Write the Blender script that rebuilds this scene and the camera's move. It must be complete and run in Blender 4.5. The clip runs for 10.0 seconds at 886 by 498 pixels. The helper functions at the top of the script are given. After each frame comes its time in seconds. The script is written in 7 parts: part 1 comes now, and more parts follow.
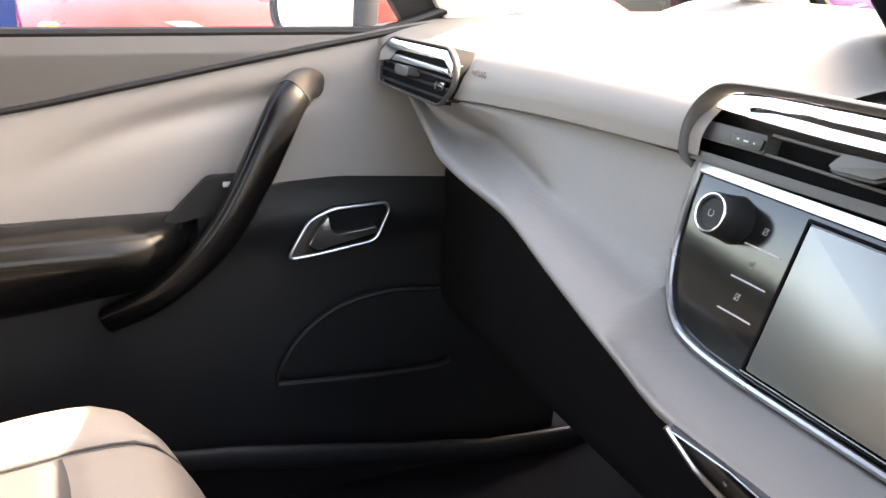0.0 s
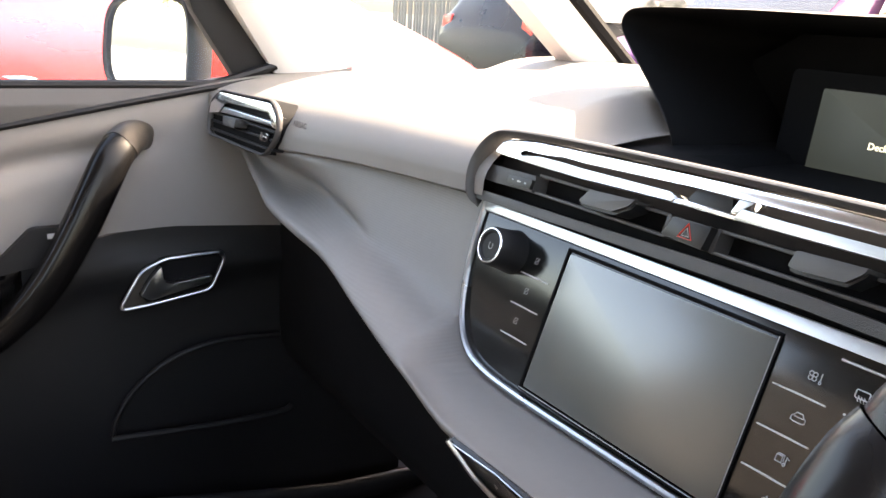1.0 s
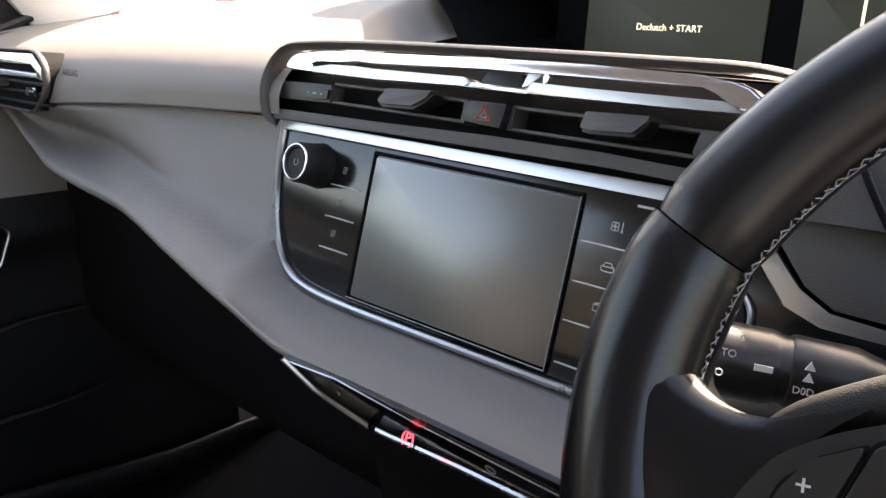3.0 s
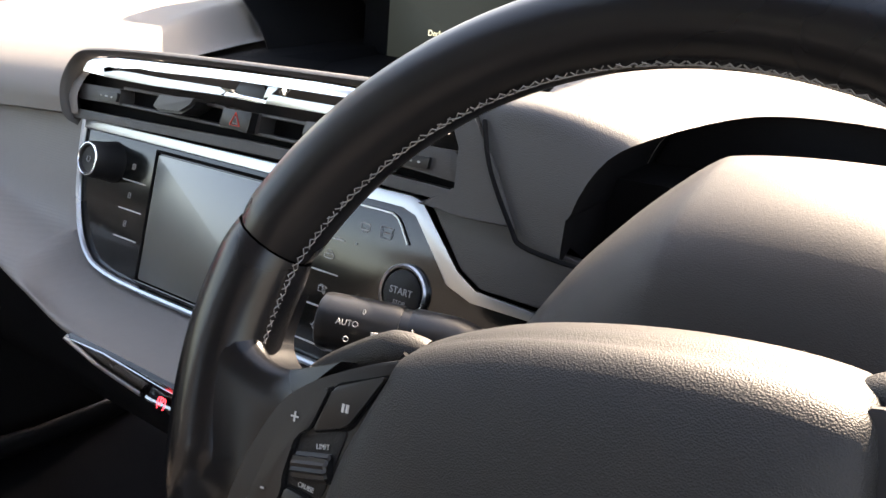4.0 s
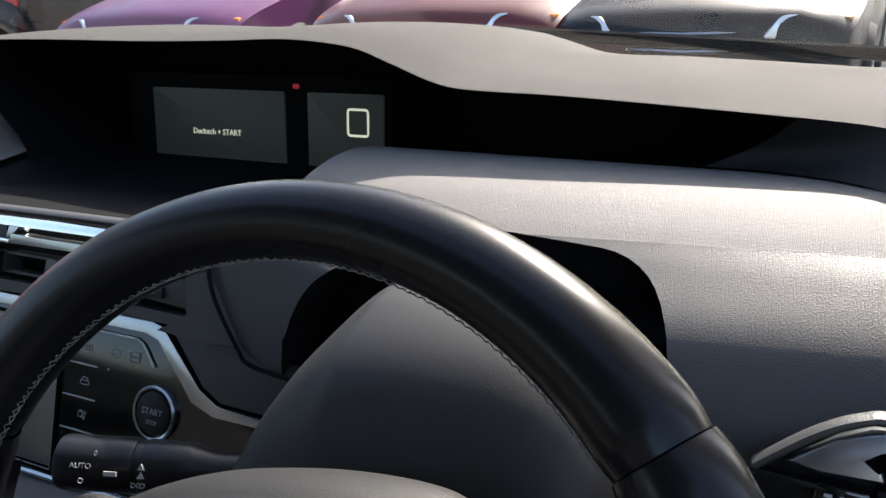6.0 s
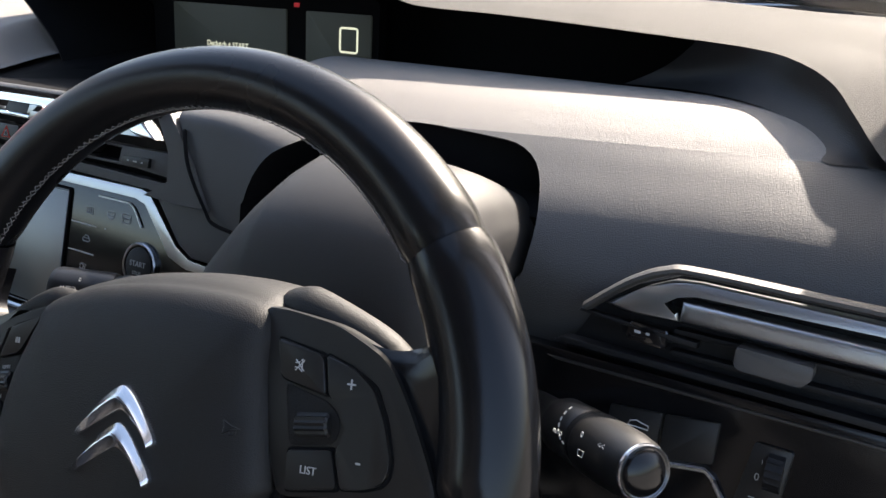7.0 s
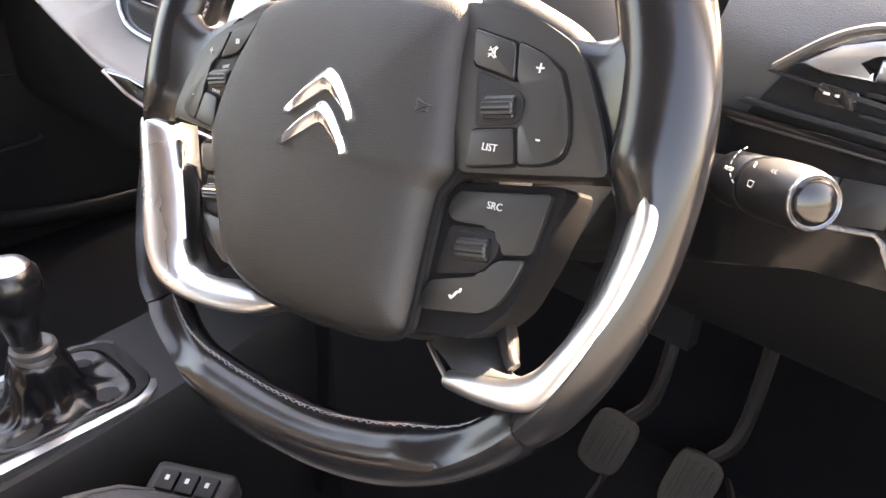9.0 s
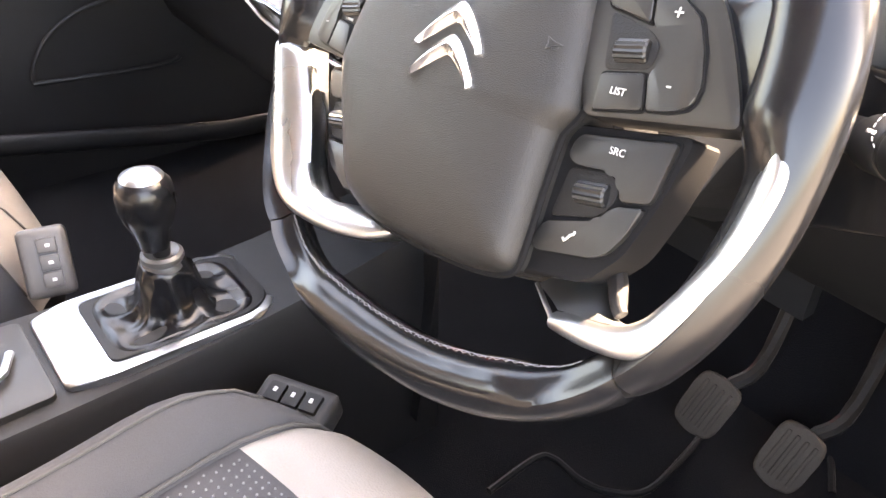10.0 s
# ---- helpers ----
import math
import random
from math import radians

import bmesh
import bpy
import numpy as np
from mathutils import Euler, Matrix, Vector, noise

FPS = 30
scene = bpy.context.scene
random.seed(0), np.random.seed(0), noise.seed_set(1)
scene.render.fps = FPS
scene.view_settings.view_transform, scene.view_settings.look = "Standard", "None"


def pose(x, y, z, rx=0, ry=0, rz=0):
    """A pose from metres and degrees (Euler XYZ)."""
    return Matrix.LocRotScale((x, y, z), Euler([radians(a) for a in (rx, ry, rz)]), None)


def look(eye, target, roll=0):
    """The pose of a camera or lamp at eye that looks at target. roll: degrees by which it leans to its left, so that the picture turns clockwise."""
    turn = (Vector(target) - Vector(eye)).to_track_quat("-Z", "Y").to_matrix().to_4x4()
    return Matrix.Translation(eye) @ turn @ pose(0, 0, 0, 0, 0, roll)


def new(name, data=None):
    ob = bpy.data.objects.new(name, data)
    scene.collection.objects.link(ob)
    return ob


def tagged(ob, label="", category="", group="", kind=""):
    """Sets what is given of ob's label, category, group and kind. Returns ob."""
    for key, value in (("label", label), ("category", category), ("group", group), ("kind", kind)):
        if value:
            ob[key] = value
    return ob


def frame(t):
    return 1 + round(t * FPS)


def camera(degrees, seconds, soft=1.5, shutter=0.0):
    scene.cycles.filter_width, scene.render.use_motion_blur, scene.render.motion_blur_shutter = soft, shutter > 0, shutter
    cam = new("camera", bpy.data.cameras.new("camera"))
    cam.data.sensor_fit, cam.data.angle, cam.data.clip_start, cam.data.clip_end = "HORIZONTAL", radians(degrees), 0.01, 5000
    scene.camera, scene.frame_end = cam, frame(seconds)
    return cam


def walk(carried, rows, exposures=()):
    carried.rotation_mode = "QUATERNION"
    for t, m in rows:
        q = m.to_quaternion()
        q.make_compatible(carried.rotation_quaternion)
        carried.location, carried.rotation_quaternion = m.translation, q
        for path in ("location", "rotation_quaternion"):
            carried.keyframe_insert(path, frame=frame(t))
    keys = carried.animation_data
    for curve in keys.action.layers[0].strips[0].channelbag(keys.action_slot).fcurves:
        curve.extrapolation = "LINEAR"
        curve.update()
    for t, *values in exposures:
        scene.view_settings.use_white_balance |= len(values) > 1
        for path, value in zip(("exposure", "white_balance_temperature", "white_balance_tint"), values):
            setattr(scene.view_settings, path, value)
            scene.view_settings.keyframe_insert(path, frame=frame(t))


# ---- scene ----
cam = camera(55.5, 10.0)
PATH = [
    (0, (0.245, 0.071, 1.08), (-1.465, 0.845, 0.39), 2.3),
    (0.5, (0.283, 0.087, 1.078), (-1.36, 1.041, 0.453), 3.2),
    (1, (0.306, 0.095, 1.083), (-1.302, 1.147, 0.531), 3.4),
    (1.5, (0.326, 0.099, 1.083), (-1.195, 1.285, 0.551), 3.5),
    (2, (0.3, 0.09, 1.062), (-1.11, 1.393, 0.502), 1.9),
    (2.2, (0.291, 0.089, 1.061), (-1.091, 1.407, 0.467), 0.5),
    (3.3, (0.342, 0.097, 1.057), (-0.945, 1.474, 0.387), -1.1),
    (3.5, (0.373, 0.101, 1.062), (-0.907, 1.481, 0.387), -0.8),
    (4, (0.44, 0.113, 1.088), (-0.717, 1.58, 0.375), 0.1),
    (4.5, (0.454, 0.133, 1.1), (-0.488, 1.73, 0.35), -1.4),
    (5, (0.478, 0.137, 1.126), (-0.42, 1.781, 0.425), -3.2),
    (5.2, (0.491, 0.136, 1.124), (-0.417, 1.795, 0.475), -3.9),
    (6.3, (0.549, 0.116, 1.156), (-0.32, 1.787, 0.482), -2.2),
    (6.5, (0.578, 0.109, 1.152), (-0.308, 1.764, 0.462), -1.5),
    (7, (0.628, 0.078, 1.138), (-0.332, 1.656, 0.37), -0.4),
    (7.5, (0.65, 0.04, 1.11), (-0.351, 1.556, 0.273), 0.6),
    (8, (0.657, 0.044, 1.092), (-0.369, 1.518, 0.213), 1.0),
    (8.5, (0.656, 0.043, 1.081), (-0.436, 1.438, 0.153), 1.1),
    (9, (0.652, 0.03, 1.075), (-0.531, 1.299, 0.081), 1.5),
    (9.5, (0.646, 0.018, 1.068), (-0.629, 1.097, -0.032), 2.2),
    (9.8, (0.649, 0.018, 1.07), (-0.648, 1.044, -0.055), 2.3),
    (10, (0.654, 0.025, 1.074), (-0.648, 1.058, -0.038), 2.0),
]
EXPOSURES = [(0.0, 4.98, 8900, 17), (1.0, 4.50, 8600, 17), (2.0, 3.93, 8300, 17), (3.5, 4.0, 8600, 17), (4.5, 3.72, 7600, 15), (5.0, 3.32, 6900, 11), (6.3, 2.24, 6600, 11), (7.0, 2.80, 7000, 13), (7.5, 3.62, 7300, 13), (8.5, 5.00, 9300, 19), (9.5, 5.88, 9700, 21), (10.0, 6.20, 9800, 21)]
walk(cam, [(t, look(eye, target, roll)) for t, eye, target, roll in PATH], EXPOSURES)

# ---- light ----
SUN_AZ, SUN_EL = 5.5, 38.5      # degrees to the right of straight ahead (left: minus), and up
world = bpy.data.worlds.new("sky")
scene.world = world
world.use_nodes = True
wn = world.node_tree.nodes
sky = wn.new("ShaderNodeTexSky")
sky.sky_type, sky.sun_disc = "NISHITA", False
sky.dust_density, sky.air_density = 3.0, 1.0
sky.sun_elevation, sky.sun_rotation = radians(SUN_EL), radians(SUN_AZ)
wn["Background"].inputs[1].default_value = 0.08
world.node_tree.links.new(sky.outputs[0], wn["Background"].inputs[0])
sun = new("sun", bpy.data.lights.new("sun", "SUN"))
sun.data.energy, sun.data.angle, sun.data.color = 2.9, radians(0.6), (1.0, 0.94, 0.86)
to_sun = Vector((math.sin(radians(SUN_AZ)) * math.cos(radians(SUN_EL)), math.cos(radians(SUN_AZ)) * math.cos(radians(SUN_EL)), math.sin(radians(SUN_EL))))
sun.rotation_euler = to_sun.to_track_quat("Z", "Y").to_euler()


# ---- materials ----
def material(name, color, rough=0.5, metal=0.0, bump=0.0, grain=900.0, vary=0.08, kind="noise", coat=0.0, stain=6.0, spread=0.08, spec=0.5, coat_rough=0.06):
    m = bpy.data.materials.new(name)
    m.use_nodes = True
    nt = m.node_tree
    n, l = nt.nodes, nt.links
    b = n["Principled BSDF"]
    tc = n.new("ShaderNodeTexCoord")
    fine = n.new("ShaderNodeTexNoise")
    fine.inputs["Scale"].default_value, fine.inputs["Detail"].default_value = grain, 3.0
    wide = n.new("ShaderNodeTexNoise")
    wide.inputs["Scale"].default_value, wide.inputs["Detail"].default_value = stain, 5.0
    for t in (fine, wide):
        l.new(tc.outputs["Object"], t.inputs["Vector"])
    mix = n.new("ShaderNodeMath")
    mix.operation = "MULTIPLY_ADD"
    l.new(fine.outputs[0], mix.inputs[0])
    mix.inputs[1].default_value = 0.5
    l.new(wide.outputs[0], mix.inputs[2])
    ramp = n.new("ShaderNodeMapRange")
    ramp.inputs[1].default_value, ramp.inputs[2].default_value = 0.45, 1.05
    ramp.inputs[3].default_value, ramp.inputs[4].default_value = 1 - vary, 1 + vary
    l.new(mix.outputs[0], ramp.inputs[0])
    tint = n.new("ShaderNodeVectorMath")
    tint.operation = "SCALE"
    tint.inputs[0].default_value = color
    l.new(ramp.outputs[0], tint.inputs["Scale"])
    l.new(tint.outputs[0], b.inputs["Base Color"])
    rr = n.new("ShaderNodeMapRange")
    rr.inputs[1].default_value, rr.inputs[2].default_value = 0.3, 0.7
    rr.inputs[3].default_value, rr.inputs[4].default_value = max(0.02, rough - spread), min(1.0, rough + spread)
    l.new(wide.outputs[0], rr.inputs[0])
    l.new(rr.outputs[0], b.inputs["Roughness"])
    b.inputs["Metallic"].default_value = metal
    b.inputs["Specular IOR Level"].default_value = spec
    b.inputs["Coat Weight"].default_value = coat
    b.inputs["Coat Roughness"].default_value = coat_rough
    if bump:
        bp = n.new("ShaderNodeBump")
        bp.inputs["Strength"].default_value = bump
        bp.inputs["Distance"].default_value = 0.0006
        if kind == "cells":
            h = n.new("ShaderNodeTexVoronoi")
            h.inputs["Scale"].default_value = grain
            l.new(tc.outputs["Object"], h.inputs["Vector"])
            l.new(h.outputs["Distance"], bp.inputs["Height"])
        elif kind == "weave":
            h = n.new("ShaderNodeTexWave")
            h.inputs["Scale"].default_value, h.inputs["Distortion"].default_value = grain, 1.5
            h.bands_direction = "Z"
            l.new(tc.outputs["Object"], h.inputs["Vector"])
            l.new(h.outputs["Fac"], bp.inputs["Height"])
        elif kind == "crease":
            h = n.new("ShaderNodeTexNoise")
            h.inputs["Scale"].default_value, h.inputs["Detail"].default_value, h.inputs["Distortion"].default_value = 38.0, 4.0, 1.2
            pores = n.new("ShaderNodeTexVoronoi")
            pores.inputs["Scale"].default_value = 1500.0
            both = n.new("ShaderNodeMath")
            both.operation = "MULTIPLY_ADD"
            both.inputs[1].default_value = 0.10
            for t in (h, pores):
                l.new(tc.outputs["Object"], t.inputs["Vector"])
            l.new(pores.outputs["Distance"], both.inputs[0])
            l.new(h.outputs[0], both.inputs[2])
            l.new(both.outputs[0], bp.inputs["Height"])
        else:
            l.new(fine.outputs[0], bp.inputs["Height"])
        l.new(bp.outputs[0], b.inputs["Normal"])
    return m


def glow(name, color, strength):
    m = bpy.data.materials.new(name)
    m.use_nodes = True
    b = m.node_tree.nodes["Principled BSDF"]
    b.inputs["Base Color"].default_value = (*color, 1)
    b.inputs["Emission Color"].default_value = (*color, 1)
    b.inputs["Emission Strength"].default_value = strength
    return m


def glass(name, tint=(1, 1, 1)):
    m = bpy.data.materials.new(name)
    m.use_nodes = True
    n, l = m.node_tree.nodes, m.node_tree.links
    out = n["Material Output"]
    n.remove(n["Principled BSDF"])
    tr, gl, mx, lw = n.new("ShaderNodeBsdfTransparent"), n.new("ShaderNodeBsdfGlossy"), n.new("ShaderNodeMixShader"), n.new("ShaderNodeLayerWeight")
    steep, gloss = n.new("ShaderNodeMath"), n.new("ShaderNodeMath")
    tr.inputs[0].default_value, gl.inputs["Roughness"].default_value = (*tint, 1), 0.0
    lw.inputs[0].default_value = 0.5
    steep.operation, steep.inputs[1].default_value = "POWER", 5.0
    gloss.operation, gloss.inputs[1].default_value, gloss.inputs[2].default_value = "MULTIPLY_ADD", 0.40, 0.025
    l.new(lw.outputs["Facing"], steep.inputs[0])
    l.new(steep.outputs[0], gloss.inputs[0])
    l.new(gloss.outputs[0], mx.inputs[0])
    l.new(tr.outputs[0], mx.inputs[1])
    l.new(gl.outputs[0], mx.inputs[2])
    l.new(mx.outputs[0], out.inputs[0])
    return m


FASCIA = material("grained_fascia_plastic", (0.045, 0.0437, 0.0425), 0.48, bump=0.30, grain=1500, kind="cells", vary=0.10, spec=0.5)
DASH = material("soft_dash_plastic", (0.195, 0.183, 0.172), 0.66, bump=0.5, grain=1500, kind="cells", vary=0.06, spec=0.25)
# Ribbed, with a base darker than DASH for the shade below the groove.
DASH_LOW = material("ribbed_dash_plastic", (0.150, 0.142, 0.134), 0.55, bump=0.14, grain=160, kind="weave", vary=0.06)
DARK = material("dark_grained_plastic", (0.045, 0.0425, 0.0415), 0.5, bump=0.25, grain=1400, kind="cells", vary=0.10)
BLACK = material("black_plastic", (0.0065, 0.0065, 0.0072), 0.52, bump=0.25, grain=1400, kind="cells", vary=0.15, spec=0.28)
PIANO = material("gloss_black", (0.006, 0.006, 0.007), 0.07, vary=0.1, spread=0.03, coat=1.0, spec=0.7)
MATT = material("matt_black_lining", (0.0058, 0.0058, 0.0064), 0.85, vary=0.2, spec=0.10)
# Blue tinge in the base colour imitates sky reflected in the leather.
LEATHER = material("black_leather", (0.0048, 0.0051, 0.0062), 0.25, bump=0.05, grain=55, kind="crease", vary=0.22, spread=0.06, spec=0.36)
PADMAT = material("airbag_plastic", (0.0085, 0.0083, 0.0083), 0.52, bump=0.30, grain=1900, kind="cells", vary=0.08, spec=0.38)
SWITCH = material("switch_plastic", (0.0095, 0.0095, 0.0098), 0.40, bump=0.08, grain=1600, vary=0.1, spec=0.4)
CHROME = material("chrome_trim", (0.80, 0.81, 0.83), 0.19, 1.0, vary=0.04, spread=0.05)
SATIN = material("satin_silver", (0.44, 0.46, 0.48), 0.30, 1.0, vary=0.05, spread=0.05, bump=0.05, grain=2500)
SCREEN = material("screen_glass", (0.055, 0.062, 0.055), 0.33, vary=0.05, spread=0.02, spec=1.0, coat=1.0, coat_rough=0.24)
PANEL = material("gloss_black_panel", (0.0055, 0.0062, 0.0060), 0.14, vary=0.12, spread=0.02, spec=0.6)
GLOSSY = material("gloss_black_switchgear", (0.004, 0.004, 0.0045), 0.17, vary=0.1, spread=0.04, spec=0.4)
COLUMN = material("column_plastic", (0.024, 0.0232, 0.0230), 0.55, bump=0.14, grain=1900, kind="cells", vary=0.10, spec=0.35)
HOOD = material("hood_plastic", (0.070, 0.067, 0.063), 0.85, bump=0.5, grain=1500, kind="cells", vary=0.08, spec=0.10)
DISPLAY = glow("display_backlight", (0.020, 0.025, 0.022), 0.08)
WHITE = material("white_print", (0.40, 0.40, 0.39), 0.6, vary=0.05)
TAB = material("grey_tab_plastic", (0.050, 0.048, 0.047), 0.42, bump=0.1, grain=1600, vary=0.08)
RULE = material("light_grey_print", (0.48, 0.48, 0.47), 0.6, vary=0.05)
GREYP = material("grey_print", (0.30, 0.30, 0.30), 0.6, vary=0.05)
REDP = material("red_print", (0.65, 0.05, 0.03), 0.5, vary=0.05)
THREAD = material("grey_thread", (0.17, 0.165, 0.165), 0.8, vary=0.25)
SEATL = material("cream_leather", (0.180, 0.158, 0.140), 0.55, bump=0.35, grain=700, kind="cells", vary=0.06)
GRIP = material("worn_grip_leather", (0.0030, 0.0029, 0.0030), 0.22, vary=0.30, spread=0.08, bump=0.10, grain=260, spec=0.20)
SEATF = material("charcoal_cloth", (0.045, 0.044, 0.046), 0.9, bump=0.6, grain=1400, vary=0.25, spec=0.2)
DOORG = material("grey_door_trim", (0.19, 0.178, 0.170), 0.6, bump=0.3, grain=1300, kind="cells", vary=0.06)
CARPET = material("black_carpet", (0.010, 0.010, 0.011), 0.95, bump=1.0, grain=700, vary=0.4, spec=0.05)
RUBBER = material("worn_rubber", (0.070, 0.058, 0.047), 0.75, bump=0.4, grain=600, vary=0.3, spec=0.3)
PILLAR = material("pale_pillar_trim", (0.58, 0.55, 0.52), 0.7, bump=0.2, grain=1200, vary=0.05)
SEAM = material("seam_shadow", (0.035, 0.032, 0.030), 0.8, vary=0.1)
# Out-of-view roof; this grey is set to weaken bounce onto the dash.
HEADLINING = material("grey_headlining", (0.26, 0.25, 0.24), 0.9, bump=0.4, grain=900, vary=0.08, spec=0.1)
CLOTH_DOT = material("pale_cloth_dot", (0.13, 0.13, 0.13), 0.9, vary=0.1, spec=0.1)
STEEL = material("dark_steel", (0.030, 0.026, 0.023), 0.50, 0.3, vary=0.3)
GLASS = glass("window_glass", (0.93, 0.96, 0.95))
MIRROR = material("mirror_glass", (0.9, 0.9, 0.9), 0.02, 1.0, vary=0.01, spread=0.0)
LIT_TEXT = glow("lit_text", (0.55, 0.58, 0.45), 0.2)
LIT_RED = glow("red_lamp", (1.0, 0.03, 0.05), 0.7)
LIT_DIM = glow("dim_red_lamp", (0.3, 0.01, 0.015), 0.10)


# ---- shaping ----
def thing(name, at, label, category, group="", kind=""):
    ob = new(name)
    ob.empty_display_size = 0.05
    ob.location = at
    return tagged(ob, label, category, group, kind)


def part(name, bm, mat, parent, label="", flat=False):
    bmesh.ops.recalc_face_normals(bm, faces=bm.faces)
    me = bpy.data.meshes.new(name)
    bm.to_mesh(me)
    bm.free()
    if not flat:
        me.polygons.foreach_set("use_smooth", [True] * len(me.polygons))
        me.set_sharp_from_angle(angle=radians(38))
    me.materials.append(mat)
    ob = new(name, me)
    if parent is not None:
        ob.parent = parent
        if parent.type == "EMPTY":
            ob.matrix_parent_inverse = Matrix.Translation(parent.location).inverted()
    if label:
        ob["label"] = label
    return ob


def solo(name, bm, mat, label, category, group="", kind=""):
    return tagged(part(name, bm, mat, None), label, category, group, kind)


def plane_at(o, u, v):
    u, v = Vector(u).normalized(), Vector(v)
    n = u.cross(v).normalized()
    v = n.cross(u)
    m = Matrix((u, v, n)).transposed().to_4x4()
    m.translation = o
    return m


def loft(rows, close_u=False, close_v=False, caps=False):
    """A skin over rows of points; close_v joins the ends of each row, close_u the last row to the first."""
    bm = bmesh.new()
    g = [[bm.verts.new(p) for p in r] for r in rows]
    nr, nc = len(g), len(g[0])
    for i in range(nr if close_u else nr - 1):
        for j in range(nc if close_v else nc - 1):
            a, b, c, d = g[i][j], g[(i + 1) % nr][j], g[(i + 1) % nr][(j + 1) % nc], g[i][(j + 1) % nc]
            if len({a, b, c, d}) == 4:
                bm.faces.new((a, b, c, d))
    if caps:
        bm.faces.new(g[0])
        bm.faces.new(g[-1][::-1])
    return bm


def curve(pts, n, closed=False):
    """n points along a smooth line through pts."""
    p = [Vector(q) for q in pts]
    k = len(p)
    out = []
    span = k if closed else k - 1
    for i in range(n):
        s = span * i / (n if closed else n - 1)
        j = min(int(s), span - 1)
        f = s - j
        a, b, c, d = (p[(j + o) % k] if closed else p[max(0, min(k - 1, j + o))] for o in (-1, 0, 1, 2))
        out.append(0.5 * ((2 * b) + (c - a) * f + (2 * a - 5 * b + 4 * c - d) * f * f + (3 * b - a - 3 * c + d) * f ** 3))
    return out


def rounded(pts, r, seg=4):
    """A closed 2D outline with its corners rounded by r."""
    out = []
    k = len(pts)
    for i in range(k):
        a, b, c = Vector(pts[i - 1]), Vector(pts[i]), Vector(pts[(i + 1) % k])
        d1, d2 = a - b, c - b
        q = min(r, d1.length * 0.45, d2.length * 0.45)
        s, e = b + d1.normalized() * q, b + d2.normalized() * q
        for t in range(seg + 1):
            f = t / seg
            out.append((1 - f) ** 2 * s + 2 * f * (1 - f) * b + f * f * e)
    return [(v.x, v.y) for v in out]


def prism(outline, m, depth, bevel=0.0, top=0.0, seg=2, dome=None):
    """An outline in the plane m, from top down by depth, its upper rim bevelled."""
    bm = bmesh.new()
    lo = [bm.verts.new(m @ Vector((x, y, top - depth))) for x, y in outline]
    hi = [bm.verts.new(m @ Vector((x, y, top))) for x, y in outline]
    k = len(outline)
    for i in range(k):
        bm.faces.new((lo[i], lo[(i + 1) % k], hi[(i + 1) % k], hi[i]))
    bm.faces.new(lo[::-1])
    f = bm.faces.new(hi)
    if bevel:
        bmesh.ops.bevel(bm, geom=list(f.edges), offset=bevel, segments=seg, affect="EDGES", profile=0.6, clamp_overlap=True)
    return bm


def box(c, s, bevel=0.0, m=None, seg=2):
    bm = bmesh.new()
    bmesh.ops.create_cube(bm, size=1.0)
    bmesh.ops.transform(bm, matrix=Matrix.Translation(c) @ Matrix.Diagonal((*s, 1)), verts=bm.verts)
    if bevel:
        bmesh.ops.bevel(bm, geom=list(bm.edges), offset=bevel, segments=seg, affect="EDGES", profile=0.6, clamp_overlap=True)
    if m is not None:
        bmesh.ops.transform(bm, matrix=m, verts=bm.verts)
    return bm


def lathe(profile, m, seg=32):
    rows = []
    for i in range(seg):
        a = 2 * math.pi * i / seg
        rows.append([m @ Vector((r * math.cos(a), r * math.sin(a), z)) for r, z in profile])
    bm = loft(rows, close_u=True)
    bmesh.ops.remove_doubles(bm, verts=bm.verts, dist=1e-6)
    return bm


def along(path, section, closed=False, up=(0, 0, 1), caps=True):
    """Sweep section(i, f) -> list of (side, up) offsets along a path."""
    p = [Vector(q) for q in path]
    k = len(p)
    rows = []
    for i in range(k):
        a, b = (p[(i - 1) % k], p[(i + 1) % k]) if closed else (p[max(0, i - 1)], p[min(k - 1, i + 1)])
        t = (b - a).normalized()
        s = t.cross(Vector(up)).normalized()
        w = s.cross(t)
        rows.append([p[i] + s * x + w * y for x, y in section(i, i / max(1, k - 1))])
    return loft(rows, close_u=closed, close_v=True, caps=caps and not closed)


def ring(rx, ry, n=10):
    return [(rx * math.cos(2 * math.pi * i / n), ry * math.sin(2 * math.pi * i / n)) for i in range(n)]


def tube(path, r, n=8, closed=False, up=(0.013, 0.021, 1)):
    return along(path, lambda i, f: ring(r, r, n), closed, up)


def join(*bms):
    out = bmesh.new()
    for b in bms:
        me = bpy.data.meshes.new("tmp")
        b.to_mesh(me)
        b.free()
        out.from_mesh(me)
        bpy.data.meshes.remove(me)
    return out


def letters(name, body, size, m, mat, parent, depth=0.00015):
    """Raised print, centred on m."""
    cu = bpy.data.curves.new(name, "FONT")
    cu.body, cu.size, cu.extrude, cu.align_x, cu.align_y, cu.resolution_u = body, size, depth, "CENTER", "CENTER", 3
    tmp = bpy.data.objects.new(name, cu)
    me = tmp.to_mesh()
    bm = bmesh.new()
    bm.from_mesh(me)
    tmp.to_mesh_clear()
    bpy.data.objects.remove(tmp)
    bmesh.ops.transform(bm, matrix=m, verts=bm.verts)
    return part(name, bm, mat, parent, flat=True)


def at(m, x, y, z=0.0, turn=0.0):
    return m @ Matrix.Translation((x, y, z)) @ Matrix.Rotation(radians(turn), 4, "Z")


def lerp(x, *pairs):
    return float(np.interp(x, [p[0] for p in pairs], [p[1] for p in pairs]))


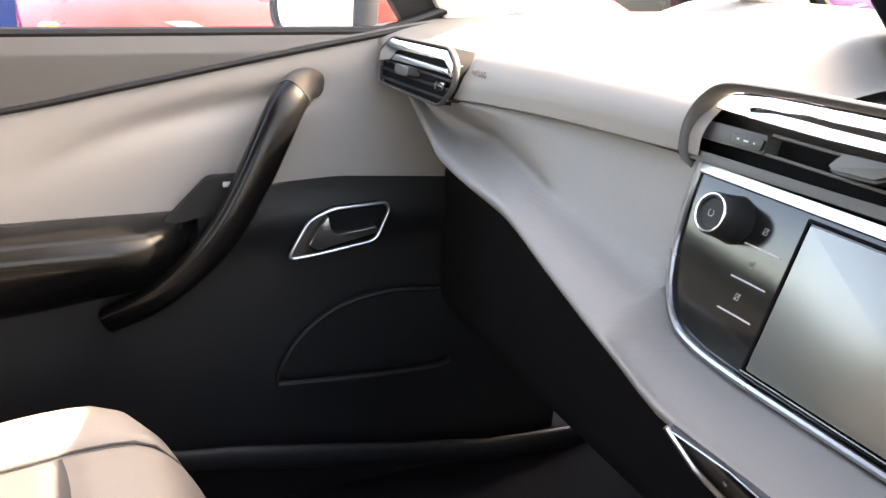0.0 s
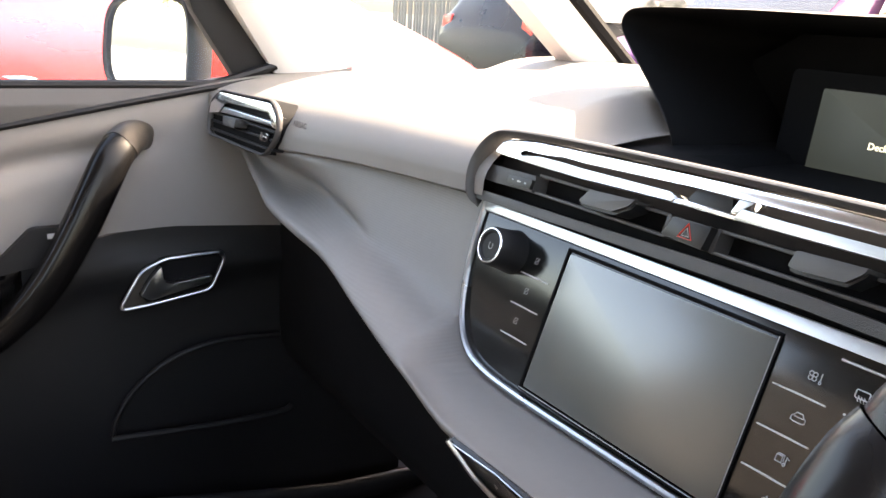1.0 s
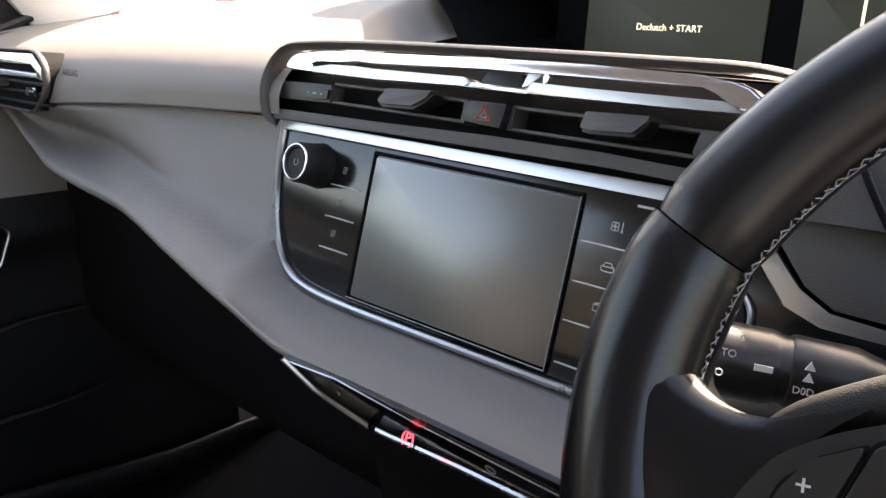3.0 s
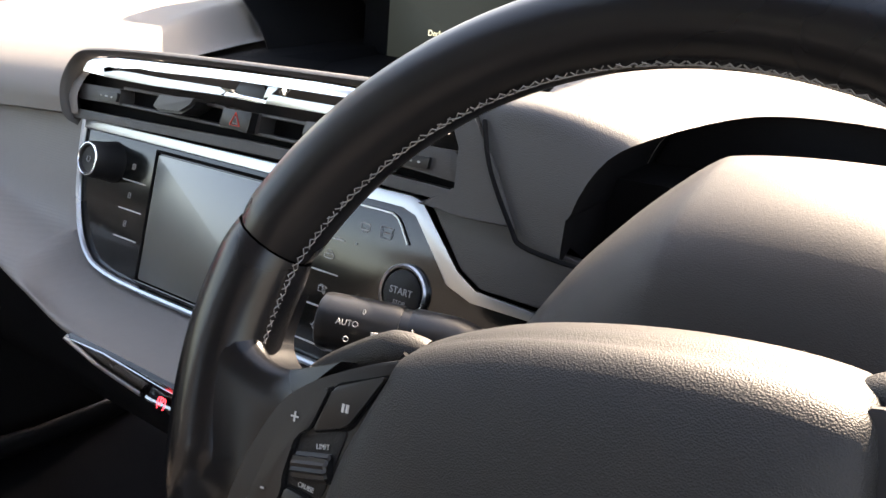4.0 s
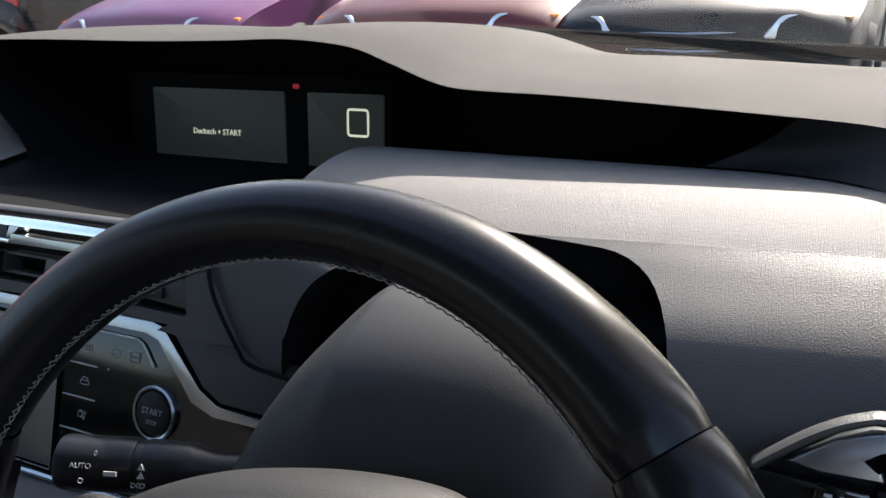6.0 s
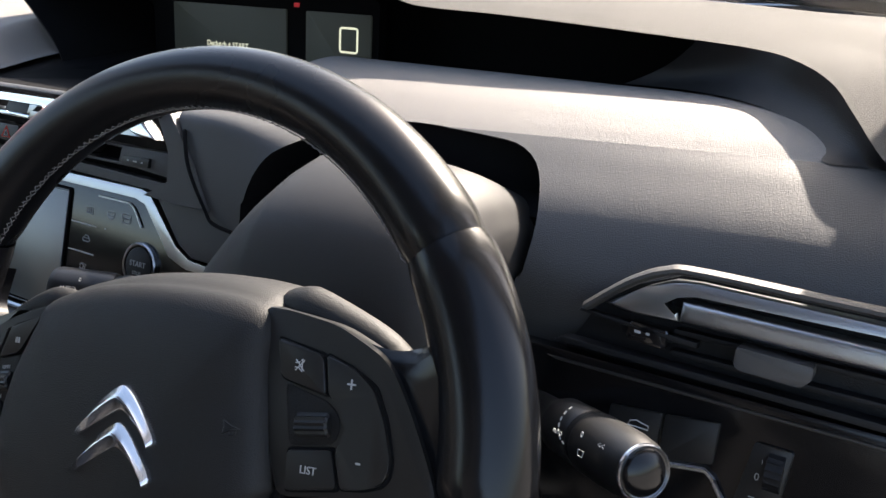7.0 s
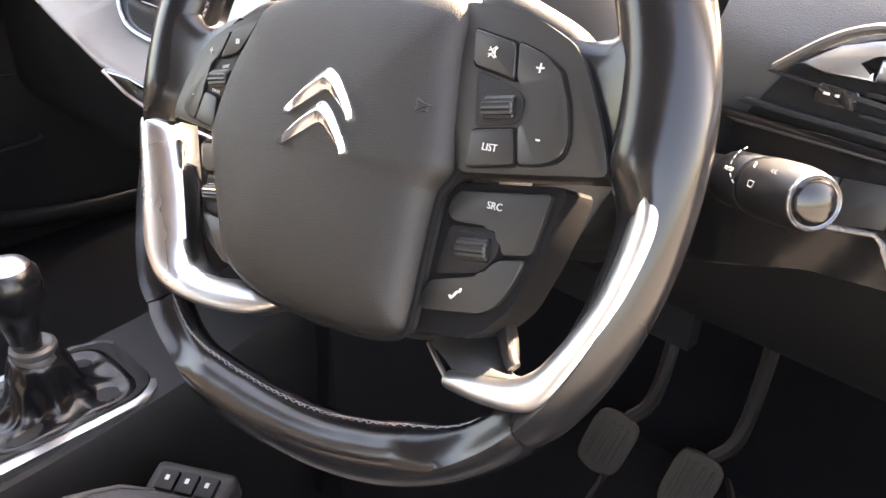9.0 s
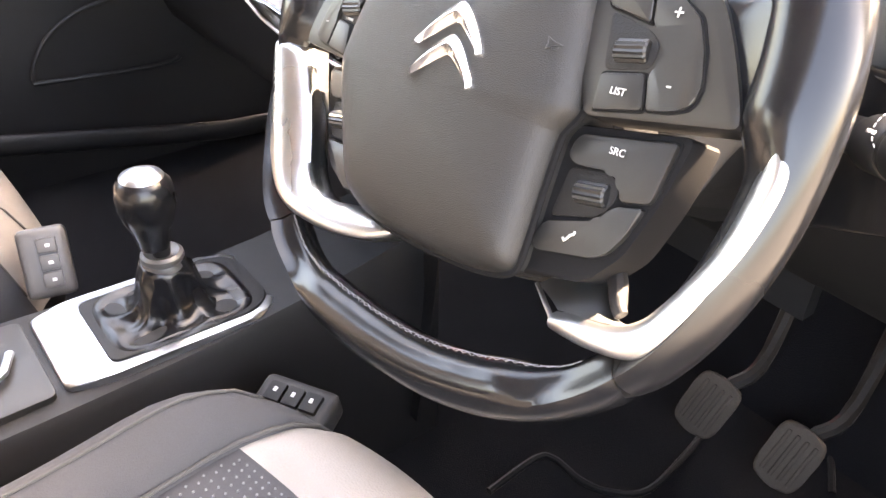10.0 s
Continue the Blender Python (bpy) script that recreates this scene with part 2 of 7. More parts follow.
def glide(x, *pairs):
    """Like lerp, but with no corners at the given points."""
    xs, ys = [p[0] for p in pairs], [p[1] for p in pairs]
    n = len(xs)
    if x <= xs[0] or x >= xs[-1]:
        return ys[0] if x <= xs[0] else ys[-1]
    k = max(j for j in range(n - 1) if xs[j] <= x)

    def slope(j):
        if j in (0, n - 1):
            a, b = (0, 1) if j == 0 else (n - 2, n - 1)
            return (ys[b] - ys[a]) / (xs[b] - xs[a])
        d0, d1 = (ys[j] - ys[j - 1]) / (xs[j] - xs[j - 1]), (ys[j + 1] - ys[j]) / (xs[j + 1] - xs[j])
        return 0.0 if d0 * d1 <= 0 else 2 * d0 * d1 / (d0 + d1)
    h = xs[k + 1] - xs[k]
    t = (x - xs[k]) / h
    return ys[k] * (2 * t ** 3 - 3 * t * t + 1) + slope(k) * h * (t ** 3 - 2 * t * t + t) + ys[k + 1] * (3 * t * t - 2 * t ** 3) + slope(k + 1) * h * (t ** 3 - t * t)


def cut(ob, bm):
    """Take the solid bm out of the mesh object ob."""
    me = bpy.data.meshes.new("cutter")
    bmesh.ops.recalc_face_normals(bm, faces=bm.faces)
    bm.to_mesh(me)
    bm.free()
    me.materials.append(MATT)
    c = new("cutter", me)
    mod = ob.modifiers.new("cut", "BOOLEAN")
    mod.object, mod.operation, mod.solver, mod.material_mode = c, "DIFFERENCE", "EXACT", "TRANSFER"
    dg = bpy.context.evaluated_depsgraph_get()
    dg.update()
    done = bpy.data.meshes.new_from_object(ob.evaluated_get(dg))
    ob.modifiers.clear()
    ob.data = done
    bpy.data.objects.remove(c)
    done.polygons.foreach_set("use_smooth", [True] * len(done.polygons))
    done.set_sharp_from_angle(angle=radians(38))


def ease(t):
    t = min(1.0, max(0.0, t))
    return t * t * (3 - 2 * t)


# ---- dashboard ----
dash = thing("dashboard", (0, 0.6, 0.8), "warm grey soft-touch car dashboard with black recesses and silver trim", "dashboard")


def z_top(x):
    return glide(x, (-0.74, 0.992), (-0.6, 1.006), (-0.4, 1.018), (-0.28, 1.021), (-0.18, 1.022), (0.0, 1.022))


def y_face(x):
    return glide(x, (-0.74, 0.404), (-0.6, 0.416), (-0.487, 0.427), (-0.19, 0.443))


def z_groove(x):
    return glide(x, (-0.74, 0.966), (-0.70, 0.951), (-0.66, 0.933), (-0.62, 0.9235), (-0.56, 0.9255), (-0.46, 0.934), (-0.36, 0.942), (-0.186, 0.951))


def z_edge(x):
    return glide(x, (-0.74, 0.950), (-0.70, 0.933), (-0.66, 0.910), (-0.60, 0.884), (-0.53, 0.868), (-0.45, 0.865), (-0.37, 0.864), (-0.25, 0.853), (-0.15, 0.841), (-0.07, 0.830), (0.0, 0.831), (0.3, 0.836))


def y_edge(x):
    return glide(x, (-0.74, 0.424), (-0.66, 0.428), (-0.60, 0.424), (-0.53, 0.413), (-0.45, 0.404), (-0.37, 0.397), (-0.25, 0.378), (-0.15, 0.364), (-0.07, 0.357), (0.3, 0.350))


def upper_row(x):
    zt, yf, zg = z_top(x), y_face(x), z_groove(x)
    pts = [(x, 1.16, zt - 0.045), (x, 0.98, zt - 0.015), (x, 0.80, zt)]
    for a in (90, 75, 62, 50, 39, 29, 20, 12, 5, 0):         # a wide round from the top down to the groove
        pts.append((x, yf + 0.003 + 0.215 * (1 - math.cos(radians(a))), zg + 0.010 + (zt - zg - 0.010) * math.sin(radians(a))))
    return curve(pts, 60) + [Vector((x, yf + 0.0025, zg + 0.002)), Vector((x, yf + 0.006, zg))]


def crest_x(y):
    return lerp(y, (0.40, -0.182), (0.486, -0.182), (0.52, -0.192), (0.58, -0.215), (0.64, -0.236), (0.70, -0.245), (0.9, -0.245))


pad_rows = []
for i in range(41):
    g = i / 40
    row = upper_row(-0.74 + 0.558 * g)
    pad_rows.append([Vector((-0.74 + (crest_x(p.y) + 0.74) * g, p.y, p.z)) for p in row])
part("top_pad", loft(pad_rows), DASH, dash, "warm grey soft dash top")


def lower_row(x):
    yf, zg, ze, ye = y_face(x), z_groove(x), z_edge(x), y_edge(x)
    h = zg - ze
    d = glide(x, (-0.74, 0.0), (-0.66, 0.018), (-0.52, 0.034), (-0.40, 0.022), (-0.28, 0.004), (-0.20, 0.0))   # the fold under the groove
    pts = [(x, yf + 0.006, zg - 0.001), (x, yf + 0.002, zg - 0.003), (x, yf + 0.004 + 0.20 * d, zg - 0.16 * h), (x, yf + 0.006 + 0.60 * d, zg - 0.34 * h), (x, yf + 0.006 + 0.95 * d, zg - 0.52 * h),
           (x, 0.85 * yf + 0.15 * ye + 0.004 + d, ze + 0.32 * h), (x, 0.42 * yf + 0.58 * ye + 0.003 + 0.8 * d, ze + 0.18 * h), (x, ye + 0.012, ze + 0.09 * h + 0.002), (x, ye + 0.003, ze + 0.004), (x, ye + 0.002, ze - 0.003),
           (x, ye + 0.014, ze - 0.008), (x, ye + 0.06, ze - 0.012), (x, 0.60, ze - 0.03)]
    return curve(pts, 54)


def panel_y(z):
    return 0.4360 + 0.345 * (z - 0.8935)


def inner_row(x):
    """The roll where it runs beside and below the middle panel."""
    ze, ye = z_edge(x), y_edge(x)
    zs = lerp(x, (-0.42, 0.938), (-0.186, 0.947), (-0.184, 0.930), (-0.178, 0.888), (-0.168, 0.864), (-0.152, 0.8485), (-0.130, 0.8425), (-0.09, 0.8402), (0.30, 0.8440))
    zc = min(zs - 0.004, ze + 0.022)
    zm = 0.5 * (zs + zc)
    pts = [(x, panel_y(zs) + 0.004, zs), (x, panel_y(zm) + 0.003, zm), (x, panel_y(zc) - 0.002, zc), (x, ye + 0.030, min(zc - 0.002, ze + 0.014)), (x, ye + 0.012, min(zc - 0.003, ze + 0.010)), (x, ye + 0.002, ze + 0.003), (x, ye + 0.003, ze - 0.003),
           (x, ye + 0.014, ze - 0.008), (x, ye + 0.06, ze - 0.012), (x, 0.60, ze - 0.03)]
    return curve(pts, 54)


def roll_row(x):
    f = min(1.0, max(0.0, (x + 0.60) / 0.39))
    f = f * f * (3 - 2 * f)
    return inner_row(x) if f == 1 else [a.lerp(b, f) for a, b in zip(lower_row(x), inner_row(x))]


xs = [-0.74 + 0.54 * i / 70 for i in range(70)] + [-0.20, -0.192, -0.1875, -0.1855, -0.184, -0.181, -0.178, -0.173, -0.168, -0.160, -0.152, -0.140, -0.13, -0.11, -0.09, -0.05] + [0.35 * i / 8 for i in range(9)]
part("lower_pad", loft([roll_row(x) for x in xs]), DASH_LOW, dash, "ribbed warm grey lower dash roll, darkened for shade")

# dash top beside and behind the display hood, sinking into the recess
rows = []
for p in sorted((q for q in pad_rows[-1] if 0.484 < q.y < 0.70), key=lambda q: q.y):
    e = Vector((lerp(p.y, (0.484, -0.142), (0.536, -0.159), (0.611, -0.189), (0.659, -0.203)), p.y, 0.994))
    rows.append([Vector((p.x + (max(e.x, p.x + 0.004) - p.x) * g, p.y, e.z - 0.006 + (p.z - e.z + 0.006) * (0.5 + 0.5 * math.cos(math.pi * g)))) for g in (k / 16 for k in range(17))])
part("recess_flank", loft(rows), DASH, dash)
part("rear_shelf", loft([curve([(x, 1.26, 0.960), (x, 1.16, 1.000), (x, 1.05, 1.014), (x, 0.92, 1.010), (x, 0.80, 0.97)], 14) for x in np.linspace(-0.78, 0.76, 20)]), DASH, dash)

part("backing", box((-0.02, 0.64, 0.90), (1.40, 0.30, 0.14), 0.0), MATT, dash)
part("backing", box((0.0, 0.535, 0.934), (0.39, 0.12, 0.07), 0.0), MATT, dash)

# driver's side
def drv_lift(x):
    return lerp(x, (0.19, -0.004), (0.36, 0.0), (0.57, 0.009), (0.76, 0.012))


def drv_row(x):
    k = drv_lift(x)
    b = ease(min(1.0, max(0.0, (0.350 - x) / 0.13)))              # flush with the vent at its left end
    pts = [(x, 0.5236, 1.0051 + k), (x, 0.505 - 0.020 * b, 0.997 + 0.0125 * b + k), (x, 0.475 - 0.008 * b, 0.983 + 0.0235 * b + k * 0.6), (x, 0.455 + 0.0045 * b, 0.966 + 0.024 * b), (x, 0.446 + 0.004 * b, 0.950 + 0.013 * b), (x, 0.443, 0.930)]
    return curve(pts, 30) + [Vector((x, 0.445, 0.875)), Vector((x, 0.523, 0.875))]


def tray_row(x):
    k = drv_lift(x)
    pts = [(x, 0.84, 0.93), (x, 0.78, 0.960), (x, 0.70, 1.000), (x, 0.640, 1.018), (x, 0.600, 1.0215 + 0.2 * k), (x, 0.565, 1.0180 + 0.6 * k), (x, 0.540, 1.0112 + 0.9 * k), (x, 0.5238, 1.0050 + k)]
    return curve(pts, 36) + [Vector((x, 0.5250, 1.0000 + k)), Vector((x, 0.5250, 0.93))]


def seam_x(z):
    return lerp(z, (0.80, 0.262), (0.938, 0.262), (0.9405, 0.231), (0.949, 0.222), (0.975, 0.2055), (0.996, 0.1890), (1.01, 0.179))


def follow(row):
    """The left end of the fascia follows the seam beside the vent."""
    return [Vector((seam_x(p.z) + (p.x - 0.192) * (0.762 - seam_x(p.z)) / 0.57, p.y, p.z)) for p in row]


drv = part("driver_fascia", loft([follow(drv_row(0.192 + 0.57 * i / 60)) for i in range(61)], close_v=True, caps=True), FASCIA, dash, "dark grained dash fascia round the steering column")
tray = part("driver_tray", loft([tray_row(0.192 + 0.57 * i / 40) for i in range(41)], close_v=True, caps=True), DASH, dash, "warm grey dash tray below the display hood")
XC = 0.356                                   # steering axis
arch = [(-0.100, 0.70), (-0.106, 0.93), (-0.104, 0.960), (-0.094, 0.984), (-0.078, 0.996), (-0.052, 1.0025), (-0.02, 1.005), (0.03, 1.005), (0.062, 1.0035), (0.083, 0.995), (0.0945, 0.979), (0.096, 0.955), (0.090, 0.925), (0.084, 0.70)]
arch = [(v.x, v.y) for v in curve([(a, b, 0) for a, b in arch], 46)]
for ob in (drv, tray):
    cut(ob, prism([(-a, b) for a, b in arch], plane_at((XC, 0.535, 0), (-1, 0, 0), (0, 0, 1)), 0.20))
part("column_recess", prism([(-a * 0.98, b - 0.001) for a, b in arch], plane_at((XC, 0.545, 0), (-1, 0, 0), (0, 0, 1)), 0.015), MATT, dash)
# seam where the middle and driver's fascias meet
part("fascia_seam", tube(curve([(0.193, 0.4605, 0.996), (0.205, 0.449, 0.975), (0.222, 0.4435, 0.949), (0.231, 0.442, 0.941), (0.262, 0.441, 0.938)], 20), 0.0013, 6), MATT, dash)

# display hood: mouth, outer shell and black lining
lip_l = [(-0.150, 0.930), (-0.146, 0.965), (-0.148, 0.985), (-0.156, 1.004), (-0.178, 1.030), (-0.205, 1.058), (-0.219, 1.076), (-0.214, 1.088), (-0.19, 1.092), (-0.10, 1.093), (0.0, 1.092)]
lip_l = [(0.306 + (x - 0.306) * 1.079, 0.64, 1.083 + (z - 1.083) * 1.079) for x, z in lip_l]
lip_r = [(0.075, 0.630, 1.0945), (0.150, 0.615, 1.0970), (0.208, 0.605, 1.0930), (0.240, 0.603, 1.0830), (0.272, 0.602, 1.0715), (0.298, 0.602, 1.0675), (0.363, 0.602, 1.0655), (0.470, 0.600, 1.060), (0.526, 0.597, 1.0565), (0.5545, 0.574, 1.0545), (0.5745, 0.556, 1.0480), (0.5890, 0.538, 1.0370), (0.6055, 0.519, 1.0225), (0.6200, 0.512, 1.0130)]
LIP_EYE = Vector((0.603, 0.094, 1.145))
lip_r = [LIP_EYE + (Vector(p) - LIP_EYE) * (1 + 0.055 * glide(p[0], (0.10, 0.0), (0.25, 1.0), (0.50, 1.0), (0.59, 0.0))) for p in lip_r]
mouth = curve(lip_l + [tuple(p) for p in lip_r], 110)
shell = []
for k in range(14):
    f = k / 13
    row = []
    for p in mouth:
        e = max(0.0, (p.x - 0.5) / 0.107)
        back = Vector((p.x + 0.10 * e * f + (-0.012 if p.x < -0.12 else 0) * f, p.y + (0.47 + 0.05 * e) * f, p.z - glide(p.x, (-0.20, 0.040), (0.10, 0.066), (0.25, 0.044), (0.45, 0.036), (0.60, 0.034)) * f * f - 0.03 * max(0, f - 0.8) / 0.2))
        lip = 0.006 * math.sin(min(1.0, f * 11) * math.pi / 2)
        d = (p - Vector((0.2, p.y, 0.98))).normalized()
        row.append(back + d * lip)
    shell.append(row)
part("hood_shell", loft(shell), HOOD, dash, "mid grey padded hood over the displays")
lining = []
for k in range(8):
    f = k / 7
    lining.append([Vector((p.x + (0.0 if f == 0 else 0.006 * (1 if p.x < 0 else -1)), p.y + 0.24 * f, p.z - 0.0005 - 0.020 * f)) for p in mouth if p.x < 0.53])
part("hood_lining", loft(lining), MATT, dash, "black lining of the display recess")
rim_c = curve([p for p in mouth if p.x > 0.48], 24)
foot_c = curve([(0.43, 0.650, 1.0170), (0.475, 0.630, 1.0215), (0.515, 0.607, 1.0240), (0.547, 0.580, 1.0235), (0.5640, 0.556, 1.0205), (0.5730, 0.539, 1.0172), (0.5805, 0.5240, 1.0148), (0.5960, 0.5232, 1.0148), (0.6220, 0.5225, 1.0140)], 24)
# Black here stands in for the shadow on the hood's end wall.
part("hood_end", loft([[a.lerp(b, g) + Vector((0.004, 0.004, -0.002)) * math.sin(math.pi * g) for g in (j / 8 for j in range(9))] for a, b in zip(rim_c, foot_c)]), BLACK, dash, "inner end of the hood, black for its shade")
part("recess_wall", prism([(-0.24, 0.90), (0.60, 0.90), (0.60, 1.005), (0.50, 1.036), (0.28, 1.054), (0.215, 1.074), (0.17, 1.082), (-0.19, 1.078), (-0.24, 1.05)], plane_at((0, 0.80, 0), (1, 0, 0), (0, 0, 1)), 0.01), MATT, dash)
part("recess_floor", loft([[(x, 0.480, 0.9985 - 0.016 * k), (x, 0.52, 0.993 - k * 0.010), (x, 0.62, 0.972 + k * 0.010), (x, 0.80, 0.935 + k * 0.045)] for x, k in ((-0.26, 1.0), (-0.17, 1.0), (-0.145, 0.9), (-0.115, 0.2), (-0.10, 0.0), (0.1925, 0.0))]), MATT, dash)

# twin displays in the recess
disp = thing("instrument_display", (0.0, 0.765, 0.99), "wide black instrument display with a lit start message", "display")
dm = plane_at((0.0, 0.745, 0.995), (1, 0, 0), (0, 0.12, 1))
part("bezel", prism(rounded([(-0.16, -0.055), (0.150, -0.055), (0.150, 0.055), (-0.16, 0.055)], 0.006), dm, 0.012, 0.001, top=-0.001), MATT, disp)
part("main_screen", prism(rounded([(-0.126, -0.045), (0.036, -0.045), (0.036, 0.041), (-0.126, 0.041)], 0.002), dm, 0.004, 0.0004, top=0.0012), DISPLAY, disp, "dim grey-green display glass")
part("side_screen", prism(rounded([(0.062, -0.045), (0.142, -0.045), (0.142, 0.041), (0.062, 0.041)], 0.002), dm, 0.004, 0.0004, top=0.0012), DISPLAY, disp, "dim grey-green display glass")
letters("message", "Declutch + START", 0.0078, at(dm, -0.0455, 0.0, 0.0016), LIT_TEXT, disp)
sq = rounded([(-0.0105, -0.0115), (0.0105, -0.0115), (0.0105, 0.0115), (-0.0105, 0.0115)], 0.003)
part("square_symbol", tube([at(dm, 0.116, 0.016, 0.0016) @ Vector((x, y, 0)) for x, y in sq], 0.0011, 6, True, up=(0, -1, 0.12)), LIT_TEXT, disp, "pale lit square symbol")
part("warning_lamp", box((0, 0, 0), (0.007, 0.004, 0.0006), 0.0, at(dm, 0.049, 0.046, 0.0)), LIT_DIM, disp, "small red lamp")

# ---- middle air vents ----
vent = thing("centre_vent", (0, 0.46, 0.97), "wide black twin air vent with chrome top bars", "air vent")
vm = plane_at((0, 0.452, 0.972), (1, 0, 0), (0, 0.30, 1))        # x across, y up the face
part("surround", prism(rounded([(-0.192, -0.024), (0.189, -0.024), (0.205, -0.024), (0.185, 0.032), (-0.180, 0.030), (-0.192, 0.016)], 0.008), vm, 0.02, 0.002, top=-0.016), MATT, vent)
part("top_lip", along(curve([vm @ Vector(p) for p in [(-0.1925, -0.0240, -0.008), (-0.1950, -0.019, -0.001), (-0.1965, -0.006, 0.002), (-0.1955, 0.006, 0.002), (-0.1900, 0.0180, 0.001), (-0.1800, 0.0262, 0.0), (-0.160, 0.0295, 0.0), (-0.10, 0.0325, 0), (0.0, 0.0345, 0), (0.10, 0.0355, 0), (0.150, 0.0355, 0), (0.172, 0.0330, -0.001)]], 70), lambda i, f: ring(0.0030 * min(1, 0.45 + f * 7), 0.0080, 12), up=(0, -1, 0.3)), FASCIA, vent, "grey lip over the vent")
part("bar_top", prism([(-0.1810, 0.0120), (-0.1785, 0.0178), (-0.1745, 0.0215), (-0.1684, 0.0240), (-0.1373, 0.0265), (-0.093, 0.0278), (-0.0014, 0.0303), (0.0708, 0.0314), (0.1291, 0.0310), (0.1447, 0.0300), (0.1530, 0.0272), (0.1700, 0.0155), (0.1502, 0.0165), (0.1462, 0.0201), (0.1387, 0.0244), (0.1306, 0.0256), (0.0731, 0.0252), (0.0004, 0.0246), (-0.0909, 0.0216), (-0.1073, 0.0219), (-0.1255, 0.0200), (-0.1468, 0.0193), (-0.1590, 0.0182), (-0.1500, 0.0150), (-0.1439, 0.0116)], vm, 0.012, 0.0014, top=0.003, seg=3), CHROME, vent, "chrome upper bar")
part("bar_left", prism(rounded([(-0.1500, 0.0117), (-0.0874, 0.0117), (-0.0126, 0.0138), (-0.0071, 0.0164), (-0.0142, 0.0187), (-0.0895, 0.0178), (-0.1060, 0.0182), (-0.1300, 0.0178), (-0.1500, 0.0150)], 0.0008), vm, 0.014, 0.0022, top=0.0035, seg=3), SATIN, vent, "satin lower bar")
part("bar_right", prism(rounded([(0.0312, 0.0136), (0.0760, 0.0142), (0.1337, 0.0150), (0.1560, 0.0156), (0.1502, 0.0170), (0.1425, 0.0200), (0.1049, 0.0197), (0.0579, 0.0194), (0.0348, 0.0198)], 0.0008), vm, 0.014, 0.0022, top=0.0035, seg=3), SATIN, vent, "satin lower bar")
part("bar_link", prism(rounded([(-0.0140, 0.0136), (0.0330, 0.0134), (0.0330, 0.0158), (-0.0090, 0.0162)], 0.0008), vm, 0.012, 0.0006, top=0.003), CHROME, vent)
part("centre_catch", prism(rounded([(-0.0051, 0.0165), (0.0001, 0.0244), (0.0237, 0.0244), (0.0262, 0.0160)], 0.001), vm, 0.010, 0.001, top=-0.001), SWITCH, vent, "dark grey catch")
part("catch_ramp", prism([(0.0270, 0.0165), (0.0322, 0.0176), (0.0398, 0.0246), (0.0300, 0.0246)], vm, 0.010, 0.0008, top=0.0020), SATIN, vent)
for o in ([(-0.1915, 0.0035), (-0.1340, 0.0048), (-0.1325, -0.0068), (-0.1890, -0.0085)], [(0.1325, 0.0068), (0.1790, 0.0075), (0.1830, -0.0090), (0.1300, -0.0056)]):
    part("wheel_housing", prism(rounded(o, 0.002), vm, 0.012, 0.0010, top=-0.002), DARK, vent, "dark grey end plate")
for vx in ([(-0.1330, -0.0146), (-0.1890, -0.0146)], [(0.0200, 0.1328), (0.0188, 0.1800)]):
    for (x0, x1), y0 in zip(vx, (0.0062, -0.0060)):
        part("louvre", prism([(x0, y0 - 0.0012), (x1, y0 - 0.0010), (x1, y0 + 0.0010), (x0, y0 + 0.0008)], vm, 0.018, 0.0005, top=-0.0035), DARK, vent)
    x1 = vx[0][1] if vx[0][0] < 0 else vx[0][0]
    part("centre_post", prism(rounded([(x1 - 0.0016, -0.0068), (x1 + 0.0016, -0.0068), (x1 + 0.0022, 0.0066), (x1 - 0.0010, 0.0066)], 0.0006), vm, 0.016, 0.0006, top=-0.003), DARK, vent)
for o in ([(-0.0772, -0.0015), (-0.0704, 0.0067), (-0.0329, 0.0084), (-0.0365, 0.0040), (-0.0476, -0.0018), (-0.0735, -0.0030)], [(0.0725, -0.0005), (0.0744, 0.0078), (0.1104, 0.0092), (0.1090, 0.0062), (0.1022, 0.0002), (0.0775, -0.0012)]):
    part("louvre_tab", prism(rounded(o, 0.0010), vm, 0.018, 0.0018, top=0.008, seg=3), TAB, vent, "grey sliding tab")
    part("tab_lip", prism(rounded([(x, y - 0.0018) for x, y in o], 0.0010), vm, 0.014, 0.0008, top=0.0055), SWITCH, vent)
for x in (-0.147, 0.150):
    th = part("vent_wheel", prism(rounded([(x - 0.0135, -0.0062), (x + 0.0130, -0.0052), (x + 0.0135, 0.0015), (x - 0.0130, 0.0005)], 0.001), vm, 0.012, 0.0012, top=0.0005), SWITCH, vent, "small black thumbwheel with white marks")
    for dx in (-0.007, 0.0, 0.007):
        part("mark", box((x + dx, -0.0022, 0.0007), (0.0036 if dx == 0 else 0.0016, 0.0010, 0.0006), 0, vm), WHITE, th)
part("side_panel", prism([(0.166, 0.0345), (0.1775, 0.0370), (0.1885, 0.0245), (0.206, 0.003), (0.223, -0.025), (0.19, -0.0255), (0.160, -0.024), (0.184, -0.012), (0.182, 0.010)], vm, 0.012, 0.001, top=0.0005), DARK, vent, "dark grey panel beside the vent")
part("low_rail", prism(rounded([(-0.190, -0.0235), (-0.0793, -0.0205), (0.0121, -0.0190), (0.0836, -0.0180), (0.20, -0.0200), (0.198, -0.0135), (0.0819, -0.0109), (0.0101, -0.0116), (-0.0812, -0.0143), (-0.189, -0.0165)], 0.001), vm, 0.012, 0.0012, top=0.0), FASCIA, vent)
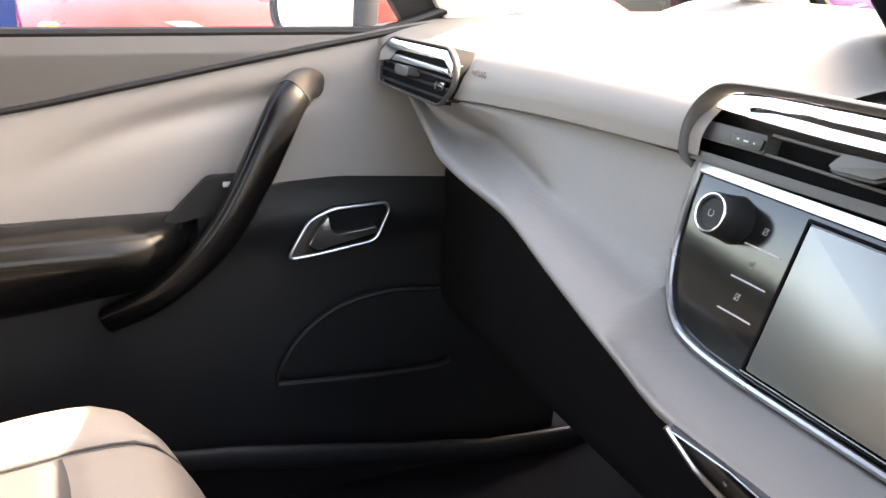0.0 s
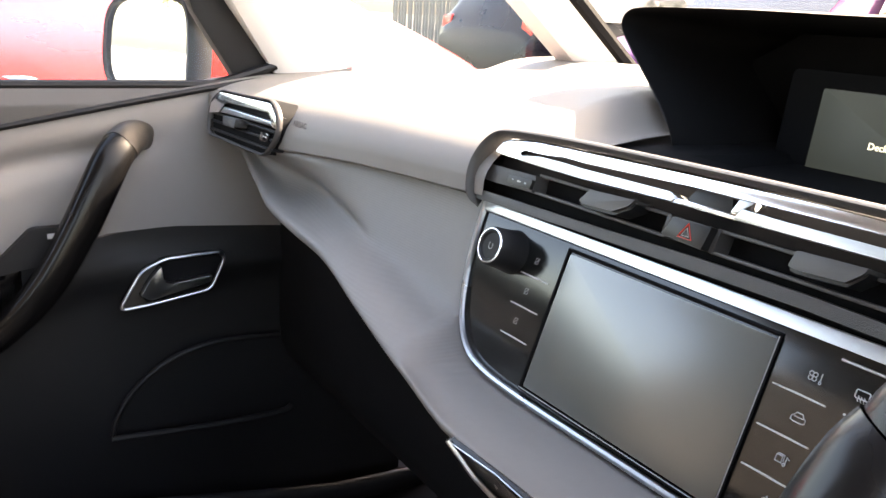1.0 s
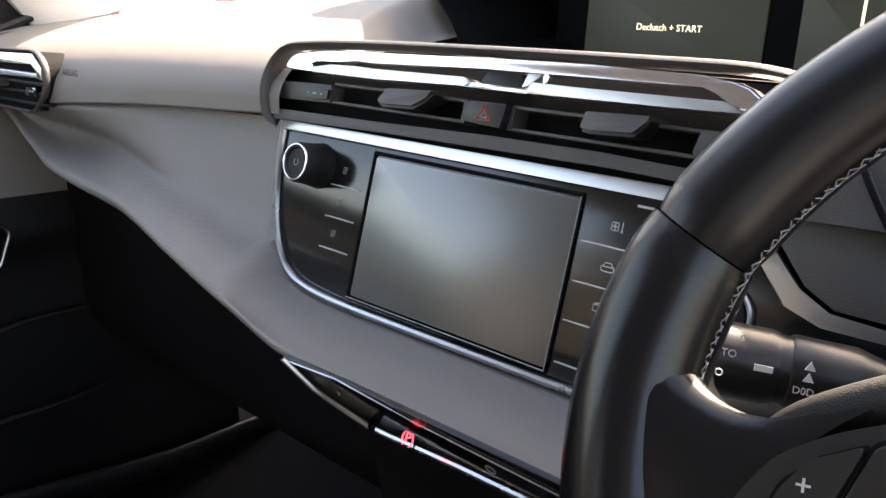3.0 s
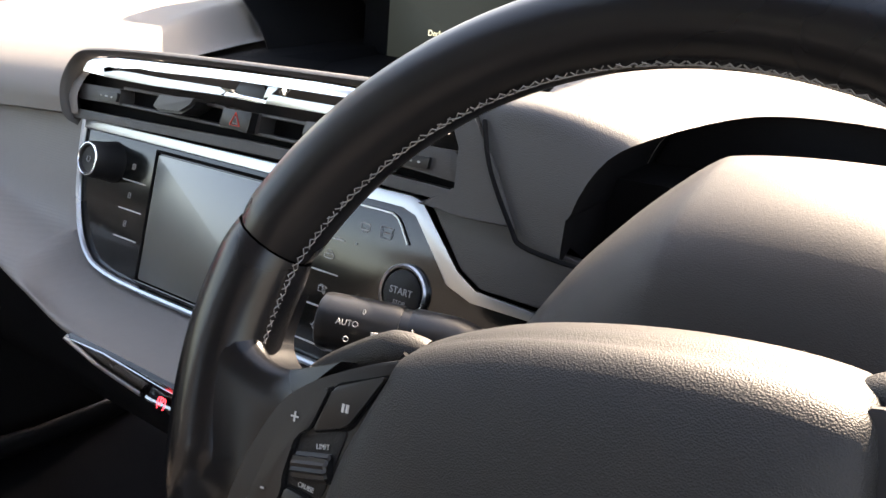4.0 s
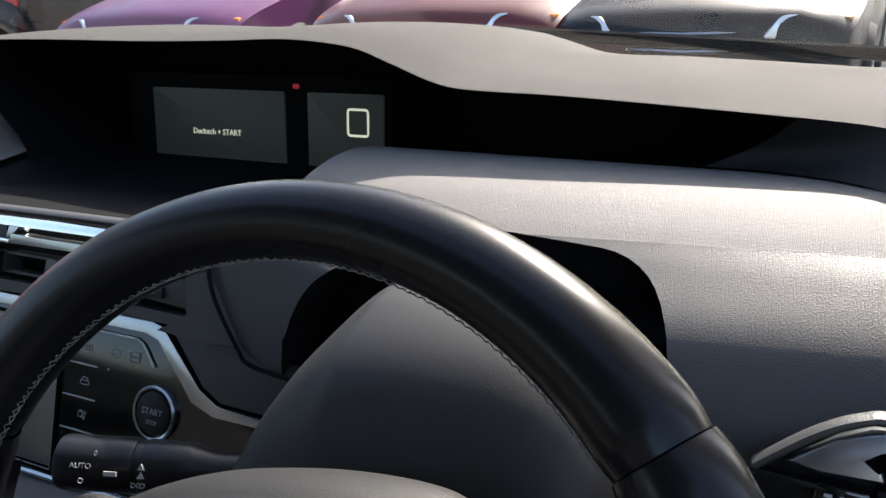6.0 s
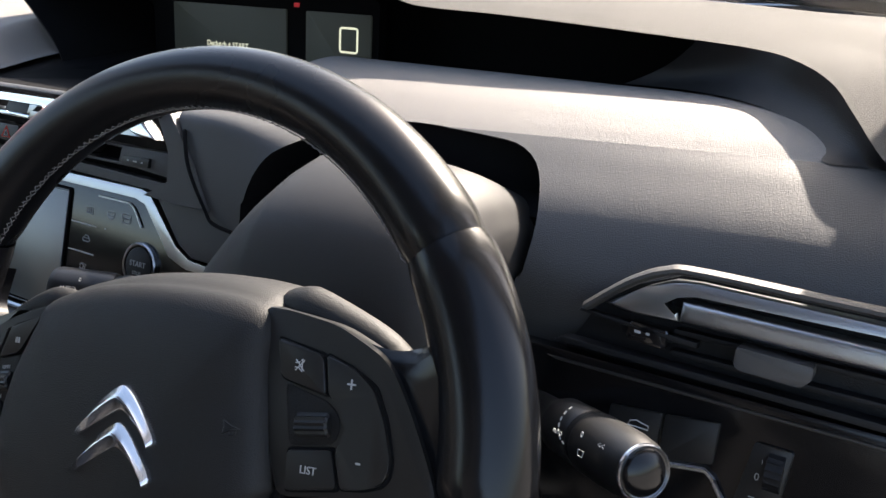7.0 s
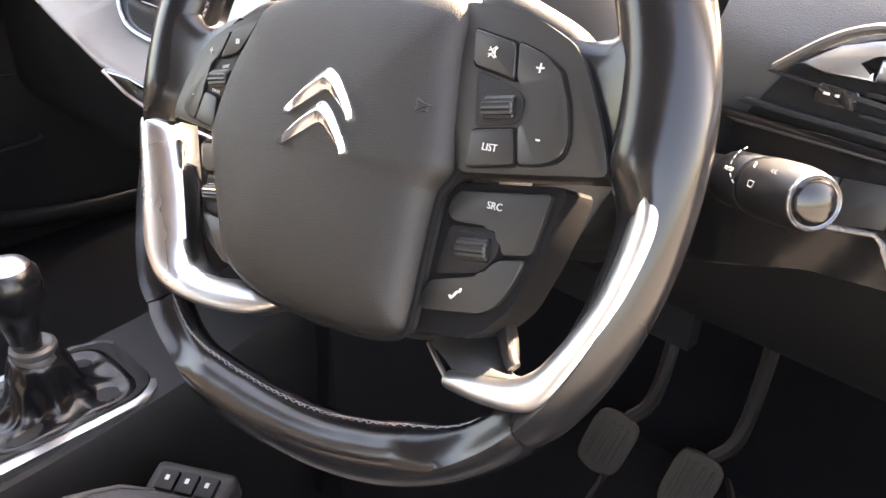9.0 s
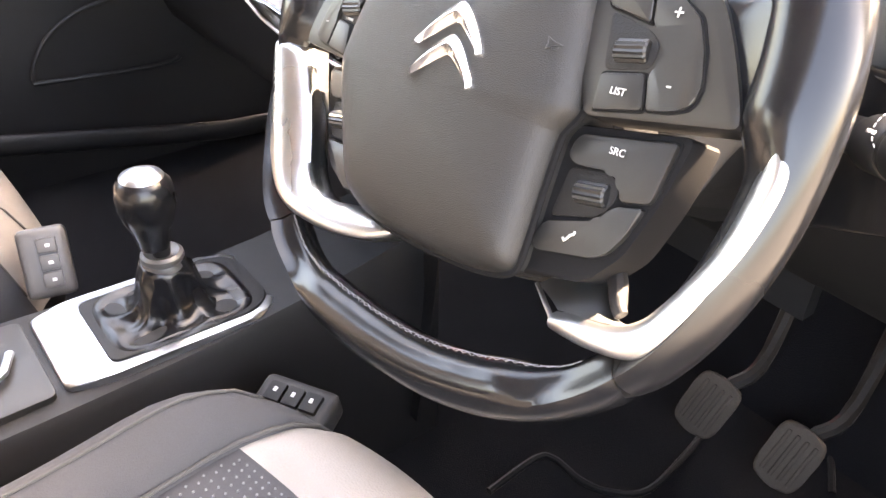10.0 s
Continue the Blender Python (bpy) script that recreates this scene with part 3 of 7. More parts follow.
haz = part("hazard_button", prism(rounded([(-0.0105, -0.0055), (0.0180, -0.0068), (0.0202, 0.0065), (-0.0068, 0.0062)], 0.001), vm, 0.014, 0.0012, top=0.003), SWITCH, vent, "dark hazard button with a red triangle")
for k in (1.0, 0.55):
    tri_pts = [vm @ Vector((0.0055 + x * k * 0.95, -0.0008 + (y + 0.0015) * k * 0.95, 0.0033)) for x, y in ((-0.0050, -0.0045), (0.0050, -0.0045), (0.0, 0.0042))]
    part("triangle", tube(tri_pts, 0.00045 if k == 1 else 0.0003, 5, True, up=(0, -1, 0.3)), REDP if k == 1 else WHITE, haz)

# ---- middle control panel ----
panel = thing("control_panel", (0, 0.43, 0.89), "gloss black centre control panel with touch screen and chrome surround", "control panel")
pm = plane_at((0, 0.4360, 0.8935), (1, 0, 0), (0, 0.345, 1))
PH = 0.0555
face = [(-0.186, PH), (-0.184, 0.03), (-0.178, -0.004), (-0.168, -0.030), (-0.152, -0.047), (-0.130, -0.054), (-0.09, -0.0565), (0.27, -0.053), (0.30, -0.02), (0.30, 0.013), (0.255, 0.016), (0.205, 0.014), (0.188, 0.022), (0.158, 0.0545), (0.150, PH + 0.001)]
part("fascia", prism(face, pm, 0.01, 0.0006), PANEL, panel, "gloss black face")
rim_l = curve([pm @ Vector((x, y, 0.001)) for x, y in ((-0.186, PH), (-0.1845, 0.03), (-0.1785, -0.004), (-0.168, -0.030), (-0.152, -0.0465), (-0.130, -0.0535), (-0.09, -0.056), (0.0, -0.0555), (0.27, -0.0525))], 60)
part("trim_lower", along(rim_l, lambda i, f: ring(0.0026, 0.0026, 8), up=(0, -1, 0.33)), SATIN, panel, "thin silver surround")
part("trim_upper", prism([(-0.1885, PH + 0.001), (0.150, PH + 0.0030), (0.1600, PH + 0.0005), (0.1895, 0.0240), (0.2040, 0.0165), (0.2560, 0.0155), (0.2560, 0.0108), (0.2020, 0.0105), (0.1845, 0.0160), (0.1560, PH - 0.0065), (0.1450, PH - 0.0035), (-0.1835, PH - 0.006)], pm, 0.006, 0.001, top=0.0025), SATIN, panel, "silver strip stepping down to the column")
part("side_fascia", prism([(0.1615, 0.0590), (0.1915, 0.0262), (0.2055, 0.0190), (0.262, 0.0180), (0.262, 0.0460), (0.232, 0.0485), (0.224, 0.0560), (0.205, 0.0600)], pm, 0.012, 0.0008, top=0.0012), DARK, panel, "dark grey corner panel")
part("touch_screen", prism(rounded([(-0.085, -0.048), (0.071, -0.048), (0.071, 0.0435), (-0.085, 0.0435)], 0.001), pm, 0.004, 0.0005, top=0.0012), SCREEN, panel, "blank grey-green touch screen")
part("screen_frame", tube([pm @ Vector((x, y, 0.0008)) for x, y in ((-0.0875, -0.0503), (0.0725, -0.0503), (0.0725, 0.0460), (-0.0875, 0.0460))], 0.0014, 4, True, up=(0, -1, 0.33)), MATT, panel)
for ln in (((0.0725, -0.0495), (0.0725, 0.0450)), ((-0.0875, -0.0495), (0.0725, -0.0495))):
    part("screen_edge", tube([pm @ Vector((x, y, 0.0024)) for x, y in ln], 0.00035, 4), GREYP, panel)
kn = at(pm, -0.140, 0.0295)
knob = part("volume_knob", lathe([(0.0, 0.021), (0.0090, 0.021), (0.0100, 0.0225), (0.0122, 0.0225), (0.0135, 0.0205), (0.0140, 0.012), (0.0150, 0.004), (0.0158, 0.0), (0.0158, -0.004), (0, -0.004)], kn, 40), BLACK, panel, "black volume knob with a chrome ring")
part("knob_ring", lathe([(0.0112, 0.0224), (0.0116, 0.0230), (0.0122, 0.0229), (0.0125, 0.0222), (0.0118, 0.0218)], kn, 40), CHROME, knob)
part("power_mark", tube([at(kn, 0, 0, 0.0213) @ Vector((0.0022 * math.cos(a), 0.0022 * math.sin(a), 0)) for a in np.linspace(2.1, 7.3, 14)], 0.0003, 4, up=(0, -1, 0.33)), GREYP, knob)


def key(x, y, w=0.0215, symbol="ring", lit=GREYP):
    """A touch key: its rule and its symbol."""
    k = part("key_rule", prism([(x - w / 2, y - 0.0004), (x + w / 2, y - 0.0004), (x + w / 2, y + 0.0003), (x, y + 0.0005), (x - w / 2, y + 0.0003)], pm, 0.0008, top=0.0007), RULE, panel)
    c = at(pm, x + (0.0045 if x > 0 else -0.0030), y + 0.0108, 0.0004) @ Matrix.Scale(0.74, 4)
    U = (0, -1, 0.33)
    bits = []
    if symbol == "fan":
        for a in (45, 135, 225, 315):
            cx, cy = -0.0012 + 0.0020 * math.cos(radians(a)), 0.0020 * math.sin(radians(a))
            bits.append(tube([c @ Vector((cx + 0.0015 * math.cos(b), cy + 0.0015 * math.sin(b), 0)) for b in np.linspace(0, 5.8, 9)], 0.00025, 4, True, up=U))
        bits.append(tube([c @ Vector((0.0045, y2, 0)) for y2 in (-0.0015, 0.0036)], 0.0003, 4, up=U))
        bits.append(tube([c @ Vector((0.0045 + 0.0009 * math.cos(b), -0.0027 + 0.0009 * math.sin(b), 0)) for b in np.linspace(0, 5.5, 7)], 0.00025, 4, True, up=U))
    elif symbol == "car":
        bits.append(tube([c @ Vector((a, b, 0)) for a, b in ((-0.005, -0.002), (-0.005, 0.0005), (-0.0035, 0.0012), (-0.0022, 0.0034), (0.0022, 0.0034), (0.0035, 0.0012), (0.005, 0.0005), (0.005, -0.002), (0.003, -0.0028), (-0.003, -0.0028))], 0.0003, 4, True, up=U))
        bits.append(tube([c @ Vector((a, b, 0)) for a, b in ((-0.0035, 0.0006), (0.0035, 0.0006))], 0.00025, 4, up=U))
    elif symbol == "note":
        bits.append(tube([c @ Vector((a, b, 0)) for a, b in ((-0.0045, -0.0022), (0.0, -0.0022), (0.0, 0.0022), (-0.0045, 0.0022))], 0.0003, 4, True, up=U))
        bits.append(tube([c @ Vector((a, b, 0)) for a, b in ((-0.0035, 0.0032), (0.0012, 0.0032), (0.0012, -0.001))], 0.00025, 4, up=U))
        bits.append(tube([c @ Vector((a, b, 0)) for a, b in ((0.0030, -0.0025), (0.0030, 0.003), (0.0050, 0.0015))], 0.0003, 4, up=U))
        bits.append(tube([c @ Vector((0.0022 + 0.0009 * math.cos(b), -0.0026 + 0.0009 * math.sin(b), 0)) for b in np.linspace(0, 5.5, 7)], 0.00035, 4, True, up=U))
    elif symbol == "compass":
        bits.append(tube([c @ Vector((0.0034 * math.cos(b), 0.0034 * math.sin(b), 0)) for b in np.linspace(0, 5.9, 14)], 0.00028, 4, True, up=U))
        bits.append(tube([c @ Vector((a, b, 0)) for a, b in ((-0.0016, -0.0018), (0.0, 0.0022), (0.0016, -0.0018), (0.0, -0.0008))], 0.00025, 4, True, up=U))
        for b in range(4):
            d = Vector((math.cos(b * math.pi / 2), math.sin(b * math.pi / 2), 0))
            bits.append(tube([c @ (d * 0.0042), c @ (d * 0.0053)], 0.0003, 4, up=U))
    elif symbol == "heat":
        bits.append(tube([c @ Vector((a, b, 0)) for a, b in rounded([(-0.0045, -0.002), (0.0045, -0.002), (0.0045, 0.0032), (-0.0045, 0.0032)], 0.0012, 3)], 0.0003, 4, True, up=U))
        for dx in (-0.002, 0, 0.002):
            bits.append(tube([c @ Vector((dx + 0.0004 * s, -0.004 + 0.0012 * j, 0)) for j, s in enumerate((1, -1, 1, -1))], 0.00025, 4, up=U))
    else:
        bits.append(tube([c @ Vector((a, b, 0)) for a, b in rounded([(-0.002, -0.0026), (0.002, -0.0026), (0.002, 0.0026), (-0.002, 0.0026)], 0.0008, 2)], 0.00025, 4, True, up=U))
        bits.append(tube([c @ Vector((a, b, 0)) for a, b in ((-0.0028, -0.003), (0.0028, 0.003))], 0.00025, 4, up=U))
    part("key_symbol", join(*bits), lit, k)


for y in (0.0195, -0.0020, -0.0234):
    key(-0.1105, y, 0.0285, "tag")
for y, s in ((0.0227, "fan"), (0.0013, "car"), (-0.0200, "note")):
    key(0.0910, y, 0.0288, s, RULE)
key(0.0910, -0.0428, 0.0288, "compass", RULE)
key(0.1150, 0.0230, 0.0010, "heat", RULE)

# keys and start button beside the column
part("key_bezel", along([pm @ Vector((x, y, 0.001)) for x, y in ((0.1050, 0.0460), (0.1380, 0.0460), (0.1425, 0.0440), (0.1460, 0.0405), (0.1530, 0.0310))], lambda i, f: ring(0.0008, 0.0008, 6), up=(0, -1, 0.33)), SATIN, panel)
for x in (0.1360,):
    for dy in (0.0, 0.003):
        part("demist_symbol", tube([at(pm, x, 0.0325 + dy, 0.0006) @ Vector((a, b, 0)) for a, b in rounded([(-0.0035, -0.0016), (0.0035, -0.0016), (0.0045, 0.0018), (-0.0045, 0.0018)], 0.0006, 2)], 0.0003, 4, True, up=(0, -1, 0.33)), GREYP, panel)
sm = at(pm, 0.1570, 0.0040)
start = part("start_button", lathe([(0, 0.0035), (0.0118, 0.0035), (0.0132, 0.0028), (0.0136, 0.0), (0, 0)], sm, 40), BLACK, panel, "round black start button with a silver ring")
part("start_ring", lathe([(0.0142, 0.0), (0.0146, 0.0030), (0.0158, 0.0036), (0.0168, 0.0026), (0.0170, 0.0)], sm, 48), SATIN, start)
letters("start_word", "START", 0.0056, at(sm, 0, 0.001, 0.0038), GREYP, start)
letters("stop_word", "STOP", 0.0036, at(sm, 0, -0.0055, 0.0038), GREYP, start)

# switch row below the roll
low = thing("lower_switch_panel", (0.04, 0.36, 0.82), "gloss black switch row with silver edge and red lamp", "switch panel")
lm = plane_at((0.04, 0.3600, 0.8215), (1, 0, 0), (0, -0.55, 1))
part("face", prism([(-0.1085, 0.0135), (-0.0945, -0.0085), (-0.075, -0.0160), (-0.0545, -0.0222), (-0.030, -0.0210), (0.10, -0.009), (0.10, 0.020), (-0.05, 0.018)], lm, 0.003, 0.0004), GLOSSY, low)
for pts in (((-0.1095, 0.0140), (-0.0955, -0.0088), (-0.0860, -0.0130), (-0.0750, -0.0167), (-0.0555, -0.0228)), ((-0.0490, -0.0235), (-0.0356, -0.0222), (-0.0160, -0.0195)), ((-0.0145, -0.0193), (0.02, -0.0155), (0.10, -0.0100))):
    part("edge_trim", along([lm @ Vector((x, y, 0.001)) for x, y in pts], lambda i, f: ring(0.0022, 0.0022, 8), up=(0, -1, -0.5)), SATIN, low, "silver lower edge")
part("upper_line", tube([lm @ Vector((x, y, 0.0008)) for x, y in ((-0.1065, 0.0125), (-0.058, 0.0200), (0.0, 0.0130), (0.10, 0.0100))], 0.0005, 4), SATIN, low)
letters("brake_lamp", "(P)", 0.0080, plane_at((0.0325, 0.3550, 0.8195), (1, 0, 0), (0, 0.5, 1)), LIT_RED, low)
letters("lock_mark", "P", 0.0060, at(lm, -0.068, 0.000, 0.0004), GREYP, low)
part("round_mark", tube([at(lm, 0.045, 0.0, 0.0005) @ Vector((0.003 * math.cos(b), 0.003 * math.sin(b), 0)) for b in np.linspace(0, 5.9, 12)], 0.0003, 4, True, up=(0, -1, -0.5)), GREYP, low)

# dark under-dash, glove box face and bulkhead
under = thing("under_dash", (0, 0.6, 0.6), "black lower dash and footwell lining in deep shade", "dash lining", kind="structure")
part("glove_face", loft([curve([(x, y_edge(x) + 0.02, z_edge(x) - 0.008), (x, y_edge(x) + 0.075, z_edge(x) - 0.03), (x, 0.50, 0.72), (x, 0.52, 0.60), (x, 0.66, 0.56)], 16) for x in np.linspace(-0.72, -0.06, 24)]), MATT, under)
part("knee_bolster", loft([curve([(x, 0.430, 0.87), (x, 0.438, 0.842), (x, 0.475, 0.785), (x, 0.54, 0.725), (x, 0.68, 0.660)], 16) for x in np.linspace(0.10, 0.76, 12)]), MATT, under)
part("console_face", loft([curve([(x, 0.372, 0.822), (x, 0.40, 0.79), (x, 0.44, 0.70), (x, 0.44, 0.56), (x, 0.42, 0.40)], 16) for x in (-0.09, -0.05, 0.05, 0.12)]), BLACK, under)
part("bulkhead", prism([(-0.78, 0.30), (0.78, 0.30), (0.78, 0.95), (-0.78, 0.95)], plane_at((0, 0.98, 0), (1, 0, 0), (0, 0.35, 1)), 0.02), CARPET, under)


# ---- steering wheel ----
WT, WR = radians(27), radians(9)             # rake of its plane, and how far it is turned to the left
wu, wv = Vector((1, 0, 0)), Vector((0, math.sin(WT), math.cos(WT)))
wm = plane_at((0.357, 0.280, 0.930), wu * math.cos(WR) + wv * math.sin(WR), -wu * math.sin(WR) + wv * math.cos(WR))
wheel = thing("steering_wheel", (0.357, 0.30, 0.92), "black leather steering wheel with satin silver inserts, slightly turned", "steering wheel")


def rim_at(a, phi, grow=0.0):
    """A point of the rim: a round the wheel, phi round its section (0 outer, 90 to the driver, 180 inner)."""
    c, s = math.cos(a), math.sin(a)
    e = 2.0 if s > 0 else 2.35
    k = (abs(c) ** e + abs(s) ** e) ** (-1 / e)
    ru, rv = 0.1600, (0.1515 if s > 0 else 0.1550)
    out = Vector((c / ru, s / rv, 0)).normalized()
    d = math.degrees(a) % 360
    d = d - 360 if d > 180 else d
    d = d if abs(d) <= 90 else math.copysign(180, d) - d + 8.7      # the corners sit lower on the left
    q = lerp(d, (-70, 0), (-56, 1), (-30, 1), (-10, 0))
    centre = Vector((ru * k * c, rv * k * s, 0.0)) + out * 0.003 * q
    centre.x += lerp(math.degrees(a) % 360, (148, 0), (165, 0.005), (180, 0.0115), (195, 0.015), (210, 0.011), (222, 0.004), (235, 0))
    grip = math.exp(-((math.degrees(a) % 180 - 90) / 60) ** 2)
    rw = 0.0188 - 0.0048 * grip + grow
    slim = ease((d + 62) / 14) * ease((-1 - d + (9 if c < 0 else 0)) / 10)
    if math.cos(phi) < 0:                    # the rim is slimmer inside where the silver inserts lie
        rw += (0.0085 + 0.001 * q - rw) * slim
    else:
        rw -= 0.003 * q + (0.007 * slim if c < 0 else 0)
    rt = (0.0165 - 0.0015 * grip) * (1 - 0.55 * slim * ease((0.6 - math.cos(phi)) / 0.9) * ease(math.sin(phi) * 3)) + grow
    p = centre + out * rw * math.cos(phi) + Vector((0, 0, 1)) * rt * math.sin(phi)
    return wm @ p


def rim_piece(a0, a1, p0=0, p1=360, grow=0.0, n=40, m=22, pinch=True):
    rows = []
    for i in range(n):
        f = i / (n - 1)
        g = grow - (0.0012 * (max(0, 1 - f * (n - 1) / 1.5) + max(0, 1 - (1 - f) * (n - 1) / 1.5)) if pinch else 0)
        rows.append([rim_at(radians(a0 + (a1 - a0) * f), radians(p0 + (p1 - p0) * j / (m if p1 - p0 >= 360 else m - 1)), g) for j in range(m)])
    return loft(rows, close_v=p1 - p0 >= 360)


part("rim_top", rim_piece(31.2, 148.8, n=70), LEATHER, wheel, "smooth black leather top of the rim")
part("rim_grip", rim_piece(31.0, -41.0, n=40, grow=0.0008), LEATHER, wheel, "worn black leather grip")
part("rim_grip", rim_piece(149.0, 227.5, n=40, grow=0.0008), LEATHER, wheel, "worn black leather grip")
part("rim_bottom", rim_piece(227.8, 318.7, n=60), LEATHER, wheel, "black leather lower rim")


def insert(sx):
    """The silver insert: down the inside of the rim, round its corner and in under the hub."""
    if sx < 0:
        return silver([(-0.1600, -0.0205, 0.0110), (-0.1552, -0.0357, 0.0110), (-0.1475, -0.0573, 0.0105), (-0.1383, -0.0800, 0.0105), (-0.1330, -0.0900, 0.0105), (-0.1255, -0.1000, 0.0105), (-0.1150, -0.1085, 0.0105), (-0.1010, -0.1132, 0.0105), (-0.0850, -0.1148, 0.0100), (-0.0672, -0.1152, 0.0080), (-0.0450, -0.1128, 0.0040), (-0.0300, -0.1072, -0.001), (-0.0190, -0.1003, -0.006)],
                      [(-0.1345, -0.0215, 0.003), (-0.1275, -0.0350, 0.003), (-0.1195, -0.0510, 0.003), (-0.1125, -0.0660, 0.003), (-0.1060, -0.0810, 0.003), (-0.1025, -0.0880, 0.003), (-0.0975, -0.0935, 0.003), (-0.0915, -0.0970, 0.0025), (-0.0850, -0.0988, 0.002), (-0.0750, -0.0996, 0.000), (-0.0600, -0.0974, -0.004), (-0.0430, -0.0970, -0.008), (-0.0240, -0.0985, -0.013)], 0.0068)
    return silver([(0.1672, -0.0120, 0.0120), (0.1705, -0.0190, 0.0128), (0.1713, -0.0270, 0.0130), (0.1692, -0.0400, 0.0130), (0.1650, -0.0550, 0.0130), (0.1588, -0.0711, 0.0130), (0.1518, -0.0852, 0.0130), (0.1455, -0.0965, 0.0128), (0.1400, -0.1022, 0.0125), (0.1300, -0.1056, 0.0118), (0.1142, -0.1078, 0.0095), (0.1030, -0.1084, 0.0065), (0.0920, -0.1088, 0.0025)],
                  [(0.1560, -0.0128, 0.006), (0.1566, -0.0190, 0.006), (0.1566, -0.0255, 0.006), (0.1552, -0.0385, 0.006), (0.1515, -0.0550, 0.006), (0.1442, -0.0704, 0.006), (0.1355, -0.0850, 0.006), (0.1308, -0.0900, 0.006), (0.1265, -0.0930, 0.0065), (0.1195, -0.0958, 0.0065), (0.1090, -0.0976, 0.0060), (0.1000, -0.0988, 0.0045), (0.0905, -0.1010, 0.0010)], 0.0050)


def silver(o, i, bulge):
    """A rounded strip between the lines o and i."""
    n = 72
    o, i = curve(o, n), curve(i, n)
    rows = []
    for k in range(n):
        f = k / (n - 1)
        end = 0.004 * max(0.0, 1 - f * 30)
        a, b = o[k], i[k]
        row = [a + Vector((0, 0, -0.010)), a + Vector((0, 0, -0.002))]
        row += [a.lerp(b, t) + Vector((0, 0, bulge * (1 - abs(1 - 2 * t) ** 2.2) ** 0.75 - end)) for t in (0.015, 0.05, 0.10, 0.17, 0.25, 0.34, 0.43, 0.52, 0.61, 0.70, 0.79, 0.87, 0.94, 1.0)]
        row += [b.lerp(a, 0.02) + Vector((0, 0, -0.004)), b.lerp(a, 0.06) + Vector((0, 0, -0.012)), b.lerp(a, 0.25) + Vector((0, 0, -0.020))]
        rows.append([wm @ p for p in row])
    return loft(rows)


def spoke_web():
    """The sloping silver face behind the lip of the lower spoke."""
    lip = curve([(0.1308, -0.0896, 0.0035), (0.1255, -0.0938, 0.0050), (0.1180, -0.0958, 0.0055), (0.1090, -0.0974, 0.0055), (0.1000, -0.0986, 0.0040), (0.0905, -0.1006, 0.0005)], 30)
    foot = curve([(0.1290, -0.0912, -0.0020), (0.1225, -0.0943, -0.0050), (0.1165, -0.0955, -0.0078), (0.1115, -0.0935, -0.0100), (0.1060, -0.0880, -0.0130), (0.0980, -0.0830, -0.0145), (0.0830, -0.0850, -0.0120), (0.0682, -0.0958, -0.0100)], 30)
    return loft([[wm @ (a.lerp(b, t) + Vector((0, 0, -0.0012 * math.sin(math.pi * t)))) for t in (j / 8 for j in range(9))] for a, b in zip(lip, foot)])


part("rim_insert", insert(1), SATIN, wheel, "satin silver insert and lower spoke")
part("rim_insert", insert(-1), SATIN, wheel, "satin silver insert and lower spoke")
part("spoke_web", spoke_web(), SATIN, wheel, "sloping silver face of the lower spoke")
part("spoke_neck", along(curve([wm @ Vector(p) for p in ((0.0960, -0.0720, -0.016), (0.1045, -0.0800, -0.013), (0.1105, -0.0865, -0.009), (0.1140, -0.0905, -0.0065), (0.1165, -0.0925, -0.006))], 16), lambda i, f: ring(0.0052 - 0.0022 * f, 0.0060 - 0.0030 * f, 10)), BLACK, wheel, "black strut behind the lower spoke")
part("spoke_edge", tube([wm @ Vector(p) for p in ((0.0912, -0.1060, 0.0018), (0.0800, -0.1010, -0.0035), (0.0680, -0.0960, -0.0100))], 0.0013, 8), SATIN, wheel)


def dome(outline, top, drop, m=wm, rings=9, back=0.03):
    """A cushion: the outline's middle at top, falling by drop to its rounded edge."""
    cx = sum(p[0] for p in outline) / len(outline)
    cy = sum(p[1] for p in outline) / len(outline)
    rows = [[m @ Vector((x, y, top - drop + w)) for x, y in outline] for w in (-back, -0.004)]
    for k in range(rings):
        f = 1 - k / (rings - 1) * 0.98
        edge = 0.0035 * max(0.0, 1 - (1 - f) * 12)
        rows.append([m @ Vector((cx + (x - cx) * f, cy + (y - cy) * f, top - drop * f ** 2.6 - edge)) for x, y in outline])
    return loft(rows, close_v=True)


pad_o = curve([(x, y, 0) for x, y in ((-0.0590, 0.0462), (-0.030, 0.0542), (0.008, 0.0572), (0.0433, 0.0560), (0.0650, 0.0515), (0.0695, 0.0420), (0.0701, 0.0265), (0.0738, 0.003), (0.0763, -0.0150), (0.0755, -0.0205), (0.0710, -0.0275), (0.0695, -0.0330), (0.0690, -0.0574), (0.0690, -0.0790), (0.0670, -0.0912), (0.0520, -0.0968), (0.0240, -0.0990), (0.0, -0.0990), (-0.0195, -0.0978), (-0.0351, -0.0950), (-0.0473, -0.0898), (-0.0564, -0.0820), (-0.0700, -0.0575), (-0.0780, -0.0415), (-0.0850, -0.0250), (-0.0855, -0.0190), (-0.0838, -0.0100), (-0.0812, 0.0020), (-0.0775, 0.0135), (-0.0722, 0.0245), (-0.0662, 0.0360))], 150, True)
pad_o = [(p.x, p.y) for p in pad_o]


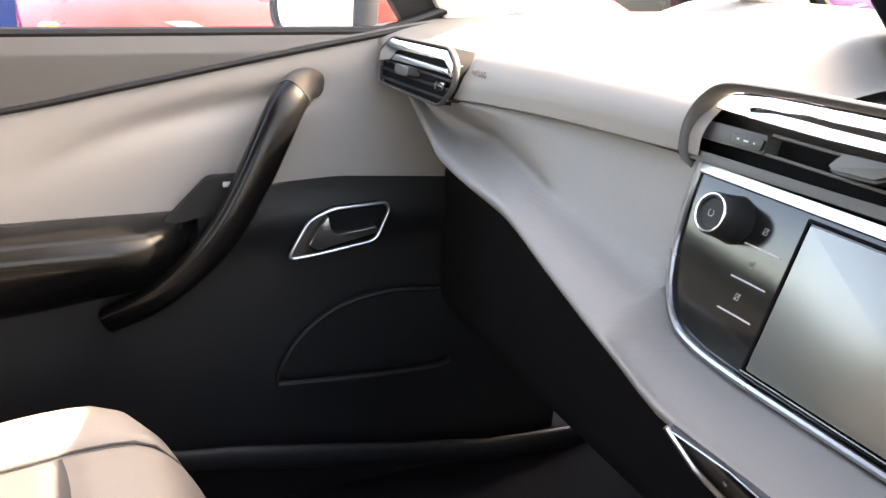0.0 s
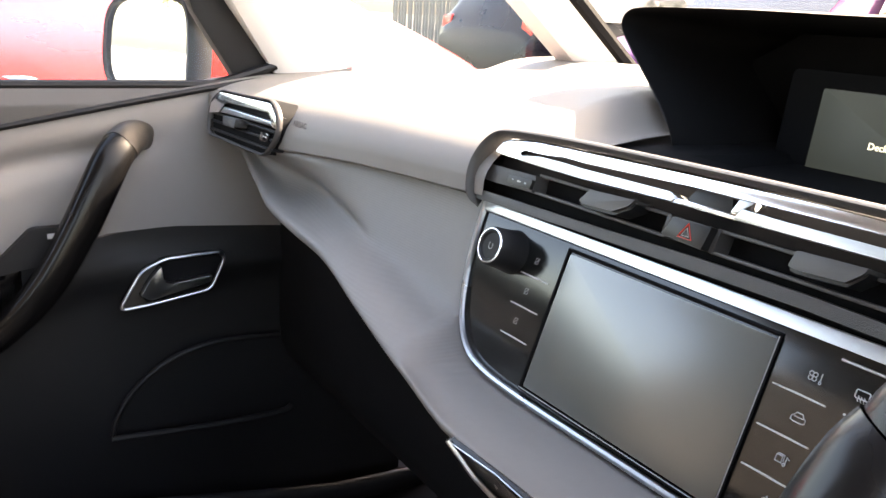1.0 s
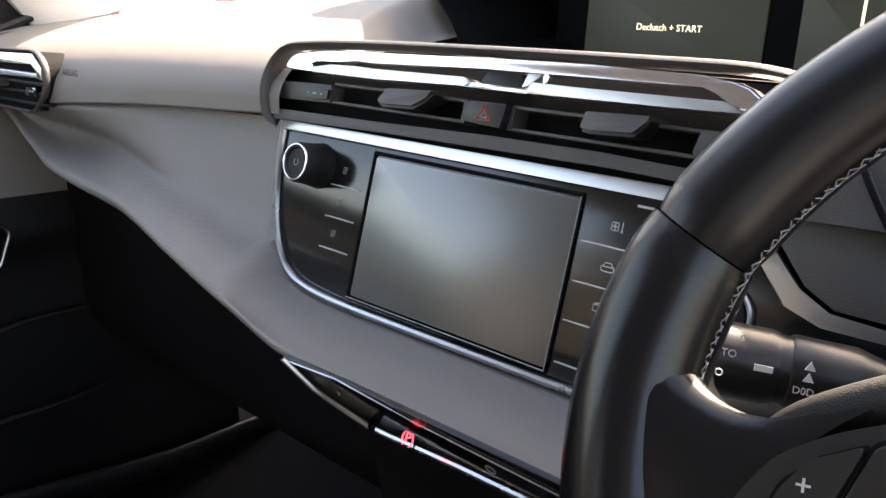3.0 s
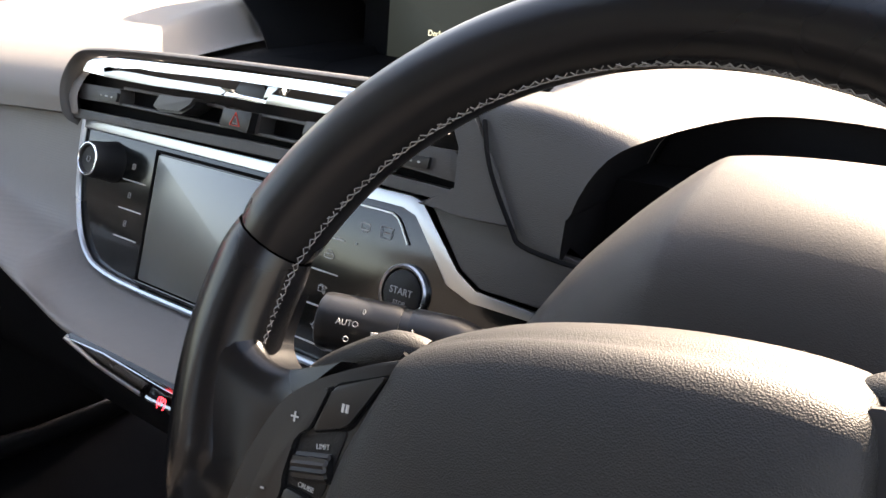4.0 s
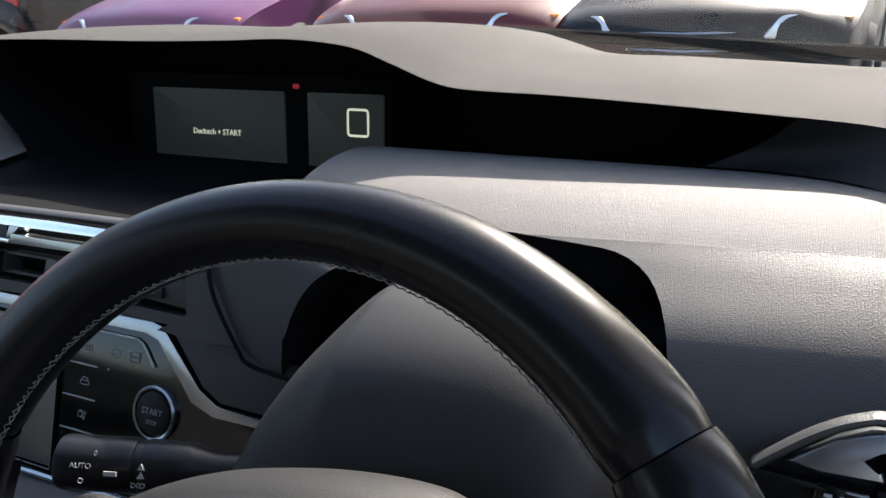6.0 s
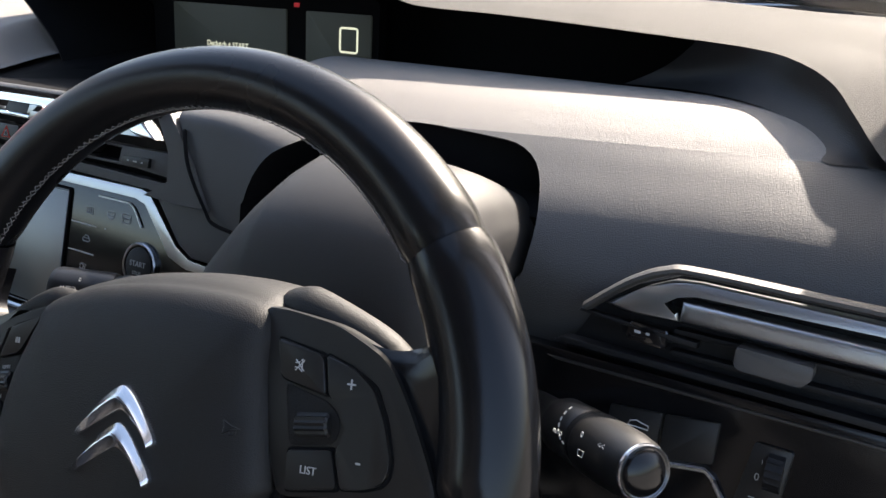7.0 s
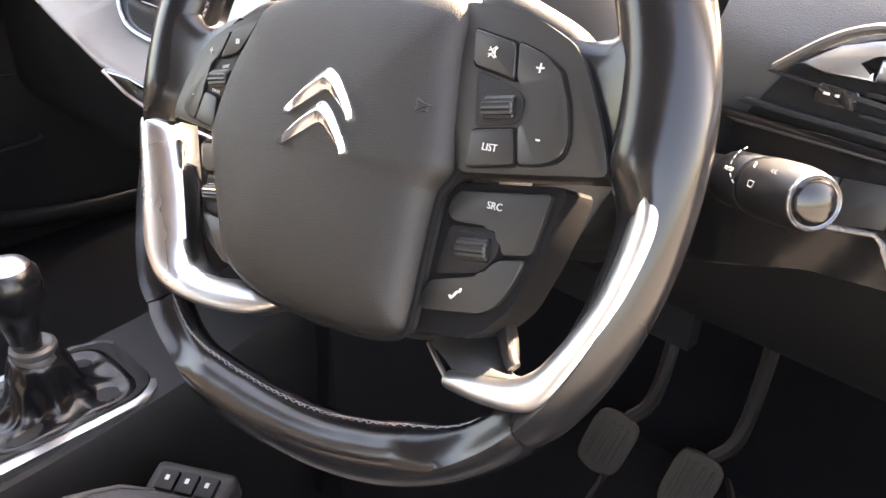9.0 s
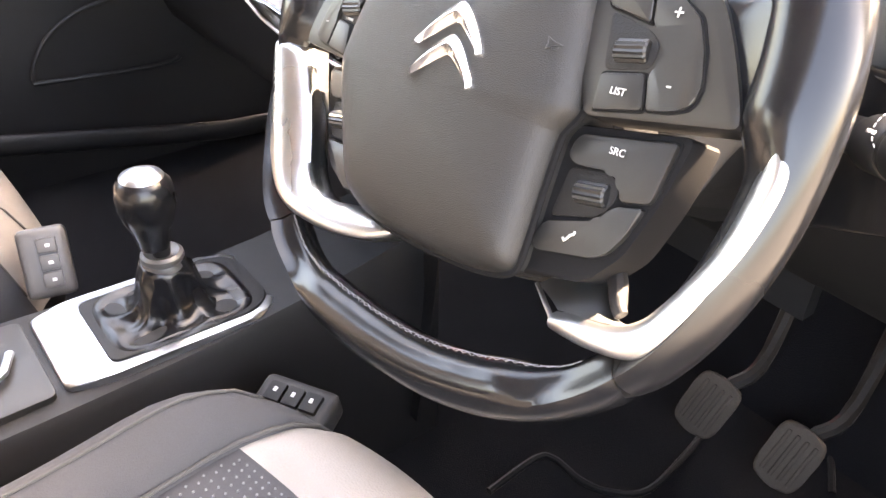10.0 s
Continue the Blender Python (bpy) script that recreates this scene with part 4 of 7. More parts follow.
def pad_skin(outline, top, drop):
    """The airbag cover: nearly flat in front, its rim rounded, its upper edge rolling back over the hub."""
    cx = sum(p[0] for p in outline) / len(outline)
    cy = sum(p[1] for p in outline) / len(outline)
    rows = []
    for s, w in ((1.00, -0.052), (1.115, -0.044), (1.13, -0.034), (1.128, -0.026), (1.115, -0.0185), (1.09, -0.0115), (1.062, -0.0066), (1.032, -0.0030)):
        rows.append([wm @ Vector((x + (0.0012 if x > cx else -0.0012) * (w < -0.004 and y < 0.03), y * (1 + (s - 1) * ease(y / 0.035)), top - drop + w)) for x, y in outline])
    for f in (1.0, 0.995, 0.985, 0.97, 0.95, 0.925, 0.90, 0.86, 0.80, 0.72, 0.60, 0.45, 0.30, 0.15, 0.0004):
        rows.append([wm @ Vector((cx + (x - cx) * f, cy + (y - cy) * f, top - drop * (0.42 * f ** 2.2 + 0.30 * f ** 8 + 0.28 * f ** 40))) for x, y in outline])
    return loft(rows, close_v=True)


part("airbag_pad", pad_skin(pad_o, 0.0285, 0.018), PADMAT, wheel, "grained dark grey airbag cover")
part("pad_joint", tube([wm @ Vector((x * 1.012, y * 1.006, 0.0085)) for x, y in pad_o if y < 0.045], 0.0017, 6, up=(0.013, -0.9, 0.45)), MATT, wheel)
part("hub_body", dome([(x * 1.06, y * 1.0 - 0.001) for x, y in pad_o], -0.010, 0.004), BLACK, wheel)


def chevron(dy):
    """A pointed chrome arrow with a ridge along its middle."""
    o = curve([(-0.0127, -0.0086, 0), (-0.0105, -0.0030, 0), (-0.0008, 0.0079, 0), (0.0062, 0.0130, 0), (0.0098, 0.0147, 0), (0.0132, 0.0136, 0), (0.0190, 0.0090, 0), (0.0262, 0.0008, 0), (0.0302, -0.0050, 0), (0.0295, -0.0080, 0)], 46)
    i = curve([(-0.0124, -0.0088, 0), (-0.0090, -0.0060, 0), (0.0000, -0.0008, 0), (0.0062, 0.0030, 0), (0.0098, 0.0044, 0), (0.0128, 0.0036, 0), (0.0190, -0.0004, 0), (0.0245, -0.0046, 0), (0.0282, -0.0076, 0), (0.0292, -0.0081, 0)], 46)
    rows = []
    for a, b in zip(o, i):
        a, b = a + Vector((0, dy, 0)), b + Vector((0, dy, 0))
        rows.append([wm @ (a.lerp(b, t) + Vector((0, 0, w))) for t, w in ((0, 0.0255), (0, 0.0288), (0.06, 0.0296), (0.30, 0.0304), (0.42, 0.0318), (0.50, 0.0320), (0.58, 0.0312), (0.85, 0.0292), (0.96, 0.0288), (1, 0.0280), (1, 0.0255))])
    return loft(rows)


part("emblem_chevron", chevron(0.0), CHROME, wheel, "chrome chevron")
part("emblem_chevron", chevron(-0.0149), CHROME, wheel, "chrome chevron")
for x, y, s in ((-0.0553, 0.0021, 1), (0.0640, 0.0045, -1)):
    hmk = at(wm, x, y, 0.0236)
    part("horn_mark", join(*[tube([hmk @ Vector((a * s, b, 0)) for a, b in ln], 0.00028, 4, up=(0, -0.9, 0.45)) for ln in (((-0.0045, 0.0), (0.0, 0.0008), (0.0042, 0.0026)), ((-0.0045, 0.0), (0.0, -0.0008), (0.0042, -0.0026)), ((0.0042, 0.0026), (0.0036, 0.0), (0.0042, -0.0026)), ((-0.0028, 0.0004), (-0.0022, -0.0024), (0.0006, -0.0026), (0.0012, -0.0010)))]), SWITCH, wheel, "small raised horn symbol")
letters("airbag_mark", "AIRBAG", 0.0046, at(wm, 0.0148, -0.0757, 0.0206), SWITCH, wheel)


def gap(outline, par, top):
    """The dark joint round a key."""
    cx, cy = sum(p[0] for p in outline) / len(outline), sum(p[1] for p in outline) / len(outline)
    part("key_gap", prism([(x + math.copysign(0.0009, x - cx), y + math.copysign(0.0009, y - cy)) for x, y in outline], wm, 0.002, 0.0, top=top), MATT, par)


def side(sx):
    """The switch plate, its keys and the upper spoke of one side; sx 1 is the right."""
    def narrow(x):
        return x if sx > 0 or x < 0.078 else 0.078 + (x - 0.078) * 0.84
    rows = []
    edge = curve([(x, y, w) if sx > 0 else (-min(narrow(x) + 0.02 * max(0, y - 0.039) / 0.029, x - 0.004), y - 0.0075, w) for x, y, w in ((0.092, 0.0475, 0.0095), (0.108, 0.0430, 0.0085), (0.120, 0.0398, 0.0065), (0.130, 0.0395, 0.0045), (0.1365, 0.0425, 0.0025), (0.1395, 0.0490, 0.001), (0.1395, 0.0580, 0.0)  , (0.1370, 0.0680, 0.0))], 17)
    for k in range(27):
        f = max(0, k - 2) / 24
        if sx > 0:
            inner = wm @ Vector((lerp(f, (0, 0.092), (0.15, 0.110), (0.3, 0.1250), (0.65, 0.1375), (1, 0.1500)), lerp(f, (0, 0.0475), (0.15, 0.0395), (0.3, 0.0295), (0.65, 0.0113), (1, -0.0150)), 0.0095))
        else:
            inner = wm @ Vector((-lerp(f, (0, 0.0890), (0.15, 0.1010), (0.3, 0.1095), (0.65, 0.1190), (1, 0.1265)), lerp(f, (0, 0.0380), (0.15, 0.0300), (0.3, 0.0215), (0.65, 0.0060), (1, -0.0190)), 0.0095))
        g = min(1.0, f / 0.42)
        g = g * g * (3 - 2 * g)
        a = lerp(f, (0, 25.0), (0.35, 17.0), (1, -6.5))
        aa, ph = radians(a if sx > 0 else 180 - a), 168 - 78 * g
        outer = rim_at(aa, radians(ph), 0.0003)
        near = rim_at(aa, radians(ph + 34), 0.0006) if g > 0.5 else rim_at(aa, radians(ph + 34 * g * 2), 0.0006)
        first = inner.lerp(near, 0.45) + wm.to_3x3() @ Vector((0, 0, -0.0015))
        back = wm.to_3x3() @ Vector((0, -0.001, -0.018 if k == 0 else (-0.004 if k == 1 else 0)))
        row = []
        for j in range(17):
            t = j / 16
            p = inner * (1 - t) ** 3 + first * 3 * t * (1 - t) ** 2 + near * 3 * t * t * (1 - t) + outer * t ** 3
            row.append((wm @ edge[j]).lerp(p, g) + back)
        rows.append(row)
    part("spoke_leather", loft(rows), LEATHER, wheel, "black leather upper spoke")
    low, thick = (0.0, 0.0105) if sx > 0 else (0.0065, 0.0075)
    part("plate_shoulder", along(curve([wm @ Vector((sx * narrow(x), y, w)) for x, y, w in ((0.064, 0.0515 - low, -0.005), (0.074, 0.0515 - low, -0.003), (0.0885, 0.0478 - low, -0.003), (0.110, 0.0395 - low, -0.004), (0.1225, 0.0305 - low, -0.005))], 24), lambda i, f: ring(thick * (0.7 + f if f < 0.3 else 1.0 - 0.45 * (f - 0.3)), thick * 0.92 * (0.7 + f if f < 0.3 else 1.0 - 0.45 * (f - 0.3)), 14), up=wm.to_3x3() @ Vector((0, 0, 1))), PADMAT, wheel, "rolled upper edge of the spoke")
    if sx > 0:
        plate_o = [(0.064, 0.0525), (0.0825, 0.0500), (0.1001, 0.0468), (0.1120, 0.0415), (0.1207, 0.0372), (0.1271, 0.0312), (0.1346, 0.0190), (0.1428, 0.0030), (0.1490, -0.0113), (0.079, -0.0200), (0.068, 0.010)]
        keys = [[(0.0742, 0.0400), (0.0962, 0.0350), (0.0994, 0.0203), (0.0776, 0.0255)],
                [(0.0975, 0.0358), (0.1108, 0.0314), (0.1197, 0.0252), (0.1254, 0.0140), (0.1292, 0.0015), (0.1285, -0.0048), (0.1255, -0.0083), (0.1186, -0.0106), (0.1092, -0.0122), (0.1056, 0.0021), (0.1092, 0.0062), (0.1091, 0.0125), (0.1055, 0.0178), (0.1008, 0.0200)],
                [(0.0838, -0.0014), (0.1040, 0.0016), (0.1078, -0.0124), (0.0846, -0.0165)]]
        well = [(0.0790, 0.0235), (0.1000, 0.0180), (0.1058, 0.0130), (0.1052, 0.0055), (0.1025, 0.0030), (0.0835, 0.0000)]
        wheel_c, low_top = (0.0946, 0.0091), 0.0035
        low_o = [(0.0690, -0.0235), (0.1285, -0.0165), (0.1225, -0.0450), (0.1140, -0.0691), (0.1000, -0.0850), (0.0640, -0.0925), (0.0700, -0.0560)]
        low_keys = [[(0.0772, -0.0270), (0.1236, -0.0200), (0.1200, -0.0460), (0.1056, -0.0488), (0.1038, -0.0415), (0.0976, -0.0380), (0.0801, -0.0394), (0.0742, -0.0368)],
                    [(0.0730, -0.0664), (0.0986, -0.0590), (0.1042, -0.0512), (0.1182, -0.0478), (0.1132, -0.0622), (0.1080, -0.0700), (0.1015, -0.0738), (0.0726, -0.0792), (0.0700, -0.0762)]]
        low_well = [(0.0760, -0.0412), (0.0970, -0.0390), (0.1022, -0.0425), (0.1030, -0.0490), (0.0975, -0.0575), (0.0735, -0.0635)]
        low_c = (0.0915, -0.0490)
    else:
        plate_o = [(-0.0560, 0.0450), (-0.0765, 0.0390), (-0.0936, 0.0325), (-0.1063, 0.0250), (-0.1136, 0.0151), (-0.1203, 0.0023), (-0.1245, -0.0104), (-0.1265, -0.0190), (-0.0830, -0.0238), (-0.070, 0.010)]
        keys = [[(-0.0648, 0.0375), (-0.0845, 0.0312), (-0.0908, 0.0160), (-0.0770, 0.0198)],
                [(-0.0865, 0.0308), (-0.0985, 0.0252), (-0.1044, 0.0171), (-0.1096, 0.0031), (-0.1148, -0.0111), (-0.1136, -0.0152), (-0.1032, -0.0184), (-0.0998, -0.0035), (-0.1004, -0.0007), (-0.0974, 0.0140), (-0.0926, 0.0158)],
                [(-0.0984, -0.0030), (-0.0868, -0.0050), (-0.0850, -0.0212), (-0.1020, -0.0184)]]
        well = [(-0.0770, 0.0190), (-0.0910, 0.0148), (-0.0962, 0.0135), (-0.0994, 0.0000), (-0.0975, -0.0022), (-0.0840, -0.0046)]
        wheel_c, low_top = (-0.0885, 0.0050), -0.0060
        low_o = [(-0.0780, -0.0240), (-0.1220, -0.0272), (-0.1140, -0.0500), (-0.1095, -0.0615), (-0.0970, -0.0825), (-0.0750, -0.0950), (-0.0540, -0.0930), (-0.0620, -0.0600)]
        low_keys = [[(-0.0830, -0.0285), (-0.1175, -0.0300), (-0.1110, -0.0446), (-0.0800, -0.0440)],
                    [(-0.0790, -0.0690), (-0.1030, -0.0680), (-0.0945, -0.0815), (-0.0745, -0.0920), (-0.0640, -0.0880)]]
        low_well = [(-0.0800, -0.0460), (-0.1085, -0.0468), (-0.1075, -0.0590), (-0.1030, -0.0665), (-0.0780, -0.0670)]
        low_c = (-0.0975, -0.0560)
    grooves = [((k * math.pi / 14), 0.0048 + 0.0003 * (-1) ** k) for k in range(28)]
    plate = part("switch_plate", prism(rounded(plate_o, 0.005, 3), wm, 0.022, 0.003, top=0.0125), SWITCH, wheel, "black switch plate")
    for k_ in keys:
        k_ = rounded(k_, 0.0022, 3)
        gap(k_, plate, 0.0128)
        part("key", prism(k_, wm, 0.004, 0.0009, top=0.0146), SWITCH, plate)
    part("key_well", prism(rounded(well, 0.003, 3), wm, 0.003, 0.0004, top=0.0129), BLACK, plate)
    part("scroll_wheel", along([wm @ Vector((wheel_c[0] + d, wheel_c[1] + 0.12 * d, 0.0122)) for d in (-0.0075, -0.0068, 0.0068, 0.0075)], lambda i, f: [(r * (0.8 if f in (0, 1) else 1) * math.cos(a), r * (0.8 if f in (0, 1) else 1) * math.sin(a)) for a, r in grooves], up=(0, -0.9, 0.45)), SWITCH, plate, "ribbed scroll wheel")
    low_p = part("lower_switch_plate", prism(rounded(low_o, 0.005, 3), wm, 0.022, 0.003, top=low_top), MATT, wheel, "black lower switch plate")
    for k_ in low_keys:
        k_ = rounded(k_, 0.003, 3)
        gap(k_, low_p, low_top + 0.0003)
        part("key", prism(k_, wm, 0.004, 0.0012, top=low_top + 0.0032), SWITCH, low_p)
    part("key_well", prism(rounded(low_well, 0.003, 3), wm, 0.003, 0.0004, top=low_top + 0.0006), BLACK, low_p)
    part("scroll_wheel", along([wm @ Vector((low_c[0] + d, low_c[1] + 0.12 * d, low_top + 0.0008)) for d in (-0.0078, -0.0070, 0.0070, 0.0078)], lambda i, f: [(r * (0.8 if f in (0, 1) else 1) * math.cos(a), r * (0.8 if f in (0, 1) else 1) * math.sin(a)) for a, r in grooves], up=(0, -0.9, 0.45)), SWITCH, low_p, "ribbed scroll wheel")
    return plate, low_p


pr, lr = side(1)
pl, ll = side(-1)
letters("plus", "+", 0.0080, at(wm, 0.1105, 0.0255, 0.0150), WHITE, pr)
letters("minus", "-", 0.0080, at(wm, 0.1165, -0.0010, 0.0150), WHITE, pr)
letters("list_word", "LIST", 0.0042, at(wm, 0.0950, -0.0075, 0.0150), WHITE, pr)
part("mute_symbol", join(*[tube([at(wm, 0.0865, 0.0305, 0.0150) @ Vector((a, b, 0)) for a, b in ln], 0.0003, 4, up=(0, -0.9, 0.45)) for ln in (((-0.002, -0.002), (0.002, 0.002)), ((-0.002, 0.002), (0.002, -0.002)), ((-0.0022, 0.0008), (-0.0005, 0.001), (0.001, 0.0024), (0.001, -0.0024), (-0.0005, -0.001), (-0.0022, -0.0008)))]), WHITE, pr)
letters("source_word", "SRC", 0.0044, at(wm, 0.0985, -0.0300, 0.0073), WHITE, lr)
part("phone_symbol", tube(curve([at(wm, 0.0885, -0.0685, 0.0070) @ Vector(p) for p in ((-0.0028, -0.0014, 0), (-0.0018, -0.0024, 0), (-0.0006, -0.0012, 0), (0.0008, 0.0008, 0), (0.0022, 0.0012, 0), (0.0022, 0.0026, 0))], 10), 0.0006, 5, up=(0, -0.9, 0.45)), WHITE, lr)
letters("plus", "+", 0.0070, at(wm, -0.0987, 0.0189, 0.0150), WHITE, pl)
letters("minus", "-", 0.0070, at(wm, -0.1075, -0.0050, 0.0150), GREYP, pl)
part("pause_symbol", join(box((-0.0793, 0.0253, 0.0149), (0.0009, 0.0026, 0.0005), 0, wm), box((-0.0776, 0.0253, 0.0149), (0.0009, 0.0026, 0.0005), 0, wm)), WHITE, pl)
letters("limit_word", "LIMIT", 0.0024, at(wm, -0.0862, 0.0118, 0.0132, 8), WHITE, pl)
letters("cruise_word", "CRUISE", 0.0022, at(wm, -0.0905, -0.0018, 0.0132, -6), WHITE, pl)
part("phone_symbol", tube([at(wm, -0.0990, -0.0360, -0.0024) @ Vector(p) for p in ((-0.0006, -0.0022, 0), (0.0004, 0.0, 0), (0.0, 0.0022, 0))], 0.0005, 5, up=(0, -0.9, 0.45)), WHITE, ll)


def stitching(a0, a1, n, phi):
    """Crossed lacing on the inside of the rim."""
    bits = []
    for i in range(n):
        a = a0 + (a1 - a0) * i / n
        b = a0 + (a1 - a0) * (i + 1) / n
        for p, q in ((-4, 4), (4, -4)):
            j = random.uniform(-0.22, 0.22) * (b - a)
            bits.append(tube([rim_at(radians(a + j), radians(phi + p * random.uniform(0.8, 1.25)), 0.0004), rim_at(radians(0.5 * (a + b)), radians(phi), 0.0010), rim_at(radians(b + j), radians(phi + q * random.uniform(0.8, 1.25)), 0.0004)], 0.00024, 4))
    return join(*bits)


part("stitching", stitching(33, 163, 84, 171), THREAD, wheel, "grey cross stitching along the inner rim")
part("stitching", stitching(226, 313, 46, 158), THREAD, wheel, "grey cross stitching along the inner rim")
part("stitching", stitching(163.5, 171, 6, 150), THREAD, wheel, "grey cross stitching along the inner rim")

# ---- column shroud and stalks ----
shroud = thing("column_shroud", (XC, 0.40, 0.93), "dark grey grained steering column shroud", "steering column")
sh = [(-0.116, 0.895), (-0.110, 0.910), (-0.096, 0.933), (-0.078, 0.958), (-0.055, 0.982), (-0.034, 1.000), (-0.022, 1.0045), (0.005, 1.0075), (0.040, 1.0080), (0.060, 1.0045), (0.074, 0.996), (0.083, 0.985), (0.0895, 0.970), (0.0905, 0.935), (0.088, 0.900), (0.055, 0.875), (-0.055, 0.875)]
sh = curve([(a, b, 0) for a, b in sh], 90, True)
rows = []
for y, s, dz in ((0.52, 0.96, -0.030), (0.480, 0.985, -0.012), (0.460, 0.995, -0.004), (0.440, 1.0, 0.0), (0.420, 1.0, -0.003), (0.402, 0.995, -0.008), (0.388, 0.985, -0.0145), (0.377, 0.97, -0.023), (0.368, 0.95, -0.034), (0.360, 0.92, -0.047), (0.352, 0.87, -0.060), (0.345, 0.78, -0.070), (0.340, 0.55, -0.074), (0.339, 0.02, -0.074)):
    rows.append([Vector((XC + p.x * s, y, 0.905 + (p.y - 0.905) * s + dz * (1 if p.y > 0.9 else 0))) for p in sh])
part("upper_shell", loft(rows, close_v=True), COLUMN, shroud)
part("column_tube", lathe([(0, 0.0), (0.05, 0.0), (0.055, 0.03), (0.055, 0.24), (0, 0.24)], plane_at((XC, 0.315, 0.912), (1, 0, 0), (0, 0.45, 0.89)) @ Matrix.Rotation(math.pi, 4, "X"), 24), BLACK, shroud)
part("lower_shell", loft([[Vector((XC + a * s, y, z0 + b * s)) for a, b in ((-0.075, 0.0), (-0.070, -0.035), (-0.045, -0.060), (0.045, -0.060), (0.070, -0.035), (0.075, 0.0), (0.04, 0.02), (-0.04, 0.02))] for y, s, z0 in ((0.335, 0.65, 0.885), (0.36, 0.9, 0.885), (0.42, 1.0, 0.875), (0.52, 1.0, 0.835))], close_v=True, caps=True), BLACK, shroud)


def stalk(name, p0, p1, label, cap):
    """A column stalk of stepped barrels from root p0 to tip p1."""
    ob = thing(name, p0, label, "stalk")
    a, b = Vector(p0), Vector(p1)
    d = b - a
    m = d.to_track_quat("Z", "Y").to_matrix().to_4x4()
    m.translation = a
    ln = d.length
    part("arm", lathe([(0, 0), (0.0090, 0), (0.0097, 0.33 * ln), (0.0127, 0.42 * ln), (0, 0.42 * ln)], m, 24), SWITCH, ob)
    part("barrel", lathe([(0, 0.42 * ln), (0.0127, 0.42 * ln), (0.0135, 0.44 * ln), (0.0139, 0.62 * ln), (0.0132, 0.63 * ln), (0, 0.63 * ln)], m, 36), SWITCH, ob)
    part("collar", lathe([(0, 0.63 * ln), (0.0129, 0.63 * ln), (0.0129, 0.665 * ln), (0, 0.665 * ln)], m, 36), SWITCH if not cap else BLACK, ob)
    if not cap:
        part("end_barrel", lathe([(0, 0.665 * ln), (0.0135, 0.665 * ln), (0.0142, 0.69 * ln), (0.0140, 0.95 * ln), (0.0132, 0.985 * ln), (0.0118, 0.995 * ln), (0.0, 1.0 * ln)], m, 36), SWITCH, ob)
        part("end_ring", lathe([(0.0141, 0.955 * ln), (0.0138, 0.972 * ln), (0.0132, 0.988 * ln)], m, 36), SWITCH, ob)
    else:
        part("end_barrel", lathe([(0, 0.665 * ln), (0.0135, 0.665 * ln), (0.0142, 0.685 * ln), (0.0142, 0.80 * ln), (0.0139, 0.89 * ln), (0.0130, 0.955 * ln), (0.0120, 0.985 * ln), (0.0, 0.985 * ln)], m, 36), SWITCH, ob)
        e = part("end_cap", lathe([(0.0, 0.0050), (0.004, 0.0047), (0.0080, 0.0034), (0.0106, 0.0014), (0.0110, 0.0), (0, 0)], m @ Matrix.Translation((0, 0, 0.985 * ln)), 32), GLOSSY, ob, "glossy dark end cap")
        part("cap_ring", lathe([(0.0120, 0.0), (0.0119, 0.0012), (0.0113, 0.0018), (0.0108, 0.0012), (0.0108, 0.0)], m @ Matrix.Translation((0, 0, 0.985 * ln)), 32), CHROME, e)
    return ob, m, ln


lamp_stalk, lsm, lsl = stalk("lamp_stalk", (0.278, 0.412, 0.902), (0.171, 0.3605, 0.9145), "black lighting stalk with white printed symbols", False)
face_l = plane_at((0.1965, 0.3525, 0.9235), (0.107, 0.0515, -0.0125), (0, 0.42, 0.9))
letters("auto_word", "AUTO", 0.0038, at(face_l, 0.0005, 0.0, 0.0012), WHITE, lamp_stalk)
letters("zero_mark", "0", 0.0034, at(face_l, 0.0070, 0.0060, -0.0004), WHITE, lamp_stalk)
part("band_mark", box((0.0152, -0.0030, 0.0012), (0.0062, 0.0022, 0.0008), 0, face_l), WHITE, lamp_stalk)
part("bulb_symbol", tube([at(face_l, 0.0010, -0.0072, 0.0006) @ Vector((0.0012 * math.cos(b), 0.0012 * math.sin(b), 0)) for b in np.linspace(0, 5.6, 8)], 0.0003, 4, True, up=(0, -0.9, 0.4)), WHITE, lamp_stalk)
letters("fog_marks", "D0D", 0.0036, at(face_l, 0.0290, -0.0080, 0.0010), WHITE, lamp_stalk)
for y0 in (-0.0045, -0.0005):
    part("arrow_up", prism([(0.0282, y0), (0.0318, y0), (0.0300, y0 + 0.0032)], face_l, 0.0008, top=0.0014), WHITE, lamp_stalk)
wipe, wsm, wsl = stalk("wiper_stalk", (0.462, 0.430, 0.890), (0.5535, 0.354, 0.9265), "black wiper stalk with white printed symbols and a chrome-ringed end", True)
face_w = plane_at((0.528, 0.3560, 0.9300), (0.0915, -0.060, 0.028), (0, 0.42, 0.9))
letters("zero_mark", "0", 0.0036, at(face_w, -0.003, 0.0030, 0.0016), WHITE, wipe)
letters("auto_word", "AUTO", 0.0026, at(face_w, -0.0215, -0.0015, 0.0008), WHITE, wipe)
for k in range(7):
    a = radians(-48 + 16 * k)
    part("arc_mark", box((0, 0, 0), (0.0005, 0.0019, 0.0005), 0, at(face_w, -0.0245 + 0.0020 * math.cos(a), 0.0015 + 0.0105 * math.sin(a), -0.0140 + 0.0140 * math.cos(a)) @ Matrix.Rotation(-a, 4, "X")), WHITE, wipe)
